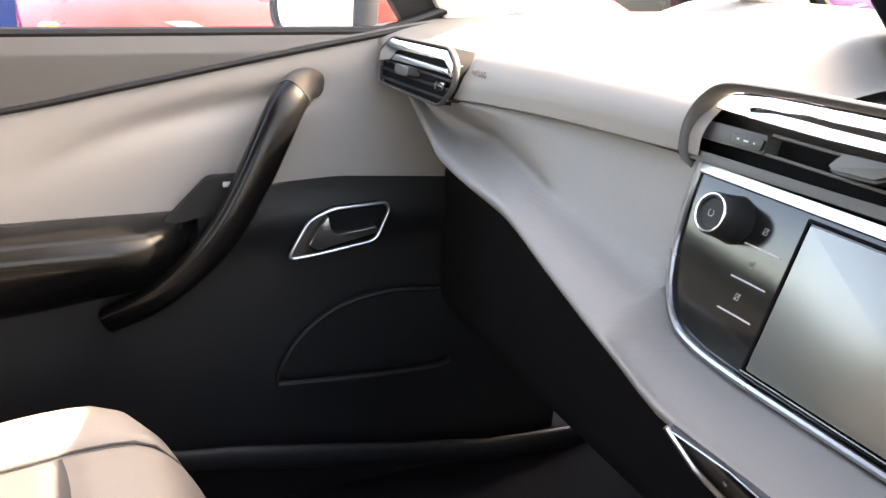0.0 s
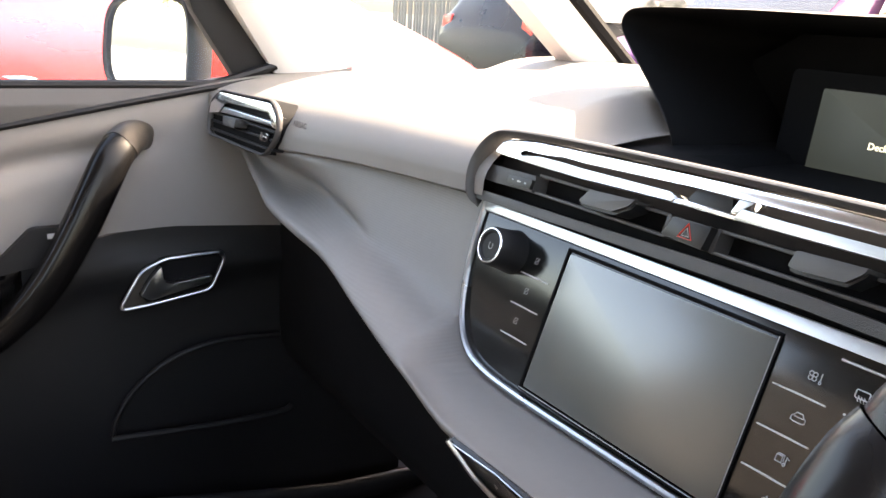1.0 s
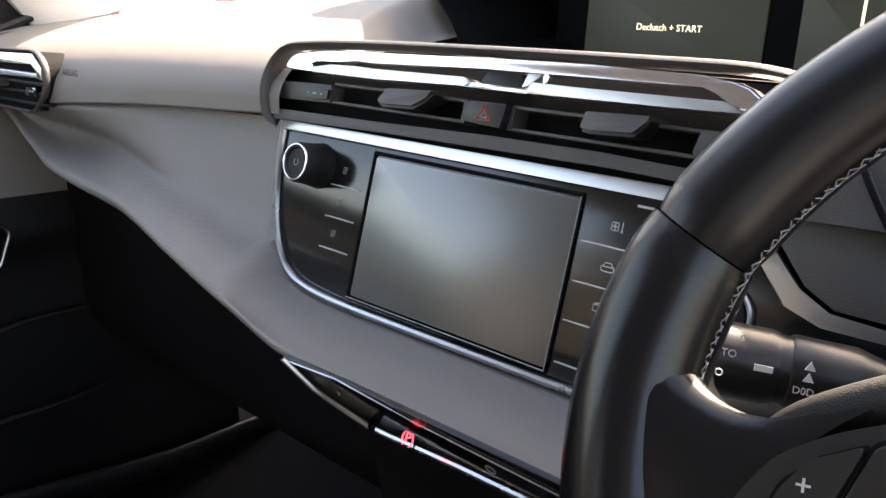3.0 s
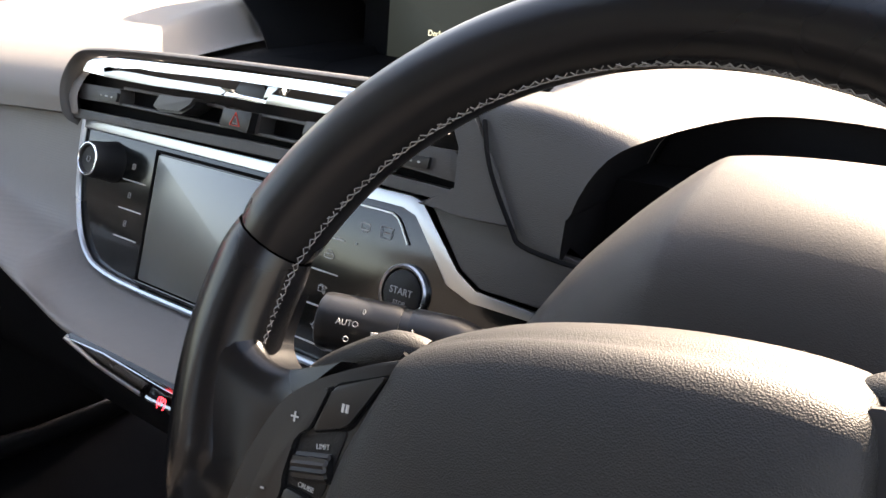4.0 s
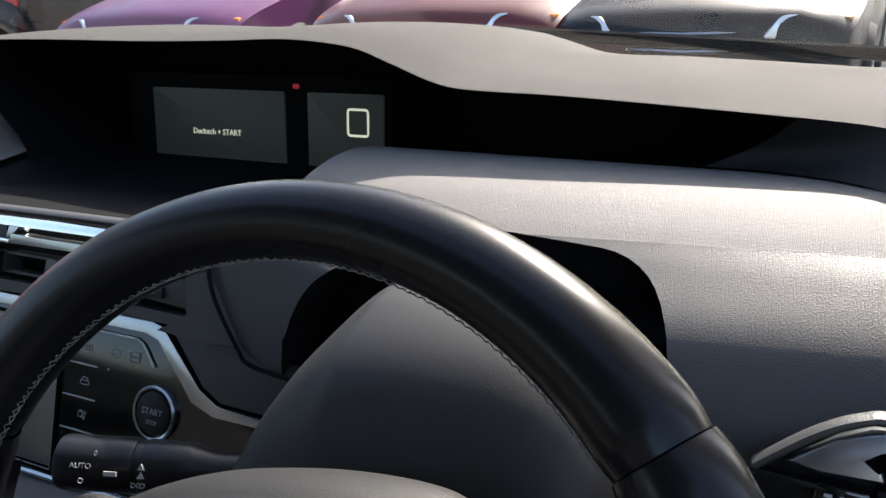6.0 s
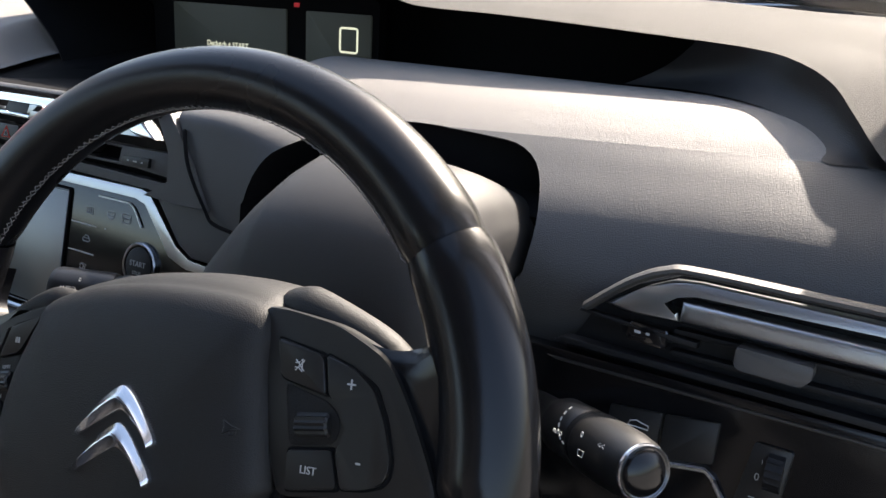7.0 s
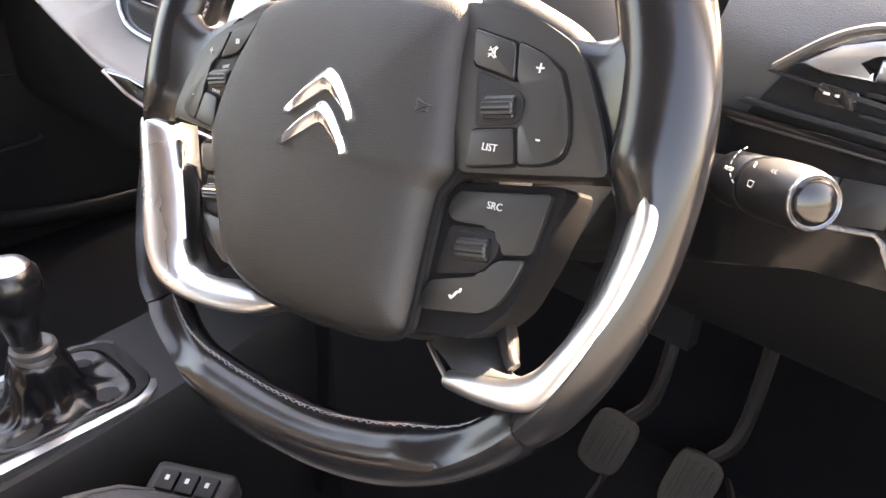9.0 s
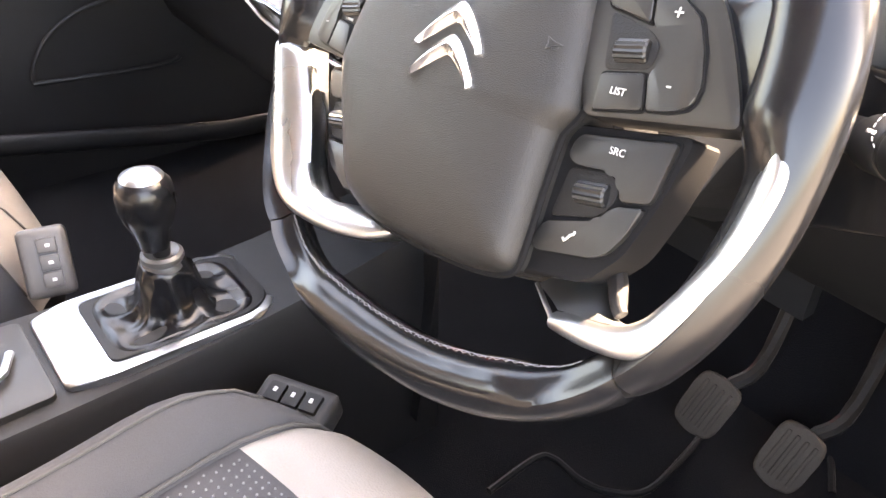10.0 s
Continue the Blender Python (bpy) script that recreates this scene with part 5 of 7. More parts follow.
letters("wash_arrows", "<<", 0.0036, at(face_w, 0.0105, 0.0025, 0.0016), WHITE, wipe)
part("wash_symbol", tube([at(face_w, -0.003, -0.0050, 0.0004) @ Vector((a, b, 0)) for a, b in ((-0.0015, -0.0012), (0.0015, -0.0012), (0.0020, 0.0014), (-0.0020, 0.0014))], 0.00022, 4, True, up=(0, -0.9, 0.4)), WHITE, wipe)


# ---- side vents ----
def side_vent(name, sx, label):
    """A side air vent in its own plane; sx 1 is the driver's."""
    ob = thing(name, (sx * 0.585, 0.435, 0.95), label, "air vent", "side air vents")
    m = plane_at((sx * 0.580, 0.4365, 0.952), (1, 0, 0), (0, 0.28, 1))
    if sx < 0:
        m = plane_at((-0.600, 0.4130, 0.950), (1, 0.085, 0), (0, 0.15, 1))

    def o(pts):
        q = [(x * sx, y) for x, y in pts]
        return q if sx > 0 else q[::-1]
    if sx > 0:
        part("well", prism(rounded(o([(-0.098, -0.028), (0.15, -0.028), (0.15, 0.024), (-0.040, 0.024), (-0.078, 0.008)]), 0.004, 3), m, 0.02, 0.001, top=-0.008), BLACK, ob)
        part("lip", along(curve([m @ Vector(p) for p in ((-0.086, -0.001, -0.001), (-0.066, 0.0155, 0.001), (-0.050, 0.0240, 0.001), (-0.034, 0.0262, 0.0), (0.03, 0.0255, 0.0), (0.15, 0.0242, 0.0))], 40), lambda i, f: ring(0.0026, 0.006, 10), up=(0, -1, 0.3)), FASCIA, ob)
        part("bar_top", prism(o([(-0.076, 0.0030), (-0.058, 0.0150), (-0.046, 0.0205), (-0.034, 0.0215), (0.15, 0.0195), (0.15, 0.0148), (-0.034, 0.0170), (-0.043, 0.0148), (-0.052, 0.0080), (-0.041, 0.0065), (-0.040, 0.0020), (-0.062, 0.0010)]), m, 0.012, 0.0016, top=0.004, seg=3), SATIN, ob, "chrome arrow-shaped upper bar")
        part("bar_low", prism(o([(-0.0395, 0.0125), (0.15, 0.0105), (0.15, 0.0000), (-0.0395, 0.0020)]), m, 0.012, 0.0042, top=0.007, seg=5), SATIN, ob, "satin silver lower bar")
        xs = (-0.042, 0.12)
        part("blade_lip", prism(o([(-0.090, -0.004), (-0.088, -0.0025), (-0.030, -0.006), (-0.030, -0.009)]), m, 0.006, 0.0006, top=0.002), BLACK, ob)
        part("blade_lip", prism(o([(-0.100, -0.0215), (-0.095, -0.0185), (0.15, -0.0215), (0.15, -0.0255)]), m, 0.010, 0.0008, top=0.004), BLACK, ob)
    else:
        out = [(-0.0905, -0.016), (-0.0905, 0.009), (-0.0640, 0.0265), (0.0680, 0.0290), (0.0850, 0.0160), (0.0855, -0.0060), (0.0640, -0.0300), (-0.0840, -0.0280)]
        part("well", prism(rounded([(x * 0.98, y * 0.97) for x, y in out], 0.008, 3), m, 0.03, 0.001, top=-0.004), MATT, ob)
        part("rim", along([m @ Vector((x, y, -0.001)) for x, y in rounded(out, 0.012, 4)], lambda i, f: ring(0.0016, 0.0035, 8), True, up=(0, -1, 0.2)), DARK, ob)
        part("bar_top", prism([(-0.0875, -0.004), (-0.0870, 0.0075), (-0.0620, 0.0235), (0.0660, 0.0262), (0.0820, 0.0140), (0.0825, 0.0020), (0.0755, 0.0020), (0.0740, 0.0110), (0.0640, 0.0175), (-0.0430, 0.0150), (-0.0560, 0.0060), (-0.0570, 0.0010)], m, 0.012, 0.0012, top=0.003), CHROME, ob, "chrome upper bar")
        part("bar_low", prism([(-0.0560, 0.0010), (0.0745, 0.0035), (0.0735, 0.0085), (-0.0470, 0.0085)], m, 0.012, 0.0016, top=0.003, seg=3), SATIN, ob, "satin silver lower bar")
        xs = (-0.079, 0.086)
    for k, y in enumerate((-0.0035, -0.0140) if sx > 0 else (-0.002, -0.0115, -0.0215)):
        part("louvre", box((sx * 0.5 * (xs[0] + xs[1]), y, -0.008), (xs[1] - xs[0], 0.0028, 0.016), 0.001, m), BLACK, ob)
    y0 = -0.0065 if sx > 0 else -0.0045
    xc = 0.004 if sx > 0 else 0.011
    part("louvre_tab", prism(rounded(o([(xc - 0.0155, y0 - 0.0035), (xc - 0.013, y0 - 0.0050), (xc + 0.013, y0 - 0.0060), (xc + 0.017, y0 - 0.002), (xc + 0.017, y0 + 0.004), (xc - 0.0155, y0 + 0.005)]), 0.001), m, 0.016, 0.0012, top=0.011), TAB, ob, "grey sliding tab")
    xw, yw = (-0.054, -0.0080) if sx > 0 else (-0.066 + 0.012, -0.006)
    if sx < 0:
        xw, yw = -0.060, -0.010
    w = part("vent_wheel", prism(rounded(o([(xw - 0.010, yw - 0.004), (xw + 0.010, yw - 0.005), (xw + 0.010, yw + 0.004), (xw - 0.009, yw + 0.005)]), 0.0015), m, 0.012, 0.001, top=0.002), PIANO, ob, "small black thumbwheel with white marks")
    for dx in (-0.0045, 0.0005):
        part("mark", box((sx * (xw + dx), yw + 0.0005, 0.0022), (0.0030 if dx < 0 else 0.0018, 0.0013, 0.0006), 0, m), WHITE, w)
    return ob


side_vent("side_vent", 1, "black side air vent with a chrome arrow bar and grey tab")
side_vent("side_vent", -1, "rounded black side air vent with a chrome top bar")
letters("airbag_word", "AIRBAG", 0.0085, plane_at((-0.489, 0.4335, 0.960), (1, 0.05, 0), (0, 0.12, 1)), SEATF, dash)

# ---- driver's lower switch panel ----
rp = thing("driver_switch_panel", (0.58, 0.41, 0.89), "gloss black switch panel with headlamp leveller and a silver strip", "switch panel")
rm = plane_at((0.56, 0.4180, 0.895), (1, 0, 0), (0, 0.30, 1))
part("face", prism(rounded([(-0.110, -0.060), (-0.02, -0.030), (0.02, -0.026), (0.070, -0.020), (0.110, 0.010), (0.200, 0.014), (0.200, 0.034), (-0.110, 0.034)], 0.008, 3), rm, 0.012, 0.001), GLOSSY, rp)
part("strip", prism([(-0.082, 0.0300), (0.20, 0.0295), (0.20, 0.0278), (-0.076, 0.0285)], rm, 0.004, 0.0008, top=0.002), STEEL, rp, "thin dark metal strip")
part("blank_key", prism(rounded([(-0.018, -0.005), (0.007, 0.000), (0.007, 0.020), (-0.018, 0.017)], 0.001), rm, 0.004, 0.0008, top=0.0015), SWITCH, rp)
off = part("off_key", prism(rounded([(-0.045, -0.009), (-0.0195, -0.005), (-0.0195, 0.017), (-0.045, 0.0145)], 0.001), rm, 0.004, 0.0008, top=0.0015), SWITCH, rp)
letters("off_word", "OFF", 0.0055, at(rm, -0.030, 0.0005, 0.0018), WHITE, off)
part("car_symbol", tube([at(rm, -0.030, 0.0085, 0.0018) @ Vector((a, b, 0)) for a, b in ((-0.005, -0.0015), (-0.004, 0.0008), (-0.001, 0.0018), (0.002, 0.0010), (0.005, 0.0003), (0.0052, -0.0015))], 0.00035, 4, True, up=(0, -1, 0.3)), WHITE, off)
part("key_edge", along([rm @ Vector((x, y, 0.002)) for x, y in ((-0.045, -0.0115), (0.004, -0.0035), (0.008, -0.006), (0.0150, -0.016))], lambda i, f: ring(0.0014, 0.0014, 6), up=(0, -1, 0.3)), SATIN, rp, "bright edge strip")
lev = part("leveller", prism(rounded([(0.0180, -0.0172), (0.0375, -0.0172), (0.0400, 0.0165), (0.0232, 0.0165)], 0.0015), rm, 0.006, 0.001, top=0.002), SWITCH, rp, "headlamp leveller with a ribbed thumbwheel")
part("thumbwheel", along([rm @ Vector((0.0300, 0.005, 0.001)), rm @ Vector((0.0372, 0.005, 0.001))], lambda i, f: [((0.0085 + 0.0003 * (-1) ** k) * math.cos(k * math.pi / 18), (0.0085 + 0.0003 * (-1) ** k) * math.sin(k * math.pi / 18)) for k in range(36)], up=(0, -0.9, 0.45)), BLACK, lev)
letters("level_digit", "0", 0.0048, at(rm, 0.0267, 0.0010, 0.0022), WHITE, lev)
letters("level_digit", "1", 0.0030, at(rm, 0.0278, 0.0085, 0.0022), WHITE, lev)
part("beam_symbol", tube([at(rm, 0.0305, -0.0110, 0.0022) @ Vector((a, b, 0)) for a, b in rounded([(-0.0015, -0.0022), (0.0023, -0.0022), (0.0023, 0.0022), (-0.0015, 0.0022)], 0.0018, 3)], 0.0003, 4, True, up=(0, -1, 0.3)), WHITE, lev)
for k in range(4):
    part("beam_ray", box((0.0262, -0.0130 + 0.0014 * k, 0.0021), (0.0028, 0.0004, 0.0004), 0, rm), WHITE, lev)
part("foot_trim", along([rm @ Vector((x, y, 0.002)) for x, y in ((0.018, -0.0175), (0.041, -0.0185), (0.055, -0.018), (0.075, -0.010), (0.11, 0.012))], lambda i, f: ring(0.0009, 0.0009, 6), up=(0, -1, 0.3)), SATIN, rp)


# ---- car shell ----
floor = solo("floor", loft([[(x, y, z) for y, z in ((-1.3, 0.36), (0.0, 0.36), (0.55, 0.36), (0.75, 0.39), (0.95, 0.62))] for x in (-0.78, -0.4, 0.0, 0.4, 0.78)]), CARPET, "black carpeted car floor", "floor", kind="structure")
part("mat_edge", tube(curve([(0.2238, 0.4391, 0.372), (0.2187, 0.5092, 0.372), (0.2319, 0.5265, 0.372), (0.2683, 0.5285, 0.372), (0.2972, 0.5411, 0.372), (0.3219, 0.5758, 0.373), (0.3133, 0.6537, 0.376), (0.2990, 0.740, 0.388), (0.3144, 0.775, 0.395), (0.3694, 0.785, 0.397), (0.4099, 0.765, 0.394), (0.4446, 0.720, 0.386)], 60), 0.004, 8), BLACK, floor)

shell_b = thing("car_body", (0, 0, 0.3), "pale-trimmed car cabin with pillars, roof and open driver's side", "car body", kind="structure")


def strut(name, a, b, wa, wb, mat, th=0.05):
    """A pillar from a to b, wide along y."""
    a, b = Vector(a), Vector(b)
    rows = []
    for k in range(9):
        f = k / 8
        p = a.lerp(b, f)
        w = wa + (wb - wa) * f
        rows.append([p + Vector((x * th / 2, y * w / 2, 0)) for x, y in ((0.7, -1), (1, -0.7), (1, 0.7), (0.7, 1), (-1, 1), (-1, -1))])
    return part(name, loft(rows, close_v=True, caps=True), mat, shell_b)


strut("rear_pillar", (-0.745, 0.556, 0.985), (-0.60, 0.17, 1.50), 0.105, 0.09, PILLAR)
strut("front_pillar", (-0.715, 1.060, 0.985), (-0.58, 0.30, 1.50), 0.11, 0.09, PILLAR)
part("pillar_seal", tube([(-0.690, 1.090, 1.00), (-0.625, 0.715, 1.25), (-0.560, 0.345, 1.50)], 0.012, 8), MATT, shell_b)
strut("far_pillar", (0.755, 0.62, 0.985), (0.60, 0.17, 1.50), 0.09, 0.09, PILLAR)
strut("front_pillar", (0.745, 1.07, 0.985), (0.585, 0.30, 1.50), 0.10, 0.09, PILLAR, 0.10)
strut("door_pillar", (-0.73, -0.72, 0.36), (-0.60, -0.80, 1.50), 0.10, 0.08, PILLAR)
part("roof", loft([curve([(x, 0.02, 1.545 - 0.10 * (x / 0.62) ** 2), (x, -0.5, 1.60 - 0.10 * (x / 0.62) ** 2), (x, -1.3, 1.58 - 0.10 * (x / 0.62) ** 2), (x, -2.0, 1.50 - 0.1 * (x / 0.62) ** 2)], 24) for x in np.linspace(-0.66, 0.66, 12)]), HEADLINING, shell_b, "unseen roof lining, grey to cut bounced light")
part("header_rail", tube([(-0.60, 0.25, 1.49), (-0.62, -0.5, 1.51), (-0.62, -1.5, 1.50)], 0.03, 10), PILLAR, shell_b)
part("header_rail", tube([(0.60, 0.25, 1.49), (0.62, -0.5, 1.51), (0.62, -1.5, 1.50)], 0.03, 10), PILLAR, shell_b)
part("rear_flank", loft([[(-0.76, y, z) for y in (-0.60, -1.2, -2.0)] for z in (0.36, 1.0)]), DARK, shell_b)
part("rear_flank", loft([[(0.76, y, z) for y in (-0.55, -1.2, -2.0)] for z in (0.36, 1.0)]), DARK, shell_b)
# Unseen wall without rear glass, added to cut fill light from behind.
part("rear_light_block", loft([[(x, -2.0, z) for x in (-0.76, 0.0, 0.76)] for z in (0.36, 1.0, 1.56)]), DARK, shell_b)
part("sill", box((0.76, 0.1, 0.36), (0.10, 1.4, 0.10), 0.02), BLACK, shell_b)
# Added out of view: blocks side light from the knee bolster and floor.
part("side_light_block", loft([[(0.765 + 0.02 * math.sin(3 * z), y, z) for y in np.linspace(-0.60, 0.46, 10)] for z in np.linspace(0.36, 0.74, 8)]), DARK, shell_b, "unseen dark panel added to dim the driver's footwell")
part("kick_panel", loft([[(0.76, y, z) for y in (0.45, 0.7, 1.0)] for z in (0.36, 1.0)]), BLACK, shell_b)
ws = part("windscreen", loft([[(x, y - 0.10 * (x / 0.7) ** 2, z) for x in np.linspace(-0.70, 0.70, 11)] for y, z in ((1.25, 0.985), (1.10, 1.06), (0.62, 1.33), (0.30, 1.48), (0.03, 1.545))]), GLASS, shell_b, "curved windscreen glass")
ws.visible_shadow = False
part("scuttle", loft([curve([(x, 1.24, 0.965), (x, 1.30, 0.940), (x, 1.42, 0.905), (x, 1.8, 0.80), (x, 2.05, 0.68), (x, 2.12, 0.45)], 18) for x in np.linspace(-0.80, 0.80, 12)]), BLACK, shell_b)
wiper = thing("windscreen_wiper", (0.4, 1.20, 0.98), "black windscreen wiper parked along the glass base", "wiper")
part("arm", tube([(0.60, 1.20, 1.012), (0.37, 1.19, 1.030), (0.17, 1.19, 1.040)], 0.006, 8), BLACK, wiper)
part("blade", along([(-0.03, 1.18, 1.050), (0.20, 1.18, 1.040), (0.62, 1.17, 1.019)], lambda i, f: ring(0.005, 0.008, 8)), MATT, wiper)
part("pivot_cap", lathe([(0, 0.03), (0.014, 0.026), (0.018, 0.0), (0, 0)], Matrix.Translation((0.60, 1.20, 0.985)), 20), BLACK, wiper)

# ---- passenger door ----
DX = -0.72
door = thing("door_1", (DX, 0.0, 0.4), "closed grey and black trimmed front passenger door", "car door", kind="structure")


def door_skin(lo, hi, y0, y1, n=64, x_of=lambda y, z: DX):
    rows = []
    for i in range(n):
        y = y0 + (y1 - y0) * i / (n - 1)
        a, b = lo(y), hi(y)
        rows.append([Vector((x_of(y, a + (b - a) * k / 39), y, a + (b - a) * k / 39)) for k in range(40)])
    return loft(rows)


def trim_line(y):
    return lerp(y, (-0.6, 0.82), (0.004, 0.899), (0.126, 0.921), (0.285, 0.951), (0.427, 0.976), (0.6, 1.0))


def black_line(y):
    return lerp(y, (-0.6, 0.77), (-0.01, 0.775), (0.18, 0.765), (0.24, 0.790), (0.28, 0.803), (0.36, 0.806), (0.50, 0.795), (0.6, 0.78))


def crease(y):
    return lerp(y, (0.0, 0.825), (0.037, 0.847), (0.073, 0.865), (0.124, 0.883), (0.192, 0.899), (0.268, 0.911), (0.34, 0.921))


part("upper_cap", door_skin(trim_line, lambda y: max(0.972, trim_line(y) + 0.004), -0.72, 0.56, x_of=lambda y, z: DX + 0.012 - 0.5 * max(0, z - 0.955)), DARK, door, "dark grained upper door cap")
part("cap_seam", tube(curve([(DX + 0.012, y, trim_line(y)) for y in (-0.72, -0.2, 0.0, 0.126, 0.285, 0.427, 0.5)], 30), 0.004, 6), BLACK, door)
part("belt_seal", tube([(DX - 0.006, y, 0.975 + max(0, y - 0.42) * 0.3) for y in (-0.72, 0.0, 0.42, 0.56)], 0.006, 8), BLACK, door)
part("middle_panel", door_skin(black_line, trim_line, -0.72, 0.60, x_of=lambda y, z: DX + 0.010 - 0.012 * math.exp(-((z - crease(y) + 0.012) / 0.016) ** 2) * lerp(y, (0.0, 0.0), (0.06, 0.5), (0.20, 1.0), (0.30, 1.0), (0.36, 0.0))), DOORG, door, "grey padded door panel")
part("lower_panel", door_skin(lambda y: 0.36, black_line, -0.72, 0.70, n=30, x_of=lambda y, z: DX + 0.0095 + 0.012 * math.exp(-((z - 0.755) / 0.022) ** 2)), BLACK, door, "black lower door panel")
rows = []
for i in range(26):
    y = -0.70 + 0.90 * i / 25
    fade = 1.0 if y < 0.12 else max(0.05, 1 - ((y - 0.12) / 0.08) ** 2)
    top, bot = lerp(y, (-0.6, 0.772), (0.0, 0.780), (0.2, 0.778)), lerp(y, (-0.6, 0.67), (0.0, 0.682), (0.2, 0.705))
    w = 0.085 * fade
    rows.append(curve([(DX, y, top), (DX + w * 0.6, y, top + 0.001), (DX + w * 0.93, y, top - 0.010), (DX + w, y, top - 0.030), (DX + w * 0.85, y, bot + 0.03), (DX + w * 0.5, y, bot + 0.004), (DX, y, bot)], 22))
part("armrest", loft(rows), GRIP, door, "worn dark brown-grey armrest")
part("switch_pod", prism(rounded([(0.145, 0.772), (0.255, 0.792), (0.240, 0.826), (0.200, 0.826)], 0.006, 3), plane_at((DX + 0.002, 0, 0), (0, 1, 0), (0, 0, 1)), 0.01, 0.003, top=0.045), BLACK, door)
part("window_switch", box((DX + 0.046, 0.222, 0.816), (0.004, 0.012, 0.006), 0.001), WHITE, door)
gp = curve([(-0.714, 0.330, 0.917), (-0.694, 0.317, 0.921), (-0.674, 0.302, 0.917), (-0.660, 0.286, 0.902), (-0.653, 0.269, 0.8725), (-0.648, 0.241, 0.820), (-0.646, 0.210, 0.771), (-0.650, 0.176, 0.732), (-0.662, 0.133, 0.695), (-0.692, 0.085, 0.664)], 54)


def grip_ring(f, extra=0.0):
    """A rounded oblong, widest in the middle of the grip."""
    w, t = 0.0150 + 0.005 * math.sin(math.pi * min(1.0, f * 1.15)) + extra, 0.0135 + 0.004 * math.sin(math.pi * f) + extra
    out = []
    for k in range(22):
        c, q = math.cos(2 * math.pi * k / 22), math.sin(2 * math.pi * k / 22)
        e = (abs(c) ** 3 + abs(q) ** 3) ** (-1 / 3)
        out.append((w * c * e, t * q * e))
    return out


part("grip", along(gp[13:], lambda i, f: grip_ring((13 + i) / 53), up=(1, 0, 0.1)), GRIP, door, "worn black diagonal pull grip")
part("grip_cap", along(gp[:15], lambda i, f: grip_ring(i / 53, 0.0007), up=(1, 0, 0.1)), STEEL, door, "shiny worn top of the grip")
hm = plane_at((DX + 0.026, 0.35, 0.742), (0, 1, 0), (0, 0, 1))
hb = rounded([(-0.060, -0.030), (-0.020, -0.0265), (0.0515, -0.0165), (0.0690, 0.0220), (0.0640, 0.0315), (-0.004, 0.0290), (-0.0330, 0.0165)], 0.010, 4)
part("handle_bezel", along([hm @ Vector((x, y, 0.004)) for x, y in hb], lambda i, f: ring(0.0022, 0.0030, 8), True, up=(1, 0, 0)), SATIN, door, "silver handle surround")
part("handle_cup", prism([(x * 0.97, y * 0.97) for x, y in hb], hm, 0.01, 0.0005, top=0.001), MATT, door)
part("release_lever", prism(rounded([(-0.036, -0.012), (-0.024, -0.0195), (0.000, -0.0140), (0.050, -0.0040), (0.0515, 0.0040), (0.000, -0.0020), (-0.008, 0.0030), (-0.010, 0.0222), (-0.022, 0.010)], 0.003, 3), hm, 0.010, 0.003, top=0.012), SATIN, door, "satin silver release lever")
part("handle_shroud", prism(rounded([(-0.058, -0.029), (-0.026, -0.0250), (-0.037, -0.012), (-0.022, 0.012), (-0.008, 0.0270), (-0.032, 0.0155)], 0.003, 3), hm, 0.008, 0.001, top=0.004), STEEL, door, "dark metal shroud of the handle")
part("speaker_rim", tube(curve([(DX + 0.026, 0.276, 0.548), (DX + 0.028, 0.2836, 0.5761), (DX + 0.028, 0.3096, 0.6112), (DX + 0.028, 0.3538, 0.6396), (DX + 0.028, 0.414, 0.6523), (DX + 0.026, 0.4933, 0.6463)], 30), 0.0035, 8), BLACK, door)
part("pocket_lip", tube(curve([(DX + 0.030, 0.274, 0.545), (DX + 0.034, 0.3515, 0.541), (DX + 0.034, 0.4295, 0.5365), (DX + 0.034, 0.495, 0.537), (DX + 0.030, 0.510, 0.541)], 20), 0.004, 8), BLACK, door)
part("bin_edge", loft([curve([(DX + 0.02, y, z - 0.05), (DX + 0.065, y, z - 0.03), (DX + 0.070, y, z - 0.006), (DX + 0.064, y, z + 0.004), (DX + 0.054, y, z - 0.002), (DX + 0.045, y, z - 0.025)], 16) for y, z in ((v, lerp(v, (-0.5, 0.53), (0.15, 0.497), (0.55, 0.418), (0.80, 0.40))) for v in np.linspace(-0.5, 0.80, 12))]), BLACK, door)
part("quarter_trim", prism([(0.455, 0.975), (0.545, 0.995), (0.50, 1.05), (0.38, 1.16), (0.36, 1.16), (0.40, 1.06)], plane_at((DX - 0.012, 0, 0), (0, 1, 0), (0, 0, 1)), 0.02, 0.003), BLACK, door, "black mirror corner trim")
dg_ = part("door_glass", loft([[(DX - 0.012 - 0.22 * (z - 0.97), y, z) for y in (-0.68, 0.0, 0.30, 0.46 - 0.7 * (z - 0.97))] for z in (0.965, 1.2, 1.47)]), GLASS, door, "clear side window glass")
dg_.visible_shadow = False
qg = part("quarter_glass", loft([[(-0.735, 0.58, 0.99), (-0.735, 1.02, 0.99)], [(-0.70, 0.42, 1.20), (-0.68, 0.70, 1.20)]]), GLASS, door, "clear fixed quarter glass")
qg.visible_shadow = False

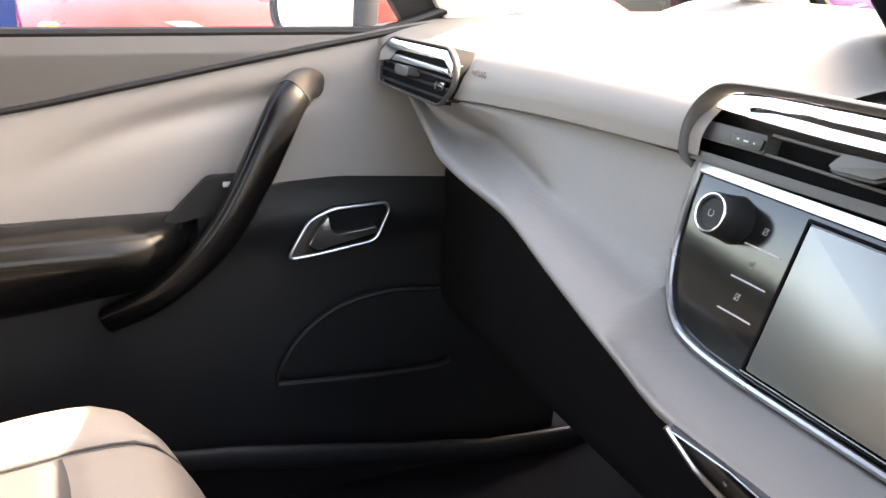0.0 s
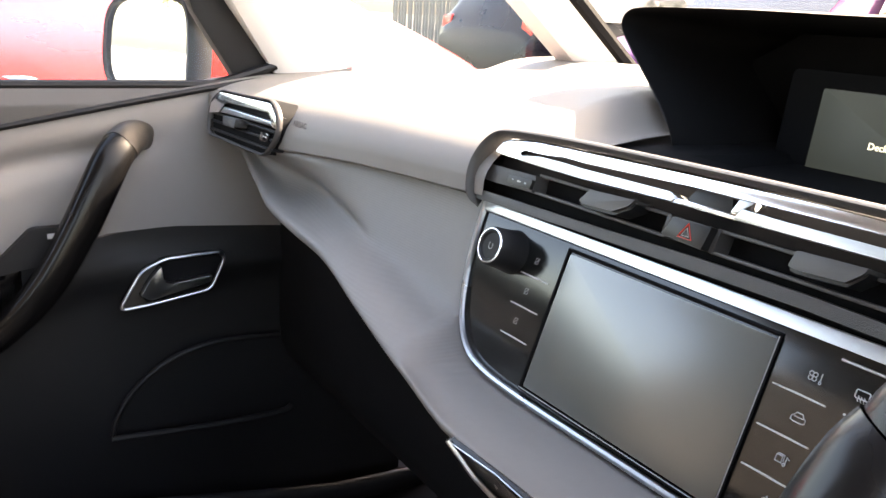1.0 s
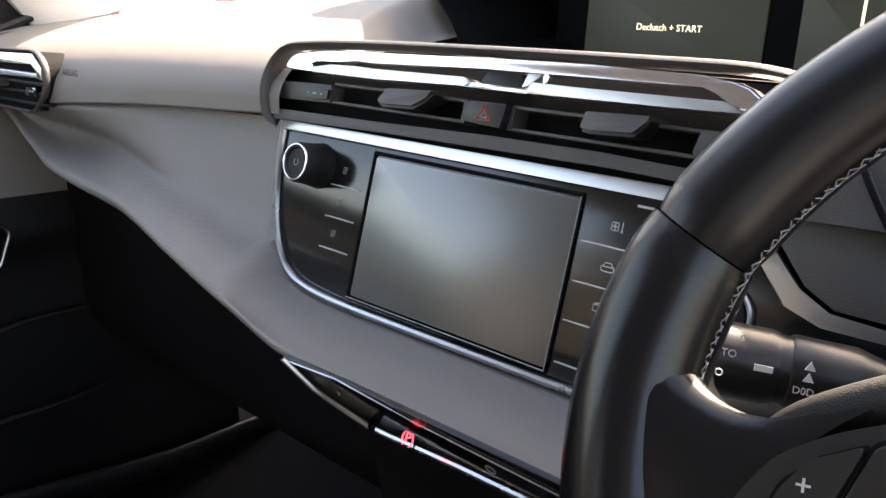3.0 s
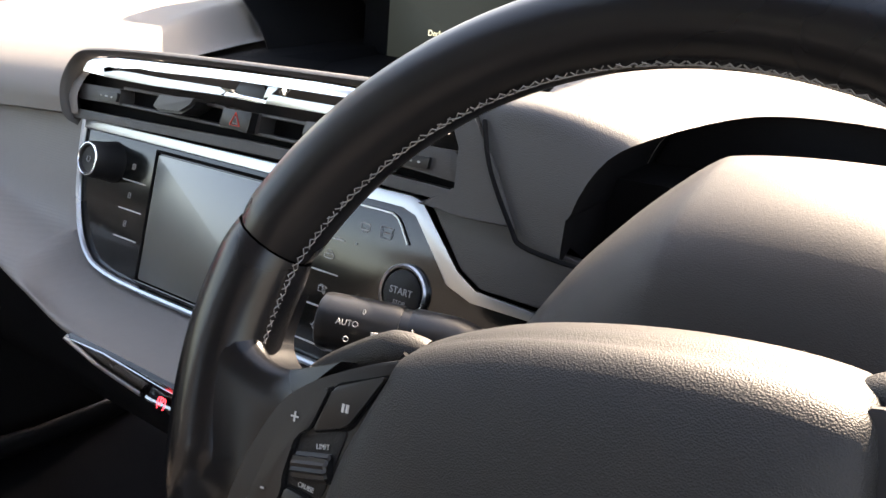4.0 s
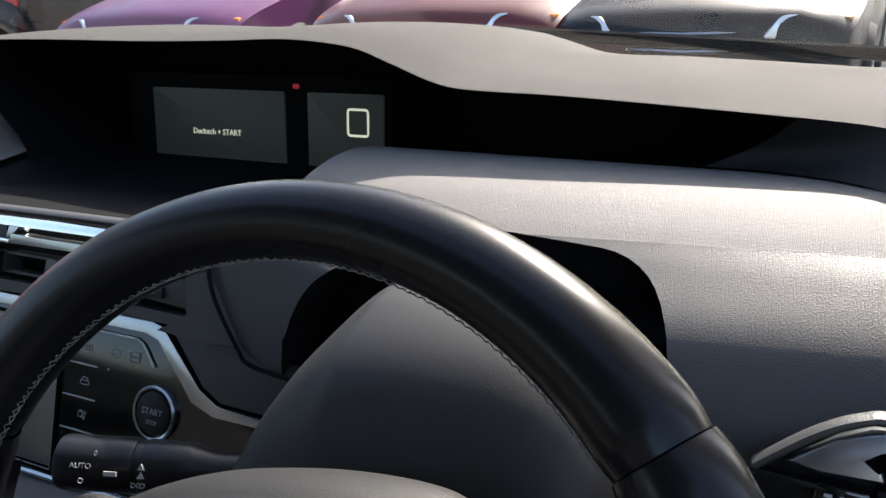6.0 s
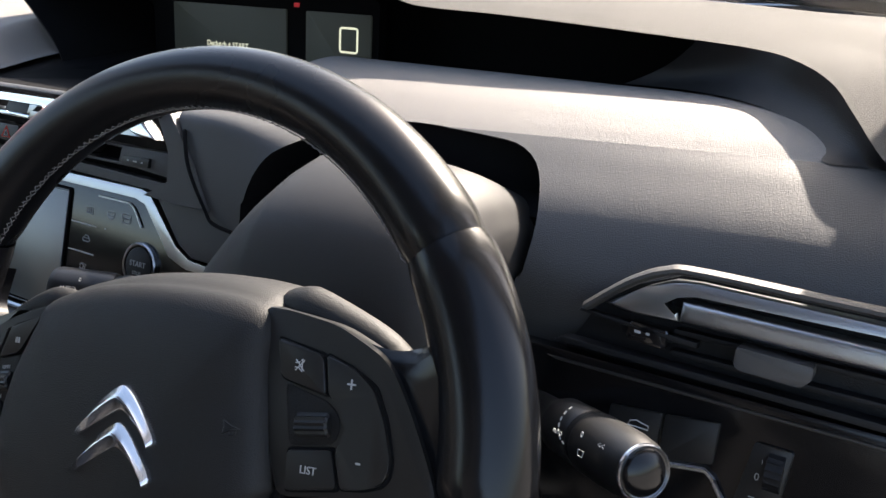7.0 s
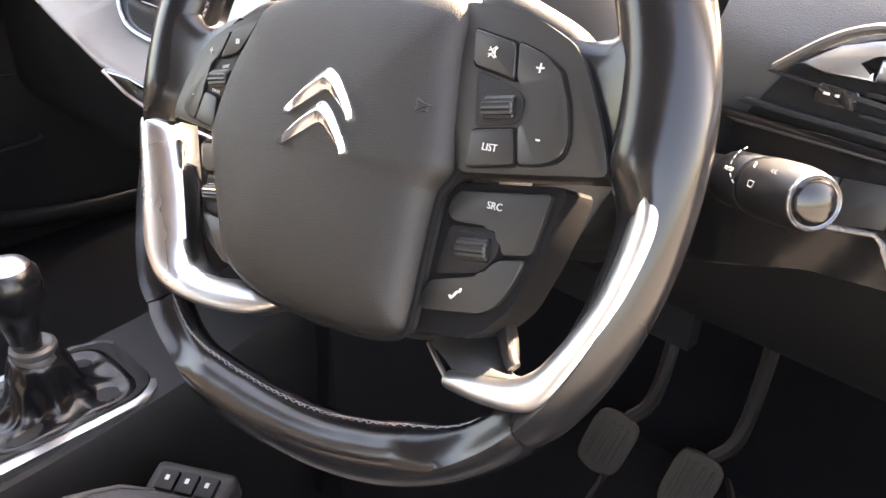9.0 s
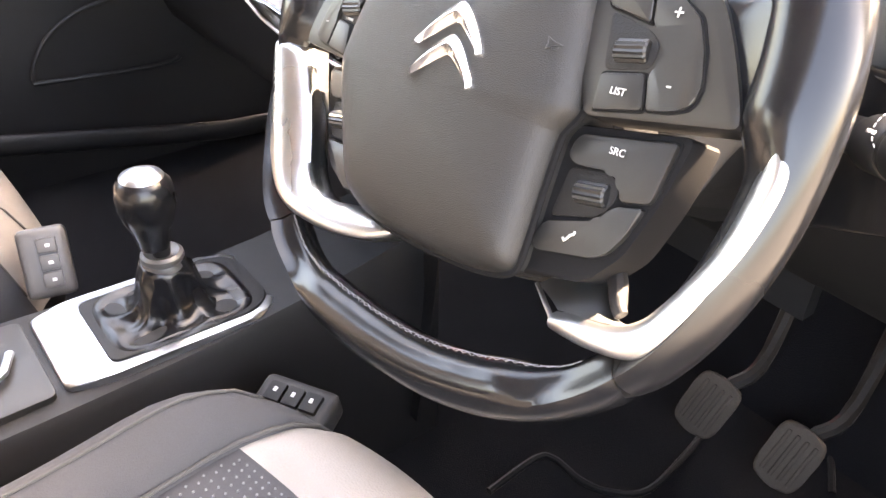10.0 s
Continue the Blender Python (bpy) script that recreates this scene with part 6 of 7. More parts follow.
# ---- door mirror ----
mir = thing("door_mirror", (-0.9, 0.43, 0.95), "red door mirror with a black frame", "door mirror")
RED = material("red_paint", (0.38, 0.014, 0.010), 0.30, vary=0.05, coat=0.25, stain=2.0)
mm = plane_at((-0.905, 0.388, 1.004), (0.92, 0.38, 0), (0, 0.05, 1))
mo = curve([(-0.086, -0.040, 0), (-0.091, 0.0, 0), (-0.078, 0.048, 0), (-0.035, 0.066, 0), (0.050, 0.068, 0), (0.082, 0.050, 0), (0.084, -0.025, 0), (0.074, -0.054, 0), (0.010, -0.062, 0), (-0.055, -0.060, 0)], 56, True)


def shelled(rows):
    return loft([[mm @ Vector((p.x * q + dx, p.y * q, z)) for p in mo] for q, dx, z in rows], close_v=True)


part("frame", shelled(((0.97, 0, -0.004), (0.99, 0, 0.004), (1.06, 0, 0.006), (1.13, 0, 0.0), (1.16, 0.002, -0.016), (1.15, 0.002, -0.026))), BLACK, mir, "black mirror frame")
part("mirror_glass", shelled(((1.0, 0, 0.0), (0.01, 0, 0.0))), MIRROR, mir, "bright mirror glass")
part("mirror_back", shelled(((1.14, 0.002, -0.024), (1.16, 0.003, -0.040), (1.12, 0.004, -0.075), (0.95, 0.004, -0.105), (0.6, 0.0, -0.125), (0.02, 0.0, -0.132))), RED, mir, "red painted mirror cover")
part("stem", box((-0.80, 0.47, 0.945), (0.14, 0.06, 0.03), 0.01), BLACK, mir)


# ---- seats ----
def seat(name, cx, front, hw, side_mat, label, zt=0.640, rb=0.74, ab=0.60, rise=0.016, fall=0.84):
    """A front seat: one stuffed cushion in three zones, and the backrest behind."""
    ob = thing(name, (cx, front - 0.25, 0.36), label, "car seat", "front seats")

    def top(a, b):
        yf = front - (0.095 if cx < 0 else 0.080) * abs(a) ** 4.5
        y = front - 0.54 + (yf - front + 0.54) * b
        z = zt + rise * math.exp(-((abs(a) - 0.80 - 0.12 * (rise > 0.02)) / 0.16) ** 2) * (1.0 if rise < 0.02 else ease((0.99 - b) / 0.22)) + (0.010 if cx < 0 else 0.016) * math.exp(-((b - 0.80) / 0.15) ** 2)
        z -= 0.13 * max(0.0, (abs(a) - fall) / 0.16) ** 2.4 + 0.13 * max(0.0, (b - 0.84) / 0.16) ** 2.4
        z -= 0.007 * math.exp(-((abs(a) - ab) / 0.025) ** 2) * (1 if b < 0.98 else 0) + 0.006 * math.exp(-((b - rb) / 0.02) ** 2) * (1 if abs(a) < ab else 0)
        return Vector((cx + a * hw, y, z))

    def zone(a0, a1, b0, b1, n=26, m=26):
        return loft([[top(a0 + (a1 - a0) * i / n, b0 + (b1 - b0) * k / m) for i in range(n + 1)] for k in range(m + 1)])
    part("cushion", zone(-ab, ab, 0, rb), SEATF, ob, "charcoal dotted cloth seat centre")
    part("front_roll", zone(-ab, ab, rb, 1.0), SEATL, ob, "cream leather front roll")
    for s in (-1, 1):
        part("bolster", zone(ab * s, max(0.88, ab + 0.14) * s, 0, 1.0), side_mat, ob, "stuffed side bolster")
        part("side_panel", zone(max(0.88, ab + 0.14) * s, 1.0 * s, 0, 1.0), SEATF, ob, "charcoal cloth seat side")
        part("piping", tube([top((ab + 0.005) * s, b) + Vector((0, 0, 0.003)) for b in np.linspace(0.02, 0.99, 30)], 0.0015, 6), SEAM, ob)
        part("piping", tube([top(max(0.88, ab + 0.14) * s, b) + Vector((0, 0, 0.001)) for b in np.linspace(0.02, 0.985, 30)], 0.0012, 6), SEAM, ob)
    rim = [top(a, 1.0) for a in np.linspace(-1, 1, 41)]
    rim = [top(-1.0, b) for b in np.linspace(0, 0.98, 14)] + rim + [top(1.0, b) for b in np.linspace(0.98, 0, 14)]
    part("skirt", loft([rim, [p + Vector((-(p.x - cx) * 0.03, -0.012, -0.05)) for p in rim], [Vector((cx + (p.x - cx) * 0.90, p.y - 0.03, 0.40)) for p in rim]]), BLACK, ob, "black seat base skirt")

    def slab(x0, x1, y0, y1, hi, h):
        rows = []
        for i in range(15):
            t = math.pi * i / 14
            fy = -math.cos(t)
            k = math.sin(t) ** 0.4
            row = []
            for j in range(28):
                q = 2 * math.pi * j / 28
                c, s = math.cos(q), math.sin(q)
                e = (abs(c) ** 3.5 + abs(s) ** 3.5) ** (-1 / 3.5)
                row.append(Vector((0.5 * (x0 + x1) + 0.5 * (x1 - x0) * c * e * (0.85 + 0.15 * k), 0.5 * (y0 + y1) + 0.5 * (y1 - y0) * fy, hi - h / 2 + h / 2 * s * e * (0.9 + 0.1 * k))))
            rows.append(row)
        return loft(rows, close_v=True, caps=True)
    part("backrest", slab(cx - 0.23, cx + 0.23, front - 0.68, front - 0.53, 1.14, 0.56), SEATF, ob)
    part("headrest", slab(cx - 0.12, cx + 0.12, front - 0.70, front - 0.60, 1.36, 0.19), SEATF, ob)
    if cx > 0:
        dots = bmesh.new()
        for i in range(56):
            for j in range(30):
                p = top(-0.72 + 1.44 * (i + 0.5 * (j % 2)) / 56, rb - 0.012 - 0.0105 * j)
                bmesh.ops.create_cone(dots, cap_ends=True, segments=6, radius1=0.0009, radius2=0.0007, depth=0.0009, matrix=Matrix.Translation(p + Vector((0, 0, 0.0005))))
        part("cloth_dots", dots, CLOTH_DOT, ob, "rows of pale dots")
    return ob


seat("car_seat", 0.472, 0.282, 0.214, SEATF, "charcoal cloth driver's seat with a cream leather front edge", 0.678, 0.785, 0.75, 0.030, 0.90)
seat("car_seat", -0.338, 0.178, 0.215, SEATL, "cream leather passenger seat with dark piping", 0.630)


def seat_pod(m, label, mat, key):
    ob = thing("seat_switch_pod", m.translation, label, "switch pod", "seat switch pods")
    part("body", box((0, -0.004, -0.010), (0.070, 0.046, 0.028), 0.008, m, 3), mat, ob)
    for k in (-1, 0, 1):
        b = part("button", box((k * 0.0170, 0.0, 0.0055), (0.0150, 0.018, 0.006), 0.0015, m), key, ob)
        part("mark", box((k * 0.0170, 0.001, 0.0088), (0.0030, 0.0042, 0.0006), 0, m), RULE, b)
    return ob


seat_pod(plane_at((0.1830, 0.2475, 0.5775), (0.87, 0.49, 0.0), (-0.49, 0.87, 0.25)), "black three-button pod on the driver's seat side", COLUMN, BLACK)
seat_pod(plane_at((-0.113, 0.142, 0.592), (0.42, -0.10, -0.80), (0.25, 1.0, 0.0)), "grey three-button pod on the passenger's seat side", TAB, TAB)

# ---- centre console and gear lever ----
con = thing("centre_console", (0.04, 0.2, 0.36), "black centre console with a satin silver gear surround", "console")
CZ = 0.600


def con_z(y):
    return CZ + lerp(y, (-0.4, -0.012), (0.09, 0.0), (0.20, 0.0), (0.30, 0.006), (0.45, 0.03))


rows = []
for y in np.linspace(-0.45, 0.46, 20):
    w = lerp(y, (-0.45, 0.085), (0.09, 0.075), (0.28, 0.062), (0.46, 0.055))
    z = con_z(y)
    rows.append([Vector((0.038 + x * w, y, zz)) for x, zz in ((-1.25, 0.36), (-1.15, z - 0.06), (-1.02, z - 0.012), (-0.95, z - 0.003), (-0.5, z), (0.5, z), (0.95, z - 0.003), (1.02, z - 0.012), (1.15, z - 0.06), (1.25, 0.36))])
part("body", loft(rows, caps=True), BLACK, con)
cm = Matrix.Translation((0.038, 0.19, CZ + 0.001))
part("gear_surround", prism(rounded([(-0.053, -0.094), (0.053, -0.094), (0.060, -0.060), (0.058, 0.075), (0.040, 0.100), (-0.040, 0.100), (-0.058, 0.075), (-0.060, -0.060)], 0.010, 3), cm, 0.02, 0.004, top=0.004, seg=3), SATIN, con, "satin silver gear surround")
part("gear_well", prism(rounded([(-0.0475, -0.054), (0.0475, -0.054), (0.050, 0.074), (0.034, 0.094), (-0.034, 0.094), (-0.050, 0.074)], 0.010, 3), cm, 0.012, 0.002, top=0.0065), BLACK, con)
part("cup_lid", prism(rounded([(-0.062, -0.27), (0.062, -0.27), (0.056, -0.100), (-0.056, -0.100)], 0.008, 3), cm, 0.01, 0.002, top=0.003), SWITCH, con, "dark grey tray lid")
part("lid_handle", along([cm @ Vector(p) for p in ((-0.012, -0.118, 0.006), (0.014, -0.128, 0.009), (0.030, -0.150, 0.009), (0.030, -0.165, 0.006))], lambda i, f: ring(0.004, 0.003, 8)), SATIN, con, "small silver pull")
lever = thing("gear_lever", (0.040, 0.205, CZ), "black gear lever with a leather gaiter and a shiny worn knob", "gear lever")
steps = curve([(1.0, 0.006, 0), (0.93, 0.010, 0), (0.80, 0.0085, 0), (0.66, 0.0095, 0), (0.55, 0.015, 0), (0.49, 0.026, 0), (0.46, 0.038, 0), (0.43, 0.047, 0), (0.38, 0.054, 0), (0.33, 0.057, 0)], 30)
rows = []
for k, (w, h, _) in enumerate(steps):
    f = k / 29
    loose = math.sin(math.pi * min(1.0, f * 1.05)) ** 1.5
    row = []
    for j in range(96):
        a = 2 * math.pi * j / 96
        c, q = math.cos(a), math.sin(a)
        e = (abs(c) ** 5 + abs(q) ** 5) ** -0.2
        fold = 1 + loose * (0.07 * abs(math.sin(2.5 * a + 0.6 + 2.0 * f)) + 0.05 * math.sin(7 * a + 5 * f) - 0.04 * abs(math.sin(5.5 * a - 3 * f)))
        sag = loose * (0.0030 * math.sin(4 * a + 1.2) + 0.0022 * math.sin(9 * a - 8 * f)) + 0.0022 * math.sin(26 * f + 2 * math.sin(a)) * max(0.0, f - 0.45)
        row.append(Vector((0.039 + 0.0485 * w * c * (e + (1 - e) * f * 0.6) * fold, 0.205 + 0.002 * (1 - f) + lerp(f, (0, 0.066), (0.5, 0.055), (1.0, 0.050)) * w * q * (e + (1 - e) * f * 0.6) * fold, CZ + h + sag)))
    rows.append(row)
part("gaiter", loft(rows, close_v=True), LEATHER, lever, "creased black leather gaiter")
part("collar", lathe([(0.0, 0.012), (0.0110, 0.013), (0.0150, 0.0155), (0.0180, 0.0135), (0.0185, 0.010), (0.0172, 0.0075), (0.0190, 0.004), (0.0185, -0.002), (0.0165, -0.006), (0, -0.006)], Matrix.Translation((0.040, 0.205, CZ + 0.050)), 32), TAB, lever, "dark grey ring round the lever")
part("stem", lathe([(0.0075, 0.0), (0.0085, 0.010), (0.0070, 0.012), (0.0095, 0.020), (0.013, 0.030)], Matrix.Translation((0.040, 0.205, CZ + 0.062)), 20), BLACK, lever)
kb = [(0.0, 0.054), (0.008, 0.0535), (0.0175, 0.050), (0.0225, 0.044), (0.0240, 0.034), (0.0235, 0.022), (0.0205, 0.011), (0.0172, 0.003), (0.0145, -0.006), (0.0128, -0.016), (0, -0.016)]
part("knob", lathe(kb, Matrix.Translation((0.040, 0.200, CZ + 0.089)), 32), LEATHER, lever, "glossy worn black knob")
part("knob_cap", lathe([(0.0, 0.0555), (0.009, 0.0550), (0.0170, 0.0515), (0.0180, 0.0500)], Matrix.Translation((0.040, 0.200, CZ + 0.089)), 32), SATIN, lever, "silver knob top")


# ---- pedals ----
def pedal(x, y, z, label):
    ob = thing("pedal", (x, y, z), label, "pedal", "foot pedals")
    m = plane_at((x, y, z), (1, 0.20, -0.25), (0.22, 0.62, 0.78))
    o = [(v.x, v.y) for v in curve([(-0.019, -0.031, 0), (0.019, -0.031, 0), (0.025, 0.0, 0), (0.020, 0.031, 0), (-0.020, 0.031, 0), (-0.025, 0.0, 0)], 30, True)]
    pad = part("pedal_pad", prism(o, m, 0.014, 0.004, top=0.0, seg=3), RUBBER, ob, "worn brown-grey rubber pad")
    for k in (-1.5, -0.5, 0.5, 1.5):
        part("rib", box((k * 0.0098, 0, 0.001), (0.0042, 0.050, 0.004), 0.0015, m), RUBBER, pad)
    part("pedal_arm", tube(curve([m @ Vector((0.004, 0.0, -0.016)), m @ Vector((0.006, 0.03, -0.016)), m @ Vector((0.018, 0.075, -0.010)), (x + 0.02, y + 0.09, z + 0.20), (x + 0.02, y + 0.12, z + 0.34)], 18), 0.008, 8), STEEL, ob, "worn steel arm")
    return ob


pedal(0.313, 0.664, 0.439, "worn rubber clutch pedal")
pedal(0.410, 0.670, 0.440, "worn rubber brake pedal")


# ---- outside ----
ASPHALT = material("asphalt", (0.165, 0.162, 0.157), 0.9, bump=0.6, grain=90, vary=0.25, stain=0.6)
ground = solo("ground", loft([[(x, y, 0) for x in np.linspace(-90, 90, 10)] for y in np.linspace(-90, 90, 10)]), ASPHALT, "sunlit grey-brown asphalt car park", "ground", kind="structure")
PURPLE = material("purple_paint", (0.10, 0.012, 0.085), 0.35, vary=0.05, coat=0.15, stain=2.0, spec=0.3)
MAROON = material("maroon_paint", (0.10, 0.012, 0.014), 0.35, vary=0.05, coat=0.15, stain=2.0, spec=0.3)
NIGHT = material("black_paint", (0.006, 0.006, 0.008), 0.30, vary=0.05, coat=0.10, stain=2.0, spec=0.25)
BLUE = material("blue_paint", (0.02, 0.06, 0.22), 0.35, vary=0.05, coat=0.15, stain=2.0, spec=0.3)
TYRE = material("tyre_rubber", (0.02, 0.02, 0.02), 0.85, bump=0.4, grain=120, vary=0.2)
LAMP = material("lamp_glass", (0.75, 0.77, 0.78), 0.08, 0.6, vary=0.05)
AMBER = material("amber_lens", (0.75, 0.22, 0.02), 0.15, vary=0.05)
TAIL = material("red_lens", (0.50, 0.010, 0.012), 0.12, vary=0.05, coat=0.6)
TINT = material("dark_car_glass", (0.02, 0.025, 0.028), 0.05, vary=0.05, spec=0.8)


def parked_car(name, x, y, yaw, paint, label, size=1.0):
    """A hatchback, its nose along local -y."""
    ob = thing(name, (0, 0, 0), label, "car", "parked cars")
    secs = [(-2.00, 0.30, 0.52, 0.62, 0.70), (-1.95, 0.22, 0.62, 0.72, 0.80), (-1.75, 0.20, 0.72, 0.80, 0.84), (-1.30, 0.20, 0.82, 0.90, 0.86), (-0.95, 0.20, 0.86, 0.97, 0.87), (-0.35, 0.20, 0.90, 1.34, 0.88),
            (0.05, 0.20, 0.91, 1.46, 0.88), (0.8, 0.20, 0.92, 1.47, 0.88), (1.5, 0.20, 0.93, 1.38, 0.87), (1.85, 0.22, 0.92, 1.05, 0.84), (1.98, 0.30, 0.70, 0.80, 0.76)]
    rows = []
    for yy, zb, zw, zt, hw in secs:
        tw = hw * (0.72 if zt > 1.2 else 0.80)
        half = [(0.0, zb), (hw * 0.9, zb), (hw * 0.99, zb + 0.12), (hw, 0.5 * (zb + zw)), (hw * 0.985, zw), (tw + (hw - tw) * 0.35, zw + (zt - zw) * 0.5), (tw, zt - 0.03), (tw * 0.85, zt), (0.0, zt + 0.02)]
        rows.append([Vector((a, yy, b)) for a, b in half] + [Vector((-a, yy, b)) for a, b in half[-2:0:-1]])
    fine = []
    cols = [curve([r[j] for r in rows], 45) for j in range(len(rows[0]))]
    for i in range(45):
        fine.append([c[i] for c in cols])
    body = part("body", loft(fine, close_v=True, caps=True), paint, ob)
    part("windscreen", loft([[(sx * 0.66, -0.90, 1.0), (0, -0.95, 1.005), (-sx * 0.66, -0.90, 1.0)] if k == 0 else [(sx * 0.58, -0.27, 1.395), (0, -0.30, 1.42), (-sx * 0.58, -0.27, 1.395)] for k, sx in ((0, 1), (1, 1))]), TINT, body)
    for sx in (-1, 1):
        part("side_glass", loft([[(sx * 0.862, -0.55, 0.955), (sx * 0.885, 1.45, 0.965)], [(sx * 0.705, 0.0, 1.385), (sx * 0.70, 1.25, 1.36)]]), TINT, body)
        part("headlamp", prism(rounded([(-0.19, -0.06), (0.12, -0.07), (0.20, 0.07), (-0.10, 0.06)] if sx > 0 else [(0.19, -0.06), (0.10, 0.06), (-0.20, 0.07), (-0.12, -0.07)], 0.03, 3), Matrix.Translation((sx * 0.56, -1.925, 0.66)) @ Matrix.Rotation(radians(78), 4, "X") @ Matrix.Rotation(radians(sx * 22), 4, "Y"), 0.10, 0.015, top=0.02), LAMP, body, "clear headlamp")
        part("tail_lamp", prism(rounded([(-0.10, -0.12), (0.09, -0.12), (0.10, 0.14), (-0.06, 0.12)], 0.03, 3), Matrix.Translation((sx * 0.68, 1.925, 0.82)) @ Matrix.Rotation(radians(90), 4, "X") @ Matrix.Rotation(radians(180), 4, "Y"), 0.12, 0.012, top=0.02), TAIL, body, "red tail lamp")
        part("indicator", box((sx * 0.745, -1.80, 0.68), (0.10, 0.12, 0.07), 0.02), AMBER, body, "amber indicator")
        for yy in (-1.25, 1.25):
            w = part("wheel", lathe([(0.0, -0.09), (0.20, -0.09), (0.205, -0.10), (0.29, -0.10), (0.315, -0.07), (0.315, 0.07), (0.29, 0.10), (0.0, 0.10)], Matrix.Translation((sx * 0.79, yy, 0.315)) @ Matrix.Rotation(radians(90), 4, "Y"), 32), TYRE, ob)
            part("rim", lathe([(0.0, 0.03), (0.05, 0.035), (0.17, 0.015), (0.20, 0.03), (0.205, 0.0)], Matrix.Translation((sx * 0.86, yy, 0.315)) @ Matrix.Rotation(radians(90 * sx), 4, "Y"), 24), SATIN, w)
        part("mirror", box((sx * 0.97, -0.62, 0.99), (0.16, 0.10, 0.12), 0.03, None, 3), paint, ob)
    part("grille", prism(rounded([(-0.30, -0.07), (0.30, -0.07), (0.36, 0.07), (-0.36, 0.07)], 0.03, 3), Matrix.Translation((0, -1.985, 0.60)) @ Matrix.Rotation(radians(80), 4, "X"), 0.05, 0.01, top=0.02), NIGHT, body, "black grille")
    for k in range(4):
        part("grille_bar", tube([(-0.31, -2.006 + 0.006 * k, 0.555 + 0.03 * k), (0.0, -2.016 + 0.006 * k, 0.545 + 0.03 * k), (0.31, -2.006 + 0.006 * k, 0.555 + 0.03 * k)], 0.008, 6), SATIN, body)
    part("bumper_slot", box((0, -2.0, 0.36), (0.9, 0.06, 0.12), 0.02), NIGHT, body)
    ob.location = (x, y, 0)
    ob.rotation_euler = (0, 0, radians(yaw))
    ob.scale = (size, size, size)
    return ob


parked_car("parked_car", -4.35, 0.95, 90, RED, "bright red hatchback parked alongside, its nose towards this car", 1.18)
parked_car("parked_car", -4.55, 6.95, 3, PURPLE, "purple hatchback facing across the lane", 1.08)
parked_car("parked_car", -2.12, 7.05, 1, MAROON, "dark maroon hatchback facing across the lane", 1.08)
parked_car("parked_car", -0.42, 7.05, -1, NIGHT, "black hatchback facing across the lane", 1.04)
parked_car("parked_car", -7.55, 7.6, 182, NIGHT, "black hatchback parked tail-out, red tail lamps", 1.06)
parked_car("parked_car", -5.4, -0.6, 0, BLUE, "blue hatchback parked beyond the red one")

# fence and hedge at the far side
BARK = material("bark", (0.12, 0.09, 0.065), 0.9, bump=1.0, grain=40, vary=0.3)
LEAF = material("leaf_green", (0.075, 0.11, 0.03), 0.6, vary=0.35, stain=1.5)
TIMBER = material("weathered_timber", (0.15, 0.145, 0.125), 0.85, bump=0.6, grain=60, vary=0.25, stain=3.0)
fence = thing("fence", (-22, 12.5, 0), "weathered vertical timber fence", "fence")
board = box((0, 0, 0.95), (0.14, 0.025, 1.9), 0.004)
b_me = bpy.data.meshes.new("board")
board.to_mesh(b_me)
board.free()
b_me.materials.append(TIMBER)
for i in range(110):
    ob = new("board", b_me)
    ob.parent = fence
    ob.location = (0.170 * i, random.uniform(-0.012, 0.012), random.uniform(-0.03, 0.03))
for z in (0.4, 1.5):
    part("rail", box((-12.7, 12.54, z), (18.8, 0.06, 0.09), 0.01), TIMBER, fence)


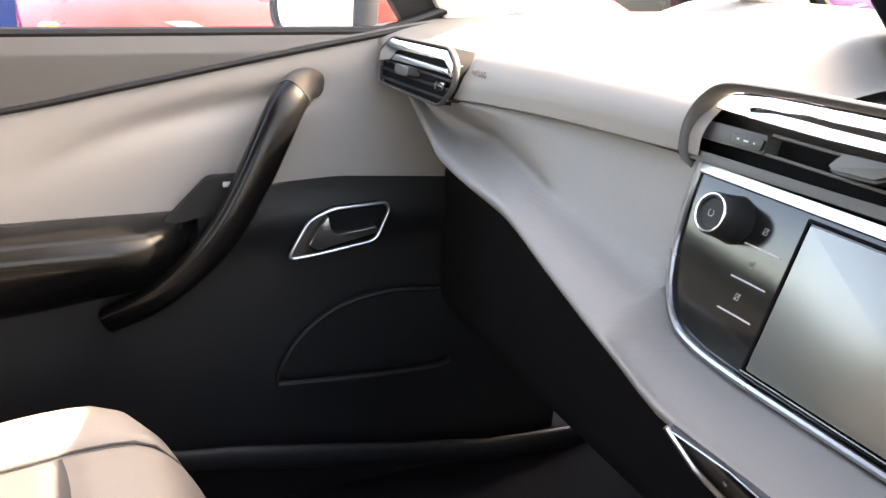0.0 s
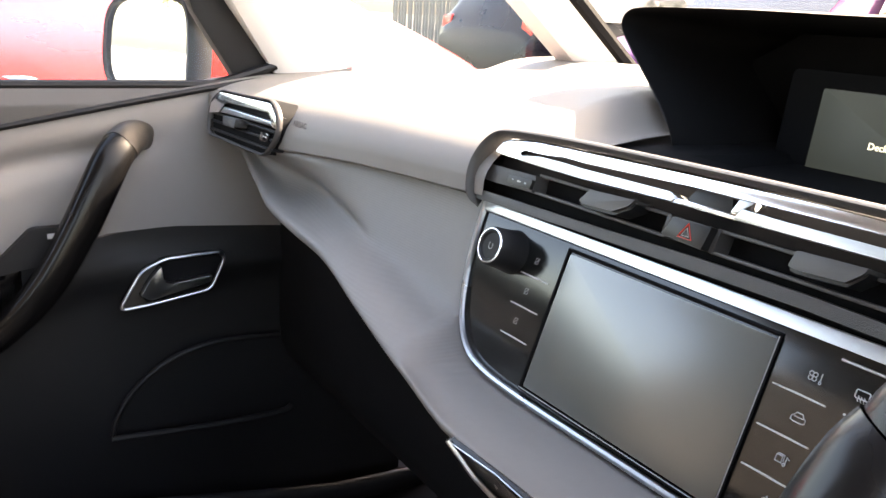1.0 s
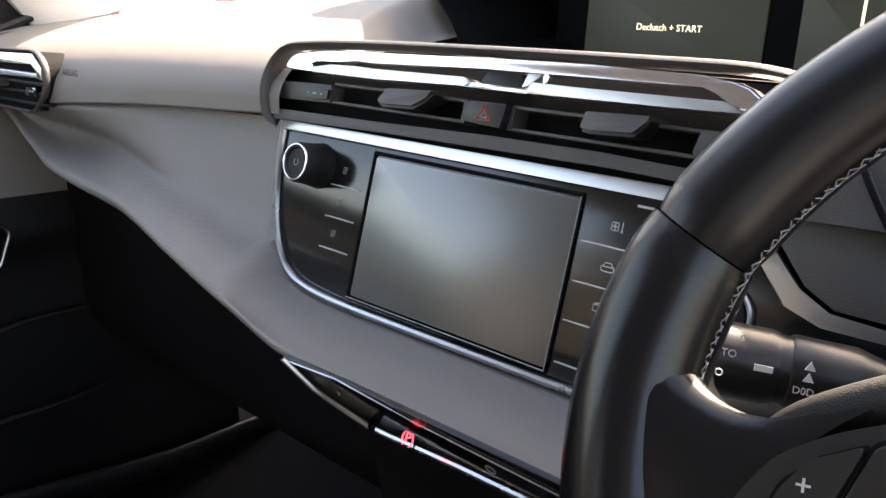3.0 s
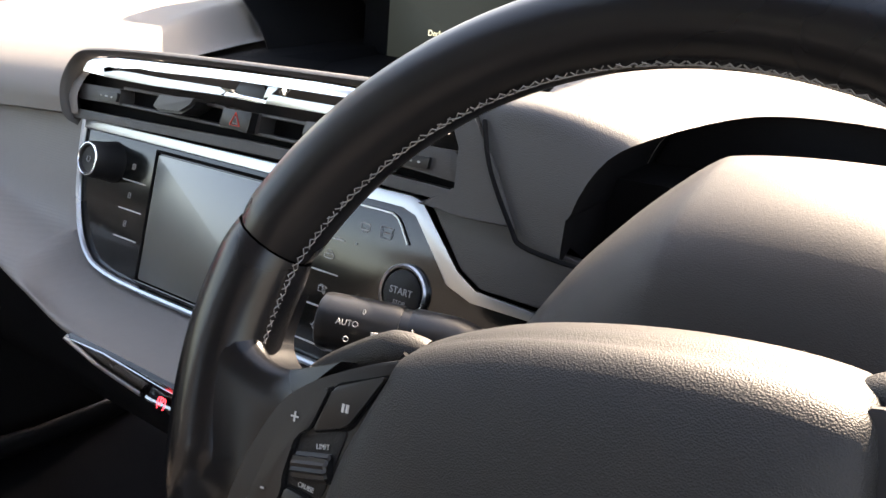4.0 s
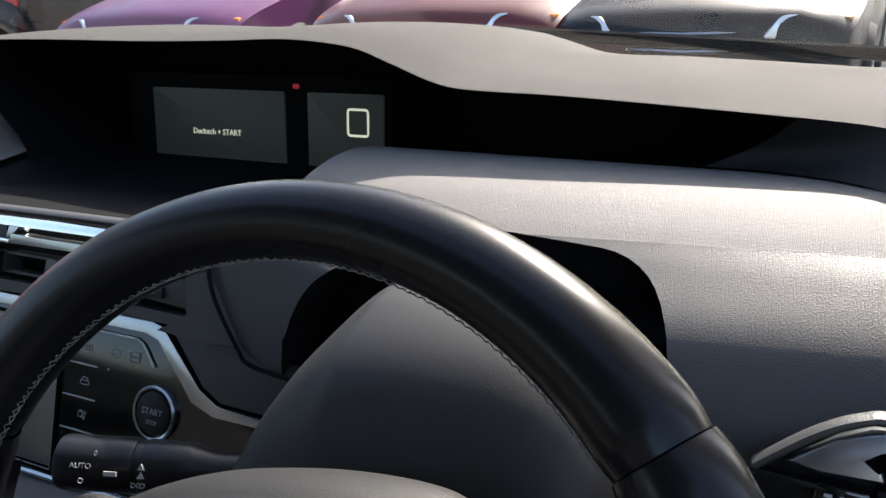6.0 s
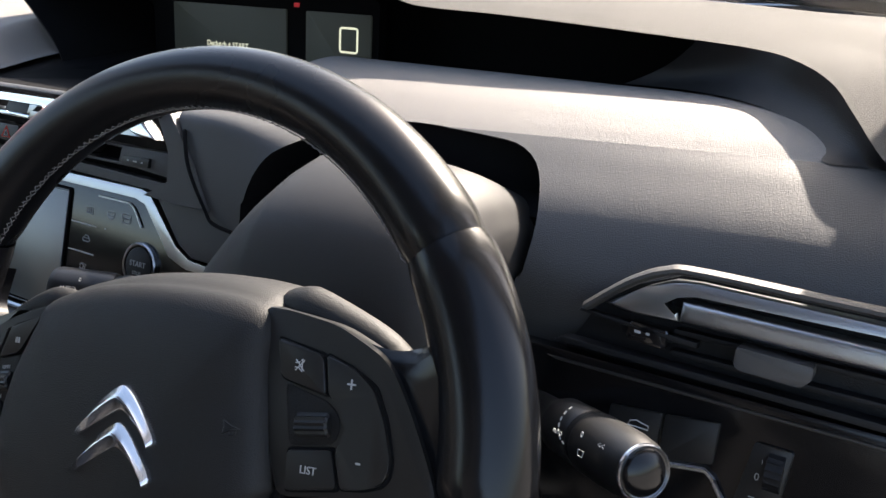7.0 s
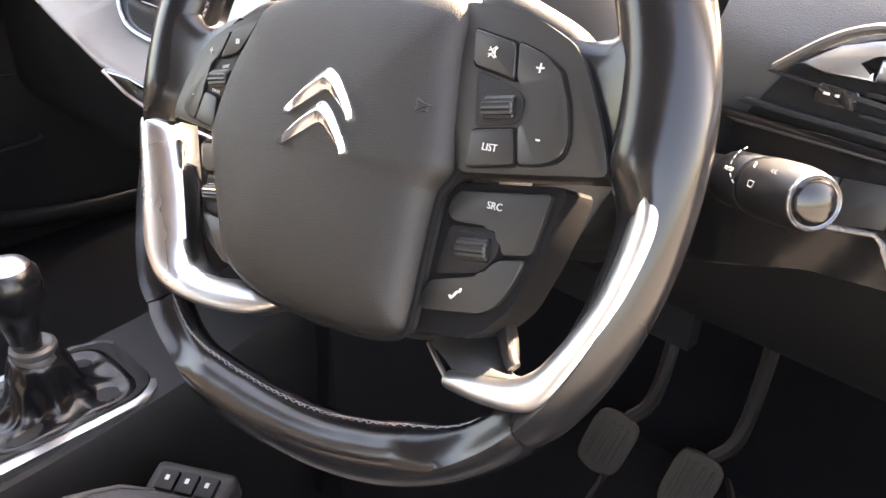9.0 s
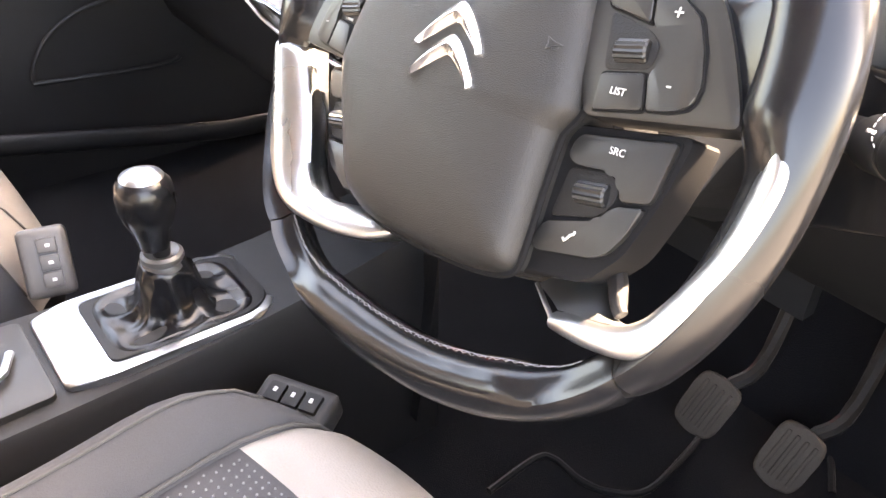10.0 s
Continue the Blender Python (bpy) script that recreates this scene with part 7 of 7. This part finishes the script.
def tree(x, y, h, r):
    ob = thing("tree", (x, y, 0), "leafy green tree behind the fence", "tree", "trees")
    trunk = part("trunk", along(curve([(x, y, 0), (x + 0.1, y, h * 0.3), (x - 0.1, y + 0.1, h * 0.6), (x, y, h * 0.9)], 14), lambda i, f: ring(0.16 * (1 - 0.8 * f), 0.16 * (1 - 0.8 * f), 9), up=(0, 1, 0.01)), BARK, ob)
    for k in range(7):
        a = k * 2.4
        z0 = h * (0.35 + 0.07 * k)
        part("limb", along(curve([(x, y, z0), (x + 0.5 * r * math.cos(a), y + 0.5 * r * math.sin(a), z0 + 0.4), (x + 0.9 * r * math.cos(a), y + 0.9 * r * math.sin(a), z0 + 0.9)], 8), lambda i, f: ring(0.06 * (1 - 0.8 * f), 0.06 * (1 - 0.8 * f), 6), up=(0.01, 0.02, 1)), BARK, trunk)
    n = 5000
    c = np.random.normal(0, 1, (n, 3))
    c = c / np.linalg.norm(c, axis=1)[:, None] * np.random.uniform(0.35, 1.0, (n, 1)) ** 0.6
    lump = 1 + 0.28 * np.sin(5 * c[:, :1] + x) * np.cos(4 * c[:, 1:2] + y) + 0.2 * np.sin(9 * c[:, 2:])
    c = c * lump * np.array((r, r, h * 0.38)) + np.array((x, y, h * 0.68))
    verts, faces = [], []
    for i in range(n):
        u = np.random.normal(0, 1, 3)
        u = u / np.linalg.norm(u) * 0.11
        v = np.cross(u, np.random.normal(0, 1, 3))
        v = v / np.linalg.norm(v) * 0.06
        k = len(verts)
        verts += [c[i] - u, c[i] + v, c[i] + u, c[i] - v]
        faces.append((k, k + 1, k + 2, k + 3))
    me = bpy.data.meshes.new("crown")
    me.from_pydata([tuple(q) for q in verts], [], faces)
    me.materials.append(LEAF)
    cr = new("crown", me)
    cr.parent = ob
    cr.matrix_parent_inverse = Matrix.Translation(ob.location).inverted()
    return ob


for x, y, h, r in ((-9, 15, 6.5, 2.4), (-4.5, 15.5, 7.5, 2.6), (-20, 16, 6.5, 2.4), (1.5, 16, 6.0, 2.3), (-15, -27, 6.5, 2.5)):
    tree(x, y, h, r)
